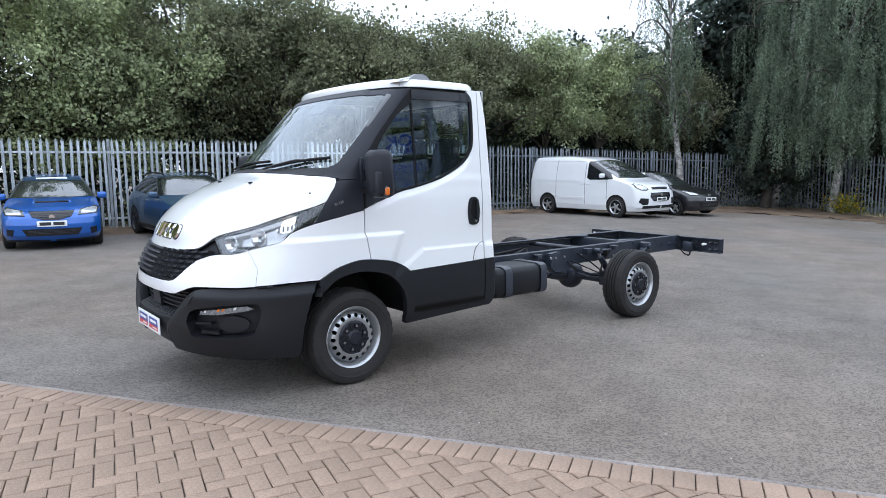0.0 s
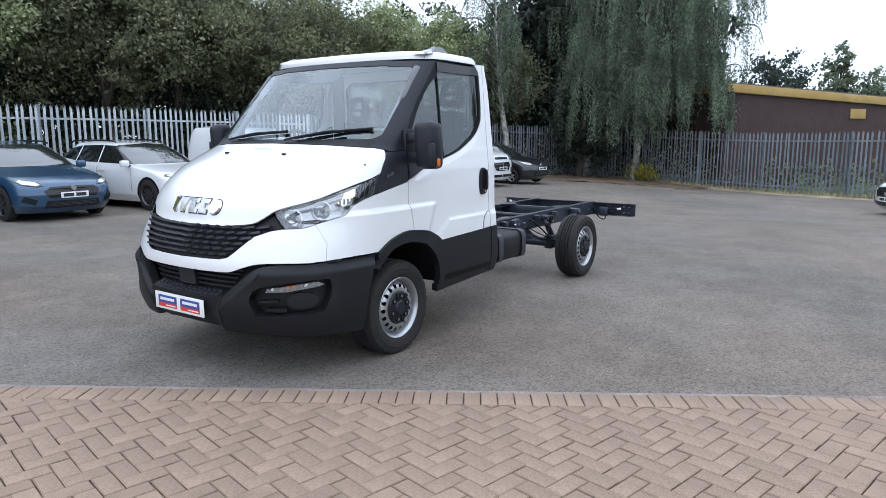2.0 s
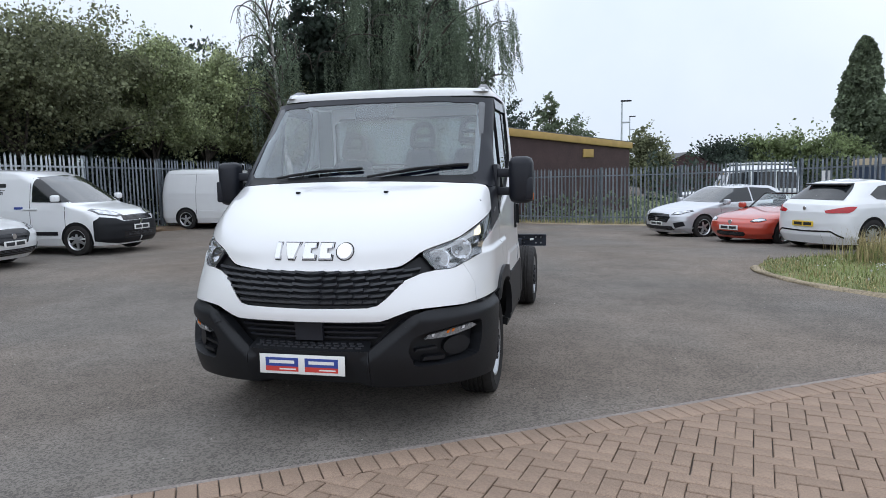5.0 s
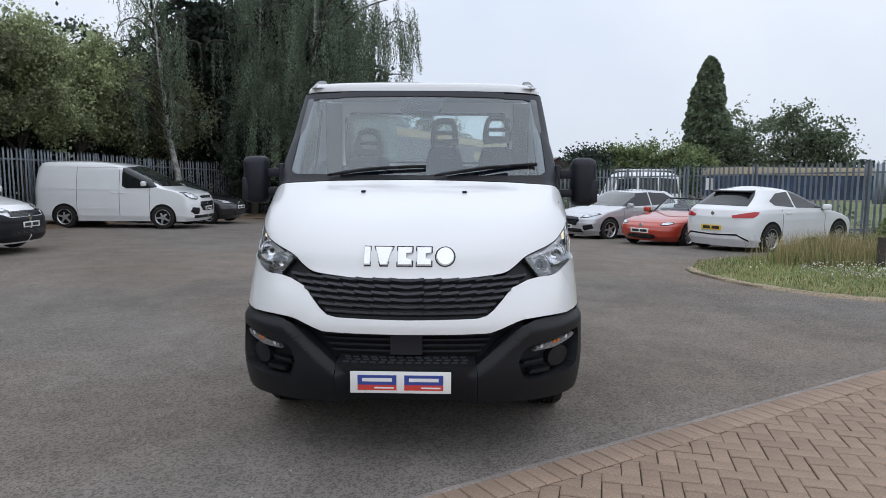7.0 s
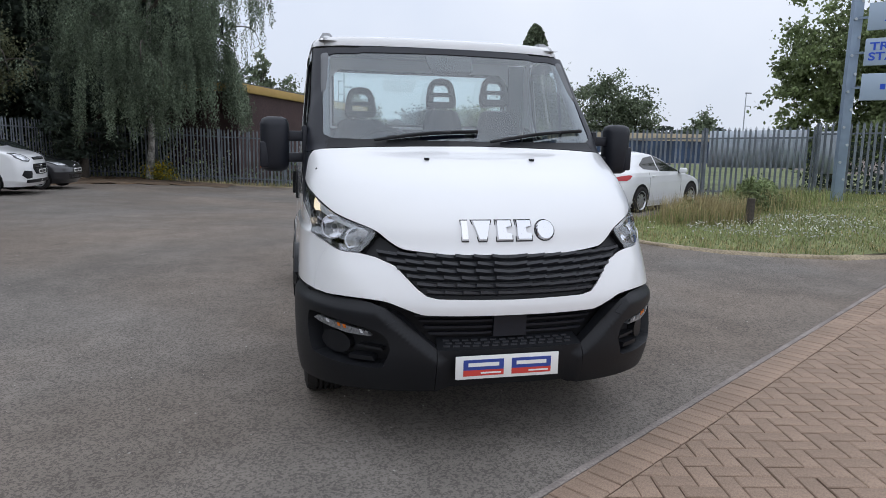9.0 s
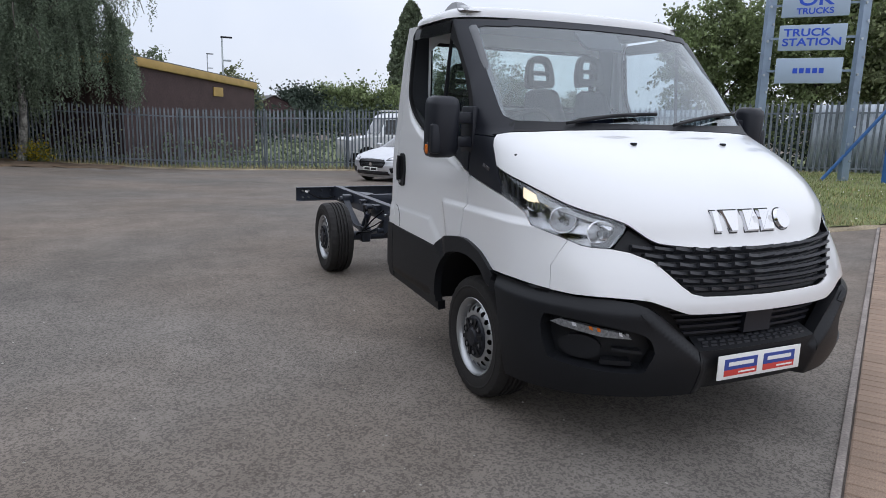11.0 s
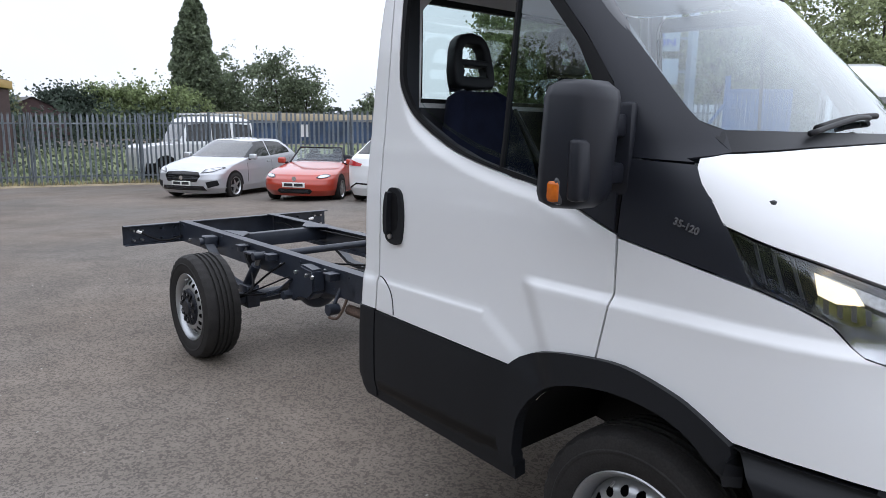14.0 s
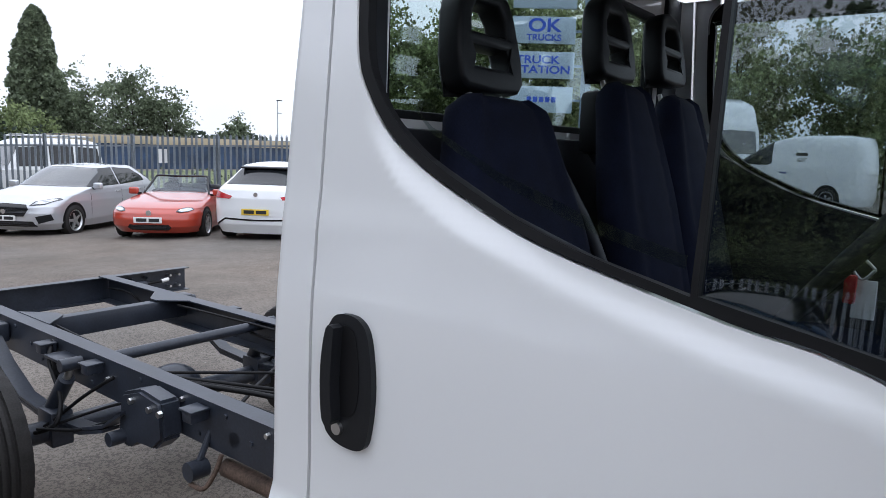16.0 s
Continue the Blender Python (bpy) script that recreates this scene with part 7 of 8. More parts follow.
D = Vector((-.85, -.53))
car("hatchback_car", "silver hatchback with black grille parked by the fence", facing(4.23, 15.85, D.x, D.y, -1.33, ground_z(5, 16.6)), hatch(4.42, .90, 1.44), P_SILVER, (-1.33, 1.40), .325, .82,
    hatch_glass(4.42, 1.44), [('f', 0, 1.0), ('f', .775, .995), ('f', .675, 1.27), ('f', .59, 1.37), ('f', 0, 1.40)], None,
    [[('f', .48, .66), ('f', .54, .74), ('f', .82, .80), ('f', .87, .77), ('f', .72, .69)]],
    [[('f', 0, .70), ('f', .42, .68), ('f', .48, .60), ('f', .40, .46), ('f', 0, .45)], [('f', 0, .36), ('f', .55, .36), ('f', .60, .26), ('f', 0, .26)]],
    (), .42, None, 5, ALLOY, [[('f', .60, .45), ('f', .82, .50), ('f', .84, .38), ('f', .64, .31)]],
    (door_mirrors(-.62, .96), seams(vline(-.75, .3, .97), vline(.42, .3, .99), vline(1.42, .5, 1.0))), handles=((.28, .86), (1.2, .88)))


# red open roadster
def roadster():
    a, W, H = 1.97, .84, .87
    return profile_hull([(.16, -a+.16), (.28, -a+.03), (.42, -a), (.54, -a+.04), (.64, -a+.18), (.71, -a+.45), (.77, -a+.90), (.82, -a+1.30), (H, -a+1.62)],
                        [(.16, a-.12), (.35, a), (.60, a), (.74, a-.07), (.81, a-.25), (.85, a-.55), (H, a-.9)],
                        [(.16, W-.07), (.30, W-.01), (.50, W), (.64, W-.01), (.74, W-.04), (.81, W-.09), (.85, W-.16), (H, W-.26)], nose=.62, tail=.5)


def roadster_top(c, hull, body):
    """Raked screen in a thin dark frame, open cockpit with two seats, folded hood behind."""
    def at(x, t):
        return Vector((x*(.66-.13*t), -.52+.42*t+.16*x*x*(1-.3*t), .84+.34*t))
    bm = bmesh.new()
    xs = np.linspace(-1, 1, 13)
    rows = [[bm.verts.new(at(x, t)) for x in xs] for t in (0, .5, 1)]
    for p, q in zip(rows, rows[1:]):
        for i in range(12):
            bm.faces.new((p[i], p[i+1], q[i+1], q[i]))
    part("windscreen", bm, GLASS, c, "clear raked windscreen", 60)
    tube("screen_frame", [at(-1, -.05), at(-1, .5), at(-1, .93), at(-.9, 1.0), at(-.45, 1.0), at(0, 1.0), at(.45, 1.0), at(.9, 1.0), at(1, .93), at(1, .5), at(1, -.05)], .022, BLACKG, c, "thin dark screen frame")
    box_part("cockpit", (-.56, .56, -.30, .62, .70, .905), SEATM, c, .06, "dark open cockpit")
    for x in (-.30, .30):
        st = box_part("seat", (x-.19, x+.19, .24, .44, .70, 1.02), SEATM, c, .06, "dark bucket seat")
        box_part("headrest", (x-.11, x+.11, .30, .42, 1.00, 1.14), SEATM, st, .045)
    bm = bmesh.new()
    add_box(bm, -.58, .58, .55, 1.06, .82, .985, .075)
    for v in bm.verts:
        v.co.z -= .12*max(0, v.co.y-.8)
    part("folded_hood", bm, BLACKP, c, "folded black hood", 60)


car("roadster_car", "small red open roadster with folded hood parked beside the silver hatchback", facing(5.53, 13.06, -.76, -.65, -1.12, ground_z(6, 13.6)), roadster(), P_RED, (-1.12, 1.145), .29, .765,
    [], None, None, [[('f', .47, .57), ('f', .50, .615), ('f', .60, .64), ('f', .70, .635), ('f', .74, .60), ('f', .66, .565), ('f', .54, .555)]],
    [[('f', 0, .33), ('f', .36, .33), ('f', .40, .28), ('f', .34, .23), ('f', 0, .23)]], (), .42, None, 7, ALLOY, None,
    (door_mirrors(-.42, .82, False), roadster_top, seams(vline(-.50, .3, .80), vline(.62, .3, .82))))


# white three-door coupe seen from behind
def coupe():
    a, W, H = 2.23, .92, 1.47
    return profile_hull([(.17, -a+.14), (.30, -a+.02), (.50, -a), (.64, -a+.03), (.74, -a+.13), (.84, -a+.40), (.92, -a+.80), (.985, -a+1.20), (1.08, -a+1.42), (1.22, -a+1.78), (1.34, -a+2.1), (1.42, -a+2.40), (H, -a+2.85)],
                        [(.17, a-.10), (.35, a-.01), (.60, a), (.82, a-.02), (.98, a-.08), (1.06, a-.18), (1.20, a-.42), (1.34, a-.62), (1.42, a-.72), (H, a-1.2)],
                        [(.17, W-.07), (.32, W-.01), (.55, W), (.75, W), (.90, W-.015), (1.0, W-.05), (1.12, W-.13), (1.25, W-.20), (1.38, W-.28), (1.43, W-.32), (H, W-.46)], tail=.62)


def spoiler(c, hull, body):
    bm = bmesh.new()
    add_box(bm, -.50, .50, 1.28, 1.66, 1.408, 1.448, .018)
    for v in bm.verts:
        v.co.z -= .10*max(0, abs(v.co.x)-.25)+.16*max(0, v.co.y-1.5)
    part("roof_spoiler", bm, BLACKG, c, "black roof spoiler")
    hull.panel("bumper_line", [('b', 0, .44), ('b', .60, .46), ('b', .80, .34), ('b', .80, .30), ('b', .60, .425), ('b', 0, .41)], BLACKG, c, middle=True, off=.006, depth=.006, step=.06)
    bm = bmesh.new()
    add_cyl(bm, (0, 2.17, .90), (0, 2.21, .90), .045, .04, 18)
    part("tail_badge", bm, CHROME, c, "round chrome badge")


G = Vector((.84, .54))
car("coupe_car", "white three-door coupe seen from behind by the grass", facing(7.91, 12.02, G.x, G.y, 0, ground_z(7.9, 12)), coupe(), P_WHITE, (-1.33, 1.36), .34, .84,
    [[('s', -.80, .985), ('s', -.30, 1.27), ('s', .0, 1.37), ('s', .42, 1.385), ('s', .40, 1.02)], [('s', .47, 1.03), ('s', .50, 1.38), ('s', .95, 1.34), ('s', 1.28, 1.18), ('s', 1.15, 1.08)]],
    [('f', 0, 1.0), ('f', .775, .995), ('f', .675, 1.27), ('f', .59, 1.385), ('f', 0, 1.425)], [('b', 0, 1.08), ('b', .66, 1.07), ('b', .56, 1.30), ('b', .50, 1.39), ('b', 0, 1.40)],
    [], [], [[('b', .46, .86), ('b', .84, .95), ('s', 1.78, .94), ('s', 1.88, .86), ('b', .84, .82), ('b', .50, .81)]], None, .58, 10, ALLOY, None,
    (door_mirrors(-.62, .97), spoiler, seams(vline(-.72, .35, .98), vline(.95, .4, 1.0))), handles=((.75, .90),))


# racked white vehicle, built with an off-road body, and lorry beyond the fence
def offroader():
    W, H = .88, 2.05
    return profile_hull([(.35, -2.1), (.6, -2.15), (1.0, -2.12), (1.15, -1.9), (1.2, -.9), (1.30, -.78), (1.7, -.55), (1.95, -.4), (H, -.1)],
                        [(.35, 2.2), (1.0, 2.25), (1.2, 2.25), (1.6, 2.2), (1.95, 2.1), (H, 1.8)],
                        [(.35, W-.05), (.6, W), (1.2, W), (1.3, W-.03), (1.7, W-.10), (1.95, W-.16), (H, W-.35)], nose=.25, tail=.2, n=3.5)


def rack(c, hull, body):
    for x in (-.6, .6):
        tube("roof_rail", [(x, -.2, 2.12), (x, .8, 2.14), (x, 1.9, 2.12)], .025, STEEL, c)
    for y in (-.1, .5, 1.1, 1.7):
        tube("roof_rail", [(-.6, y, 2.14), (0, y, 2.15), (.6, y, 2.14)], .02, STEEL, c)


car("offroad_vehicle", "old white vehicle with roof rack behind the fence", pose(7.3, 24.5, ground_z(7, 24.5), 0, 0, -88) @ Matrix.Diagonal((1.05, 1, 1.13, 1)), offroader(), P_WHITE, (-1.3, 1.3), .40, .78,
    [[('s', -.55, 1.28), ('s', -.42, 1.80), ('s', .35, 1.85), ('s', .35, 1.28)], [('s', .45, 1.28), ('s', .45, 1.85), ('s', 1.2, 1.85), ('s', 1.2, 1.28)], [('s', 1.3, 1.28), ('s', 1.3, 1.85), ('s', 2.0, 1.80), ('s', 2.05, 1.28)]],
    [('f', 0, 1.30), ('f', .72, 1.30), ('f', .66, 1.82), ('f', 0, 1.86)], [('b', 0, 1.3), ('b', .6, 1.3), ('b', .55, 1.8), ('b', 0, 1.82)], [], [], (), None, None, 5, ALLOY, [[('s', -2.0, .36), ('s', 2.1, .36), ('s', 2.1, .62), ('s', -2.0, .62)]], (rack,), group="vehicles beyond the fence")


def lorry():
    W = 1.22
    return profile_hull([(.40, -3.0), (1.0, -3.05), (1.6, -3.0), (1.75, -2.95), (2.6, -2.75), (2.9, -2.6), (3.5, -2.1), (3.75, -1.5)],
                        [(.40, -.8), (2.6, -.75), (3.5, -.7), (3.75, -.9)],
                        [(.40, W-.05), (1.0, W), (1.7, W), (2.6, W-.05), (2.9, W-.10), (3.5, W-.18), (3.75, W-.5)], nose=.3, tail=.1, n=3.5)


car("lorry_cab", "white lorry tractor unit parked beyond the gate", pose(28.8, 9.6, 0, 0, 0, -60) @ Matrix.Diagonal((1, 1, 1.1, 1)), lorry(), P_WHITE, (-1.9,), .5, 1.08,
    [[('s', -2.55, 1.75), ('s', -2.4, 2.45), ('s', -1.6, 2.5), ('s', -1.6, 1.7)]], [('f', 0, 1.75), ('f', 1.05, 1.75), ('f', 1.0, 2.55), ('f', 0, 2.6)], None,
    [], [[('f', 0, 1.5), ('f', .9, 1.5), ('f', .8, .9), ('f', 0, .9)]], (), None, None, 6, ALLOY, [[('s', -2.8, .42), ('s', -1.0, .42), ('s', -1.0, .9), ('s', -2.8, .9)]], (), group="vehicles beyond the fence")
car("panel_van", "tall white van with dark lettering parked beyond the gate", pose(24.9, 5.6, 0, 0, 0, 172) @ Matrix.Diagonal((1, 1.05, 1.3, 1)), panel_van(), P_WHITE, (-1.49, 1.44), .34, .90,
    [[('s', -1.34, 1.23), ('s', -.88, 1.62), ('s', -.55, 1.76), ('s', -.30, 1.79), ('s', -.30, 1.26), ('s', -.42, 1.19), ('s', -1.1, 1.20)]],
    [('f', 0, 1.24), ('f', .80, 1.25), ('f', .78, 1.52), ('f', .70, 1.80), ('f', 0, 1.84)], None, [], [], (), None, None, 5, ALLOY, None, (side_badge,), group="vehicles beyond the fence")

# ---- trees and hedges ----
def broad_tree(name, label, x, y, h, r, leaves, size, material, seed, base=0.12, trunk=.16, bark=None, category="tree", squash=1.0, clumps=60, group="trees", spray=1.0):
    """Trunk, limbs that fork, and a crown of leaf clumps with an uneven outline."""
    rng = np.random.default_rng(seed)
    z = ground_z(x, y)
    t = thing(name, label, category, None, group)
    fork = Vector((x+rng.uniform(-.2, .2), y+rng.uniform(-.2, .2), z+h*.35))
    tube("trunk", [(x, y, z-.1), (x+rng.uniform(-.1, .1), y+rng.uniform(-.1, .1), z+h*.18), fork, (fork.x+rng.uniform(-.4, .4), fork.y+rng.uniform(-.4, .4), z+h*.8)], trunk, bark or BARKM, t, seg=7, taper=trunk*.25)
    cs = []
    while len(cs) < clumps:
        p = rng.normal(size=3)
        p /= np.linalg.norm(p)
        k = rng.uniform(.35, 1.0)**.6
        lump = 1+.22*math.sin(3*p[0]*2+seed)+.18*math.sin(5*p[1]+2*seed)
        q = np.array((x+p[0]*r*k*lump, y+p[1]*r*k*lump*squash, z+h*(base+(1-base)/2)+p[2]*k*lump*h*(1-base)/2))
        if q[2] > z+.2:
            cs.append(q)
    for i in range(7):
        q = cs[i*5 % len(cs)]
        tube("limb", [tuple(fork), tuple((np.array(fork)+q)/2+(0, 0, .2)), tuple(q)], trunk*.38, bark or BARKM, t, seg=5, taper=.02)
    # every clump is a loose flat spray of leaves, so that dark gaps show between the sprays
    per = leaves//clumps
    pts = []
    for q in cs:
        wide = rng.uniform(.07, .16)*r*spray
        d = rng.normal(size=(per, 3))*(wide, wide, wide*.45)
        tilt = rng.normal(0, .45, 2)
        d[:, 2] += d[:, 0]*tilt[0]+d[:, 1]*tilt[1]
        pts.append(q+d)
    leaf_quads("crown", np.concatenate(pts), size, material, t, seed=seed)
    return t


HEDGE = [(-16.9, -11, 8.6, 2.9, LEAF), (-17.4, -7.2, 9.2, 3.0, LEAFY), (-16.8, -3.6, 7.4, 2.6, LEAFY), (-17.6, -.6, 8.8, 2.9, LEAF), (-16.4, 2.2, 6.6, 2.4, LEAF), (-17.2, 4.9, 8.2, 2.8, LEAFM), (-16.0, 7.6, 7.0, 2.4, LEAFM),
         (-16.6, 10.2, 6.9, 2.7, LEAFM), (-15.6, 13.0, 6.5, 2.5, LEAFM), (-15.8, 15.8, 7.2, 2.6, LEAFM), (-14.6, 18.6, 6.6, 2.3, LEAF), (-14.4, 21.6, 7.0, 2.4, LEAF), (-13.0, 24.6, 6.0, 2.2, LEAFM)]
for i, (x, y, h, r, mt) in enumerate(HEDGE):
    broad_tree("hedge_tree", "dense leafy green hedgerow tree behind the fence", x, y, h, r, 30000, .088, mt, 20+i, base=.20 if y < 6 else .42, clumps=130, spray=1.1, group="hedgerow trees")
# the last three trees carry the shade behind the hedge in near-black leaves
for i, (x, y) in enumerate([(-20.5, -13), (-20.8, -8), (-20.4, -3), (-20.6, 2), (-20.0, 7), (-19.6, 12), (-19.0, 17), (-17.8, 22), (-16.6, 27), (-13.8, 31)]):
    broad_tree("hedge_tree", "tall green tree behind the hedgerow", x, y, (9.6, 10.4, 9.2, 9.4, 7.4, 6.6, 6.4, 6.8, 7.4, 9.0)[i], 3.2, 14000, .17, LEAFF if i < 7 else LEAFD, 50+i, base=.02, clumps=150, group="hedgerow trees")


def ivy(name, label, pts, n, seed, top, mt=None, size=.075, gaps=.5):
    """Leaves that grow through and over the fence foot."""
    rng = np.random.default_rng(seed)
    out = []
    for (x0, y0), (x1, y1) in zip(pts, pts[1:]):
        k = int(n*math.hypot(x1-x0, y1-y0))
        t = rng.uniform(0, 1, k)
        lump = 1-gaps+gaps*np.sin(t*9+seed)*np.sin(t*23)
        z = rng.uniform(0, 1, k)**1.3*(top*lump+.15)
        out.append(np.stack([x0+(x1-x0)*t+rng.normal(0, .18, k), y0+(y1-y0)*t+rng.normal(0, .18, k), z+np.array([ground_z(x0+(x1-x0)*q, y0+(y1-y0)*q) for q in t])], 1))
    o = leaf_quads(name, np.concatenate(out), size, mt or LEAF, seed=seed)
    return tagged(o, label, "undergrowth", kind="stuff")


ivy("undergrowth", "brambles and ivy growing through the fence", [(-15.5, -9), (-14.1, 6)], 130, 3, 1.9)
# added backing strip: the deep shade below the canopy is in its leaf colour
ivy("undergrowth", "added shrub strip, leaves near black for the shade under the hedgerow", [(-18.4, -15), (-17.6, 0), (-16.6, 10), (-15.2, 21), (-12.0, 29.5), (-6.0, 30.5), (-3.2, 29.2)], 700, 11, 4.4, LEAFD, .17, .15)
ivy("undergrowth", "sparse brambles at the foot of the fence", [(-14.1, 6), (-13.5, 13), (-12.1, 22)], 50, 5, 1.0)
ivy("undergrowth", "weeds along the back of the fence", [(-6.2, 27.9), (-1.0, 26.0), (5.2, 23.4), (10.2, 18.3), (14.8, 13.8)], 150, 4, .8, LEAFF)
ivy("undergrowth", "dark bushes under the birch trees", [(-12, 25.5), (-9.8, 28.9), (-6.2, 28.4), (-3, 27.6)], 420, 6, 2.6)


def weeping_birch(label, x, y, h, lean, strands, reach, seed, low=.9):
    """White-barked trunk, rising limbs, and hanging strands of small leaves."""
    rng = np.random.default_rng(seed)
    z = ground_z(x, y)
    t = thing("birch_tree", label, "tree", None, "birch trees")
    top = Vector((x+lean[0], y+lean[1], z+h))
    line = [Vector((x, y, z-.1)), Vector((x+lean[0]*.12+.12, y+lean[1]*.1, z+h*.14)), Vector((x+lean[0]*.35, y+lean[1]*.35, z+h*.35)), Vector((x+lean[0]*.7, y+lean[1]*.7, z+h*.7)), top]
    tube("trunk", line, .17, BIRCHM, t, "white and grey birch bark", 9, .03)
    pts = []
    for i in range(26):
        k = rng.uniform(.28, .97)
        a = rng.uniform(0, 2*math.pi)
        s = Vector((x+lean[0]*k, y+lean[1]*k, z+h*k))
        ln = reach*(1.15-.55*k)*rng.uniform(.6, 1.15)
        e = s+Vector((math.cos(a)*ln, math.sin(a)*ln, rng.uniform(.2, 1.4)))
        mid = (s+e)/2+Vector((0, 0, .5))
        tube("limb", [s, mid, e, e+Vector((math.cos(a)*.3, math.sin(a)*.3, -.7))], .045, BARKM, t, seg=5, taper=.01)
        for j in range(strands//26):
            if j % 6 == 0:
                q0 = rng.uniform(.25, 1.08)
            q = q0+rng.normal(0, .03)
            p = s.lerp(mid, q*2) if q < .5 else mid.lerp(e, q*2-1)
            p = p+Vector(rng.normal(0, .17, 3))
            drop = min(rng.uniform(.5, 3.4)*(.5+.7*q), max(p.z-z-low*rng.uniform(.8, 2.2), .4))
            m = int(drop/.045)+3
            zz = np.linspace(0, -drop, m)
            sway = rng.normal(0, .10, 2)
            pts.append(np.stack([p.x+sway[0]*(zz/drop)**2+rng.normal(0, .035, m), p.y+sway[1]*(zz/drop)**2+rng.normal(0, .035, m), p.z+zz], 1))
    leaf_quads("crown", np.concatenate(pts), .055, LEAFB, t, "small hanging birch leaves", seed=seed, droop=.8, long=1.7)
    return t


def curtain(tree, label, cx, cy, r, top, low, n, seed, squash=1.0):
    """A dome of hanging leafy strands, densest at its outside."""
    rng = np.random.default_rng(seed)
    z0 = ground_z(cx, cy)
    pts = []
    for i in range(n):
        # strands hang in bundles
        if i % 9 == 0:
            a0, q0 = rng.uniform(0, 2*math.pi), rng.uniform(.05, 1)**.45
        a, q = a0+rng.normal(0, .05), min(max(q0+rng.normal(0, .025), .02), 1)
        lump = 1+.10*math.sin(3*a+seed)+.07*math.sin(7*a)
        x, y = cx+math.cos(a)*r*q*lump, cy+math.sin(a)*r*q*lump*squash
        zt = z0+low+.5+(top-low)*(1-q**2)**.6*rng.uniform(.75, 1.05)+rng.uniform(0, .9)
        drop = min(rng.uniform(.8, 3.2), max(zt-z0-low*rng.uniform(.85, 1.35), .25))
        m = int(drop/.042)+4
        t = np.linspace(0, 1, m)
        out = rng.uniform(.05, .35)
        pts.append(np.stack([x+math.cos(a)*out*np.sqrt(t)+rng.normal(0, .045, m), y+math.sin(a)*out*np.sqrt(t)+rng.normal(0, .045, m), zt-drop*t], 1))
    leaf_quads("hanging_foliage", np.concatenate(pts), .052, LEAFB, tree, label, seed=seed, droop=.9, long=1.7)


weeping_birch("slender birch with airy hanging leaves beside the panel van", -10.9, 22.6, 9.5, (-1.2, .6), 300, 2.3, 7, 2.6)
big = weeping_birch("large weeping birch hanging over the corner of the fence", -6.5, 26.3, 13.5, (.5, .6), 800, 4.1, 8)
curtain(big, "low curtain of hanging birch leaves", -4.95, 26.0, 2.75, 6.2, 2.15, 1000, 17)
curtain(big, "low curtain of hanging birch leaves", -7.6, 25.5, 2.2, 7.0, 1.5, 700, 18)
curtain(big, "long hanging tips of a high limb", -2.7, 24.6, 1.75, 8.6, 6.1, 150, 19)
curtain(big, "long hanging tips of a high limb", -4.6, 24.8, 2.4, 9.2, 5.6, 230, 20)
for e in ((-2.2, 24.6, 8.9), (-4.4, 24.6, 9.4), (-5.0, 25.9, 6.0)):
    tube("limb", [(-6.3, 26.5, e[2]-2.6), ((-6.3+e[0])/2, (26.5+e[1])/2, e[2]-.5), e], .07, BARKM, big, seg=6, taper=.015)
weeping_birch("weeping birch in the corner of the yard", -4.4, 28.6, 9.0, (.6, .4), 300, 2.4, 9)
for x, y, h, r in ((-11.2, 30.2, 15.5, 1.9), (-9.0, 31.0, 13.5, 2.0), (-7.0, 31.2, 12.0, 1.8)):
    broad_tree("conifer_tree", "dense dark conifer behind the birches", x, y, h, r, 16000, .13, LEAFD, int(200+x), base=.02, trunk=.2, clumps=260, group="dark conifers")
weeping_birch("weeping birch in the corner of the yard", -9.4, 27.6, 13.0, (.6, .3), 800, 3.2, 10)
for i, (x, y, h, r) in enumerate(((-8.0, 30.5, 13, 2.6), (-10.6, 29.6, 12, 2.6), (-6.4, 31.5, 12, 2.2), (-12.6, 28.5, 10.5, 2.4))):
    broad_tree("conifer_tree", "tall dark conifer behind the birches", x, y, h, r, 13000, .22, LEAFD, 80+i, base=.02, trunk=.2, clumps=130, group="dark conifers")
broad_tree("conifer_tree", "low dark conifer against the fence", -8.8, 25.6, 4.4, 1.5, 9000, .11, LEAFD, 91, base=.03, trunk=.22, clumps=90, group="dark conifers")
# yellow flowering bush at the fence corner
b = thing("flowering_bush", "small bush with bright yellow flowers at the fence corner", "bush")
rng = np.random.default_rng(12)
c = rng.normal(size=(900, 3))*(.30, .30, .20)+(-6.1, 26.5, ground_z(-6, 26.5)+.34)
leaf_quads("foliage", c, .07, LEAFG, b, seed=13)
leaf_quads("blossom", rng.normal(size=(700, 3))*(.30, .30, .19)+(-6.1, 26.45, ground_z(-6, 26.5)+.40), .06, FLOWER, b, seed=14)
for a in range(5):
    tube("stem", [(-6.1, 26.5, ground_z(-6, 26.5)), (-6.1+.2*math.cos(a*1.3), 26.5+.2*math.sin(a*1.3), ground_z(-6, 26.5)+.42)], .012, BARKM, b, seg=5)

# trees beyond the sign and the distance
for i, (x, y, h, r, mt) in enumerate(((24.6, 23.6, 9.2, 2.9, LEAFG), (26.5, 19.2, 10.5, 3.6, LEAFG), (28.0, 14.5, 9.8, 3.4, LEAF), (33.0, 17.0, 9.5, 3.4, LEAFG), (36.5, 11.0, 9.5, 3.6, LEAF), (39.0, 5.5, 8.8, 3.4, LEAFG), (44, 0, 9, 3.6, LEAF))):
    broad_tree("broadleaf_tree", "leafy green tree beyond the sign and fence", x, y, h, r, 27000, .15, mt, 110+i, base=.10, clumps=210, group="far trees")


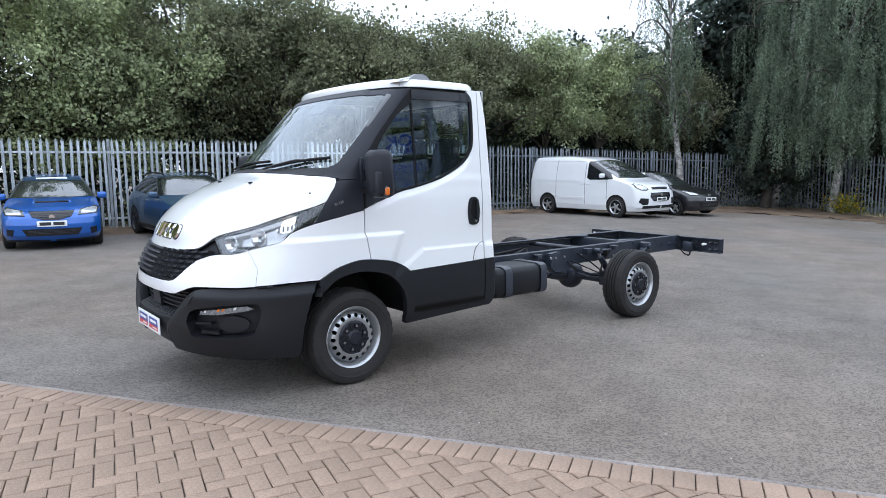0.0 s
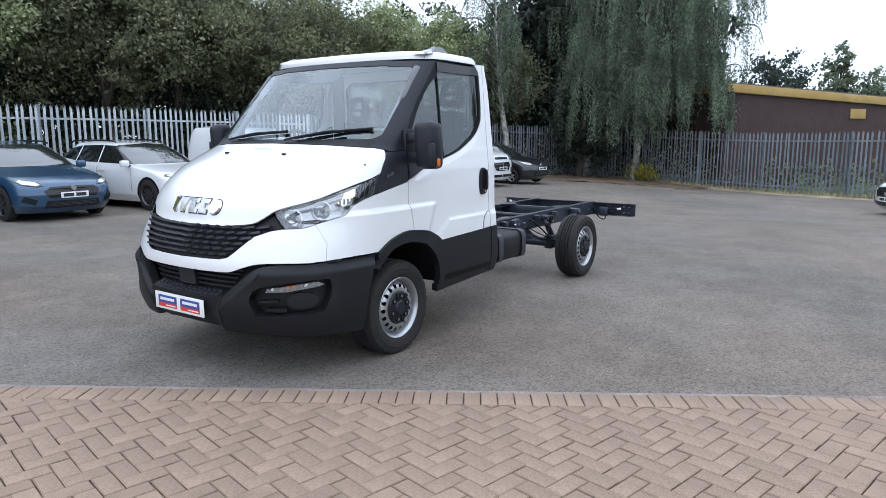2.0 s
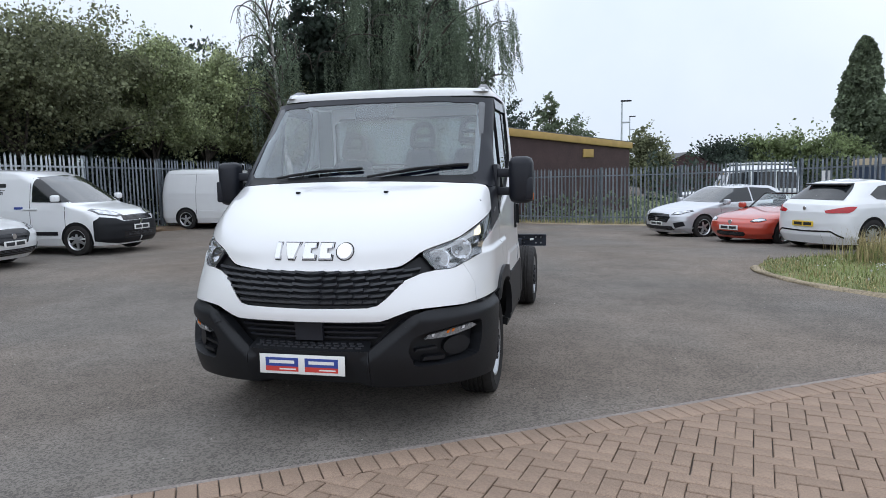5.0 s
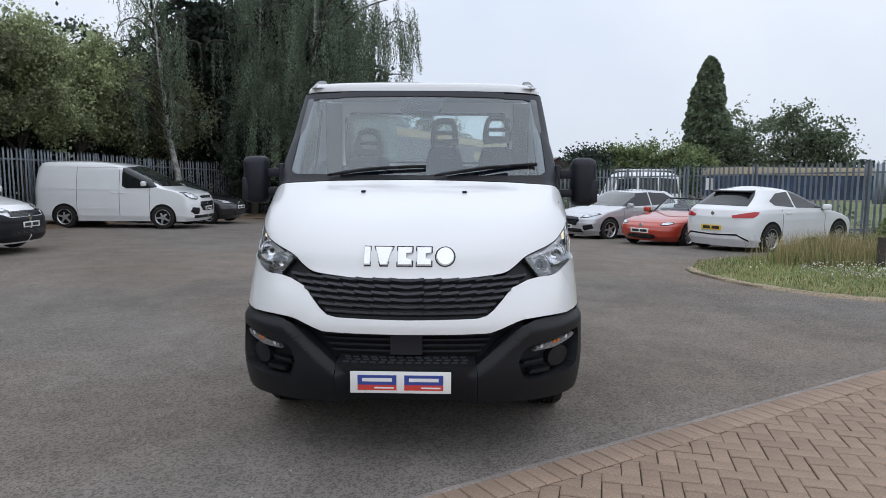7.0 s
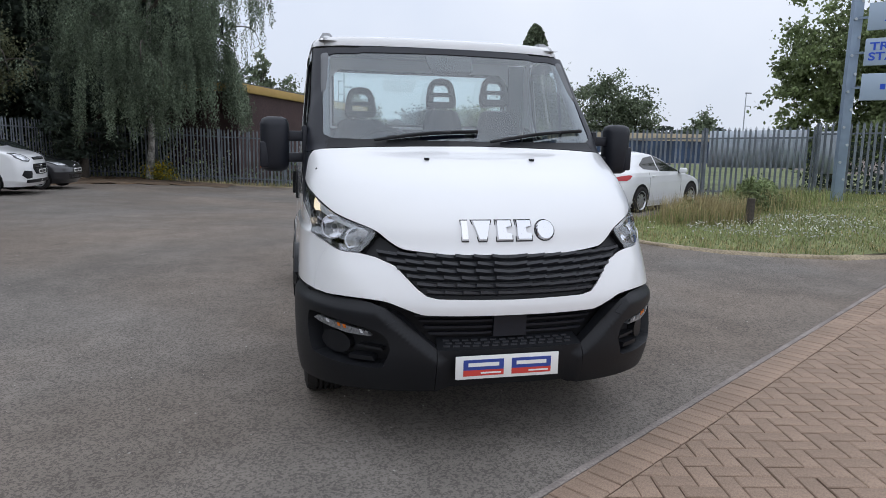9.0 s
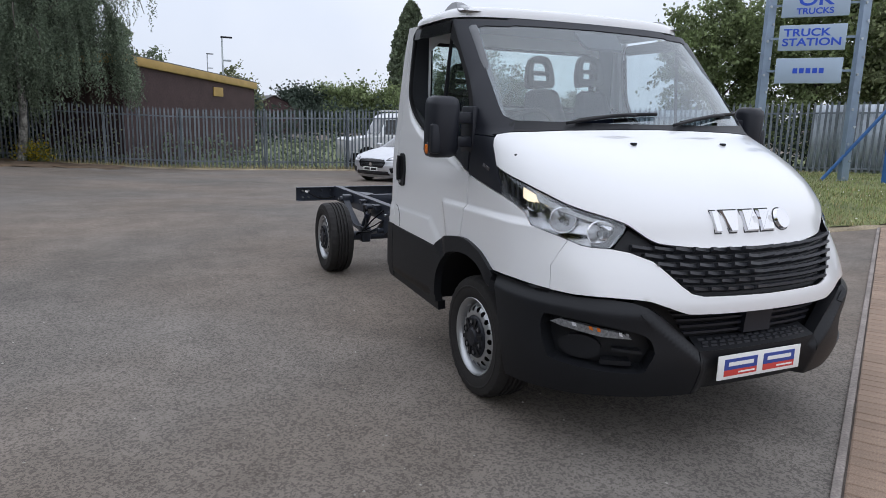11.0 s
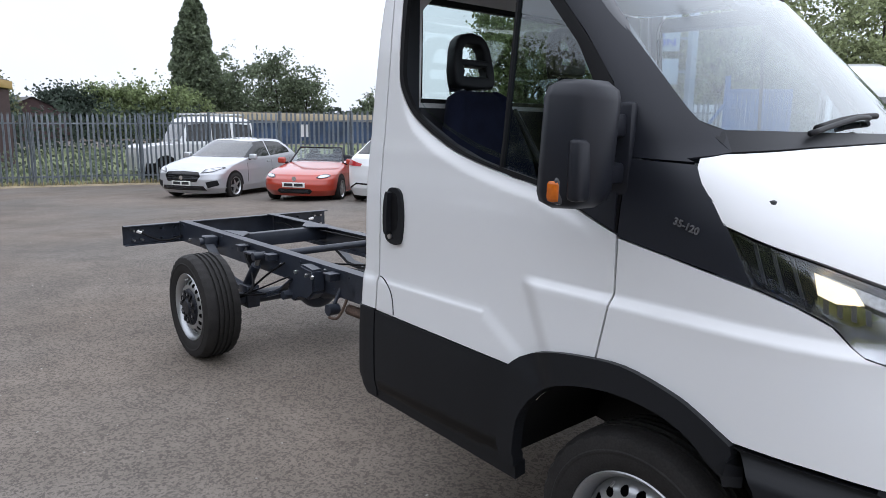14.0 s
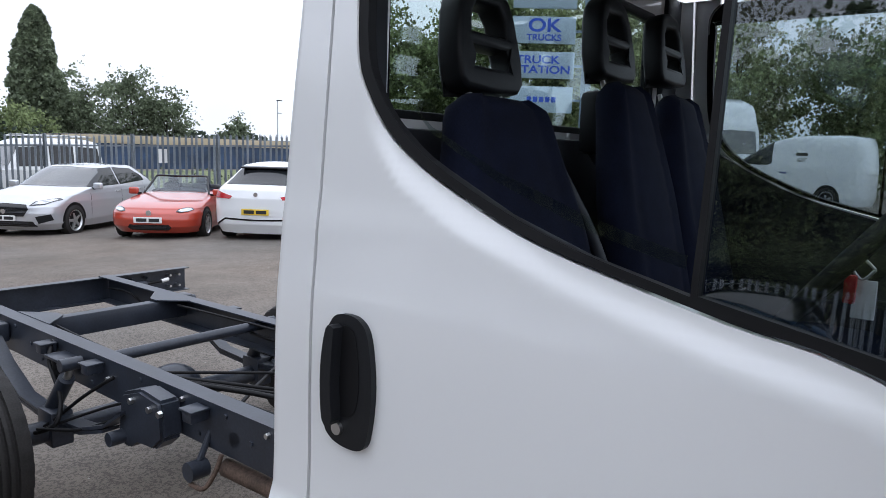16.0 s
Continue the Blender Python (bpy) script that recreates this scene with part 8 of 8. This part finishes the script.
def poplar(x, y, h, r, seed):
    rng = np.random.default_rng(seed)
    t = thing("poplar_tree", "tall narrow dark green poplar on the skyline", "tree", None, "far trees")
    z = ground_z(x, y)
    tube("trunk", [(x, y, z), (x, y, z+h*.5), (x, y, z+h*.95)], .35, BARKM, t, seg=6, taper=.05)
    n = 22000
    k = rng.uniform(.05, 1, n)
    w = r*np.clip(1.22*(1-k)**.5, 0, 1)*np.clip(k/.12+.45, 0, 1)*(1+.05*np.sin(k*31+seed)+.04*np.sin(k*67))
    a = rng.uniform(0, 2*np.pi, n)
    w = w*(1+.12*np.sin(3*a+k*9))
    q = np.sqrt(rng.uniform(.2, 1.1, n))
    leaf_quads("crown", np.stack([x+np.cos(a)*w*q, y+np.sin(a)*w*q, z+k*h], 1), .42, LEAFF, t, seed=seed)


poplar(36.3, 96, 19.2, 3.4, 61)
for i, (x, y, h, r, mt) in enumerate(((39.5, 92, 10.2, 4.0, LEAFF), (48.9, 96, 12.6, 3.8, LEAFF), (53.5, 95, 10.0, 3.4, LEAFF), (22, 92, 5.8, 3.6, LEAFG), (27, 92, 6.0, 3.8, LEAFG), (31, 88, 6.2, 3.4, LEAFG), (18, 90, 5.7, 3.4, LEAFD), (24.6, 90, 5.9, 3.4, LEAFG), (61.8, 90, 5.8, 2.2, LEAFF))):
    broad_tree("broadleaf_tree", "distant tree on the skyline", x, y, h, r, 8000, .30, mt, 130+i, base=.03, trunk=.3, clumps=110, group="far trees", spray=1.7)
for i, (x, y, h, r, mt) in enumerate(((-7.0, 64, 9.2, 2.7, LEAFD), (-3.1, 75, 10.9, 1.5, LEAFF), (-.4, 76, 8.4, 2.6, LEAFF), (6.9, 70, 6.5, 2.2, LEAFM), (75, 48, 8, 5, LEAFD), (82, 34, 8, 5, LEAFF))):
    broad_tree("broadleaf_tree", "distant tree on the skyline", x, y, h, r, 8000, .22, mt, 150+i, base=.05, trunk=.3, clumps=110, group="far trees", spray=1.6)


def far_hedge(label, pts, h, seed, mt, size=.5, n=160):
    rng = np.random.default_rng(seed)
    out = []
    for (x0, y0), (x1, y1) in zip(pts, pts[1:]):
        k = int(n*math.hypot(x1-x0, y1-y0))
        t = rng.uniform(0, 1, k)
        top = h*(.72+.14*np.sin(t*17+seed)+.14*np.sin(t*41))
        out.append(np.stack([x0+(x1-x0)*t, y0+(y1-y0)*t+rng.normal(0, 1, k), -.8+rng.uniform(0, 1, k)*(top+.4)], 1))
    return tagged(leaf_quads("far_hedge", np.concatenate(out), size, mt, seed=seed), label, "hedge", kind="stuff")


far_hedge("distant line of dark hedges and trees", [(-70, 90), (0, 100), (60, 104), (110, 70), (130, 0)], 4.9, 31, LEAFD, .7, 60)
ivy("undergrowth", "dark green bushes behind the patched fence", [(14.9, 14.2), (17.0, 12.0), (19.2, 8.8)], 600, 9, 2.2, LEAFD, .11, .15)
far_hedge("rough green scrub behind the back fence", [(-1.5, 29.5), (3.5, 28), (6, 30), (16, 24)], 1.15, 32, LEAFF, .12, 170)
far_hedge("dark hedge beyond the scrub", [(6, 52), (16, 58), (24, 62)], 3.9, 33, LEAFD, .25, 120)

# ---- buildings and street furniture beyond the fence ----
BROWN = mat("brown_brick", (0.058, 0.034, 0.034), 0.85, var=0.15, scale=1.2, grain=0.2, gscale=12, bump=0.2)
OCHRE = mat("ochre_fascia", (0.42, 0.28, 0.09), 0.7, var=0.12, scale=2)
ROOFG = mat("felt_roof", (0.12, 0.12, 0.12), 0.9, var=0.2)
BLUEC = mat("blue_steel_paint", (0.03, 0.12, 0.34), 0.45, var=0.12, scale=3)
SIGNB = mat("sign_panel_pale_blue", (0.36, 0.45, 0.56), 0.4, var=0.04, scale=1)
SIGNT = mat("sign_letter_blue", (0.02, 0.08, 0.55), 0.4, var=0.03)
POSTB = mat("sign_post_blue_grey", (0.24, 0.31, 0.40), 0.45, 0.3, var=0.12, scale=3)
SHEDB = mat("dark_blue_cladding", (0.025, 0.05, 0.10), 0.6, var=0.5, scale=.6)
BEIGE = mat("beige_cladding", (0.45, 0.38, 0.26), 0.8, var=0.08, scale=.5)


def wall_run(m, L, D, H, wall, trim, label, fascia=.45):
    b = thing("industrial_building", label, "building", None, "buildings beyond the fence")
    box_part("wall", (0, L, 0, D, -1, H-fascia), wall, b, 0)
    box_part("fascia", (-.12, L+.12, -.15, D+.1, H-fascia, H), trim, b, .02)
    box_part("roof", (-.05, L+.05, -.05, D, H+.004, H+.06), ROOFG, b, 0)
    b.matrix_world = m
    return b


bld = wall_run(pose(-2.95, 27.4, -.68, 0, 0, math.degrees(math.atan2(10.4, 6.8))), 12.4, 9.0, 3.95, BROWN, OCHRE, "low brown brick building with ochre fascia behind the fence", .36)
for ob in bld.children:
    for v in ob.data.vertices:
        if v.co.z > 1:
            v.co.z += .5*(1-v.co.x/12.4)
s = box_part("wall_sign", (7.5, 8.5, -.06, -.003, 3.05, 3.5), OCHRE, bld, .01, "small yellow wall sign")
wall_run(pose(29, 67, -.5, 0, 0, -4), 34, 12, 2.95, SHEDB, BEIGE, "long low distant shed with beige roof and blue wall", .8)
gb = thing("gabled_house", "distant gabled house behind the trees", "house", pose(9.0, 78, -.8, 0, 0, 10) @ Matrix.Diagonal((.9, .9, .70, 1)), "buildings beyond the fence")
bm = bmesh.new()
v = [bm.verts.new(p) for p in ((0, 0, 0), (8, 0, 0), (8, 0, 4), (4, 0, 6.2), (0, 0, 4), (0, 7, 0), (8, 7, 0), (8, 7, 4), (4, 7, 6.2), (0, 7, 4))]
for q in ((0, 1, 2, 3, 4), (5, 9, 8, 7, 6), (0, 4, 9, 5), (1, 6, 7, 2)):
    bm.faces.new([v[i] for i in q])
part("wall", bm, BROWN, gb, smooth=0)
bm = bmesh.new()
v = [bm.verts.new(p) for p in ((8.3, -.3, 3.85), (4, -.3, 6.35), (-.3, -.3, 3.85), (8.3, 7.3, 3.85), (4, 7.3, 6.35), (-.3, 7.3, 3.85))]
bm.faces.new((v[0], v[3], v[4], v[1]))
bm.faces.new((v[1], v[4], v[5], v[2]))
part("roof", bm, ROOFG, gb, smooth=0)


def street_lamp(x, y, h, label):
    t = thing("street_lamp", label, "lamp post", None, "lamp posts")
    z = ground_z(x, y)
    cyl_part("pole", (x, y, z), (x, y, z+h), .11, GALV, t, r1=.06, seg=10)
    bm = bmesh.new()
    add_box(bm, x-.1, x+.75, y-.13, y+.13, z+h-.02, z+h+.10, .03)
    part("lamp_head", bm, GREYP, t)
    bm = bmesh.new()
    add_box(bm, x+.02, x+.65, y-.08, y+.08, z+h-1.75, z+h-1.62, .02)
    part("camera_arm", bm, GALV, t)


street_lamp(4.0, 53.3, 8.0, "tall grey lamp post behind the brown building")
street_lamp(6.5, 90, 9.5, "distant grey lamp post")
street_lamp(60, 78, 9.0, "distant grey lamp post")

# ---- tall sign on two posts ----
sign = thing("yard_sign", "tall blue-grey post sign with pale panels and blue letters", "sign")
SL, SR = Vector((11.60, 9.26, 0)), Vector((12.79, 7.68, 0))
for P in (SL, SR):
    bm = bmesh.new()
    g = grass_z(P.x, P.y)-.1
    add_box(bm, P.x-.10, P.x+.10, P.y-.05, P.y+.05, g, 7.2, .01)
    add_box(bm, P.x-.13, P.x+.13, P.y-.09, P.y-.05, g, 7.2, .006)
    post = part("post", bm, POSTB, sign)
    for k in range(17):
        z = .4+k*.40
        bm = bmesh.new()
        add_cyl(bm, (P.x+(.07 if k % 2 else -.07), P.y-.115, z), (P.x+(.07 if k % 2 else -.07), P.y-.09, z), .035, .03, 8)
        part("bolt", bm, GALV, post)
along = (SR-SL).normalized()
rot = math.degrees(math.atan2(along.y, along.x))
SC = (SL+SR)/2
for k, (z0, body) in enumerate(((2.60, "bar"), (3.365, "TRUCK\nSTATION"), (4.13, "OK\nTRUCKS"), (4.895, "bar"), (5.66, "bar"))):
    M = pose(SC.x, SC.y, z0, 0, 0, rot)
    bm = bmesh.new()
    add_box(bm, -.71, .71, -.13, -.06, 0, .59, .01, None)
    bmesh.ops.transform(bm, matrix=M, verts=bm.verts)
    pn = part("sign_panel", bm, SIGNB, sign, "pale blue sign panel")
    bm = bmesh.new()
    add_box(bm, -.95, .95, -.05, .0, .27, .32)
    bmesh.ops.transform(bm, matrix=M, verts=bm.verts)
    part("cross_bar", bm, POSTB, sign)
    F = M @ Matrix(((1, 0, 0, 0), (0, 0, -1, -.134), (0, 1, 0, .295), (0, 0, 0, 1)))
    if body == "bar":
        bm = bmesh.new()
        for x in (-.28, -.14, 0, .14, .28):
            add_box(bm, x-.05, x+.05, -.136, -.13, .235, .355)
        bmesh.ops.transform(bm, matrix=M, verts=bm.verts)
        part("logo_bars", bm, SIGNT, pn)
    elif body.startswith("OK"):
        text_mesh("lettering", "OK", .40, SIGNT, pn, F @ Matrix.Translation((0, .09, 0)), .004, "blue letters OK", 1.25)
        text_mesh("lettering", "TRUCKS", .19, SIGNT, pn, F @ Matrix.Translation((0, -.17, 0)), .004, "blue letters TRUCKS", 1.1)
    else:
        text_mesh("lettering", "TRUCK", .24, SIGNT, pn, F @ Matrix.Translation((-.12, .11, 0)), .004, "blue letters TRUCK", 1.25)
        text_mesh("lettering", "STATION", .24, SIGNT, pn, F @ Matrix.Translation((0, -.11, 0)), .004, "blue letters STATION", 1.25)
bm = bmesh.new()
add_cyl(bm, (12.35, 8.05, .12), (13.25, 6.90, 2.25), .04, .04, 10)
part("brace", bm, BLUEC, sign, "blue steel brace")

# blue gate standing open, and corrugated sheets patched on the fence
gate = thing("steel_gate", "open blue steel gate with mesh infill", "gate")
G0, G1 = Vector((13.3, 6.9, 0)), Vector((14.0, 5.75, 0))
gd = (G1-G0).normalized()
gr = math.degrees(math.atan2(gd.y, gd.x))
GL = (G1-G0).length
M = pose(G0.x, G0.y, .1, 0, 0, gr)
for nm, dims in (("gate_post", (-.12, .0, -.06, .06, -.1, 2.7)), ("frame_bar", (0, GL, -.03, .03, 2.3, 2.4)), ("frame_bar", (0, GL, -.03, .03, .15, .25)), ("frame_bar", (0, .08, -.03, .03, .25, 2.3)), ("frame_bar", (GL-.08, GL, -.03, .03, .25, 2.3)), ("frame_bar", (0, GL, -.03, .03, 1.2, 1.28))):
    box_part(nm, dims, BLUEC, gate, .005, "", M)
for k in range(12):
    x = .09+k*(GL-.17)/12
    box_part("gate_bar", (x, x+.085, -.012, .012, .25, 2.3), BLUEC, gate, 0, "", M)


SHEETM = mat("pale_steel_sheet", (0.50, 0.55, 0.60), 0.5, 0.2, var=0.2, scale=1.2, grain=0.1, gscale=50)


def corrugated(x0, y0, x1, y1, h, label, foot):
    L = math.hypot(x1-x0, y1-y0)
    n = int(L/.045)
    vs, fs = [], []
    for i in range(n+1):
        t = i/n
        d = .03*(1, .9, -.9, -1)[i % 4]
        x, y = x0+(x1-x0)*t, y0+(y1-y0)*t
        nx, ny = (y1-y0)/L, -(x1-x0)/L
        g = ground_z(x, y)+.12
        vs += [(x+nx*(d-.12), y+ny*(d-.12), g+foot), (x+nx*(d-.12), y+ny*(d-.12), g+h)]
        if i:
            fs.append((2*i-2, 2*i, 2*i+1, 2*i-1))
    o = mesh_ob("corrugated_sheet", vs, fs, SHEETM)
    md = o.modifiers.new("thickness", 'SOLIDIFY')
    md.thickness = .004
    return tagged(o, label, "sheet", "", "")


corrugated(12.4, 15.56, 14.4, 13.6, 2.12, "pale corrugated steel sheet fixed behind the fence", .95)
corrugated(14.62, 13.36, 14.95, 12.9, 2.06, "pale corrugated steel sheet at the corner of the fence", .8)
corrugated(16.14, 11.2, 18.3, 8.12, 2.22, "weathered corrugated steel sheet fixed behind the fence", .2)
tagged(box_part("fence_notice", (8.8, 9.1, 18.98, 18.99, 1.1, 1.5), PLATEW, None, 0), "small white notice fixed to the fence", "sign")

# ---- block paving beside the tarmac: one stretcher row, then herringbone ----
PAV_A, PAV_DIR = Vector((-.760, -2.083)), Vector((.8416, .5401))
PAV_N = Vector((PAV_DIR.y, -PAV_DIR.x))


def pav(a, b):
    """A place along (a) and away from the tarmac (b) of the paving's edge."""
    return PAV_A+PAV_DIR*a+PAV_N*b


pave = thing("block_paving", "red-brown clay block paving in herringbone", "pavement", None, "", "structure")
ANG = math.degrees(math.atan2(PAV_DIR.y, PAV_DIR.x))
bed = [pav(-12, .02), pav(34, .02), pav(34, 5.6), pav(-12, 5.6)]
mesh_ob("bedding_sand", [(p.x, p.y, .006) for p in bed], [(3, 2, 1, 0)], SANDM, pave)
KERBC = mat("weathered_concrete_edging", (0.235, 0.205, 0.185), 0.9, var=0.25, scale=3, grain=0.25, gscale=60)
box_part("edging", (0, 50, -.042, .0, -.05, .020), KERBC, pave, .006, "thin pale concrete edging", pose(*(pav(-12, -.012)), 0, 0, 0, ANG))


def block(poly):
    """One block over a flat outline: upright sides, a worn chamfer and a flat top."""
    n = len(poly)
    cx, cy = sum(q[0] for q in poly)/n, sum(q[1] for q in poly)/n
    ins = [(x+(cx-x)*.007/max(math.hypot(cx-x, cy-y), .02)*1.4, y+(cy-y)*.007/max(math.hypot(cx-x, cy-y), .02)*1.4) for x, y in poly]
    vs = [(x, y, 0) for x, y in poly]+[(x, y, .0195) for x, y in poly]+[(x, y, .024) for x, y in ins]
    fs = [tuple(range(2*n, 3*n))]
    for k in (0, n):
        fs += [(k+i, k+(i+1) % n, k+n+(i+1) % n, k+n+i) for i in range(n)]
    return vs, fs


def cut(poly, b0):
    """The part of an outline that lies beyond b0 from the edge."""
    out = []
    for (x0, y0), (x1, y1) in zip(poly, poly[1:]+poly[:1]):
        if y0 >= b0:
            out.append((x0, y0))
        if (y0 < b0) != (y1 < b0):
            t = (b0-y0)/(y1-y0)
            out.append((x0+(x1-x0)*t, b0))
    return out


BL, BW, ROW = .196, .096, .238
rnd = random.Random(9)
blocks = []
for i in range(-116, 330):
    a = i*.103
    blocks.append([(a, .040), (a+.097, .040), (a+.097, ROW-.004), (a, ROW-.004)])
S2 = math.sqrt(.5)
for i in range(-330, 500):
    for j in range(-130, 170):
        # herringbone cell, turned by 45 degrees to the edge
        px, py = (i+2*j)*.1, i*.1-2*j*.1
        for ox, oy, turn in ((.1, .05, 0), (.05, .2, 1)):
            qx, qy = px+ox, py+oy
            a, b = (qx-qy)*S2, (qx+qy)*S2
            if .13 < b < 5.6 and -12 < a < 34 and (b < 3.6 or a < 10):
                w, l = (BW/2, BL/2) if turn else (BL/2, BW/2)
                w, l = w+rnd.uniform(-.002, .001), l+rnd.uniform(-.002, .001)
                dx, dy = rnd.uniform(-.0015, .0015), rnd.uniform(-.0015, .0015)
                quad = [(qx+u*w+dx, qy+v*l+dy) for u, v in ((-1, -1), (1, -1), (1, 1), (-1, 1))]
                poly = cut([((u-v)*S2, (u+v)*S2) for u, v in quad], ROW+.003)
                if len(poly) > 2 and max(q[1] for q in poly)-ROW > .02:
                    blocks.append(poly)


def laid(poly):
    """Outline on the ground, wound anticlockwise, with the middle as origin."""
    pts = [pav(a, b) for a, b in poly]
    c = sum(pts, Vector((0, 0)))/len(pts)
    loc = [(q.x-c.x, q.y-c.y) for q in pts]
    area = sum(x0*y1-x1*y0 for (x0, y0), (x1, y1) in zip(loc, loc[1:]+loc[:1]))
    return c, loc if area > 0 else loc[::-1]


vs, fs, count = [], [], 0
for poly in blocks:
    a, b = poly[0]
    c, loc = laid(poly)
    bv, bf = block(loc)
    z = .004+rnd.uniform(-.002, .002)
    if .6 < a < 5.0 and b < 1.15 and count < 300:
        count += 1
        me = bpy.data.meshes.new("brick")
        me.from_pydata(bv, [], bf)
        me.materials.append(BRICKM)
        o = new("brick", me)
        o.parent = pave
        o.matrix_world = pose(c.x, c.y, z, rnd.uniform(-.6, .6), rnd.uniform(-.6, .6), 0)
    else:
        k = len(vs)
        sx, sy = rnd.uniform(-.01, .01), rnd.uniform(-.01, .01)
        vs += [(c.x+x, c.y+y, z+h+x*sx+y*sy) for x, y, h in bv]
        fs += [tuple(i+k for i in q) for q in bf]
me = bpy.data.meshes.new("bricks")
me.from_pydata(vs, [], fs)
me.materials.append(BRICKJ)
o = new("bricks", me)
o.parent = pave
o["kind"] = "stuff"
o["label"] = "further clay paving blocks"

# small stones and scraps on the tarmac
rng = np.random.default_rng(77)
vs, fs = [], []
for i in range(1100):
    x, y = rng.uniform(-8, 7), rng.uniform(-4, 10)
    if y < -1.3+.64*x:
        continue
    r = rng.uniform(.0025, .0085)
    k = len(vs)
    for q in range(5):
        a = q*2*math.pi/5
        vs.append((x+r*math.cos(a)*rng.uniform(.6, 1.2), y+r*math.sin(a)*rng.uniform(.6, 1.2), ground_z(x, y)))
    vs.append((x, y, ground_z(x, y)+r*.8))
    fs += [(k+q, k+(q+1) % 5, k+5) for q in range(5)]
tagged(mesh_ob("grit", vs, fs, CONC, smooth=False), "loose pale grit on the tarmac", "gravel", kind="stuff")
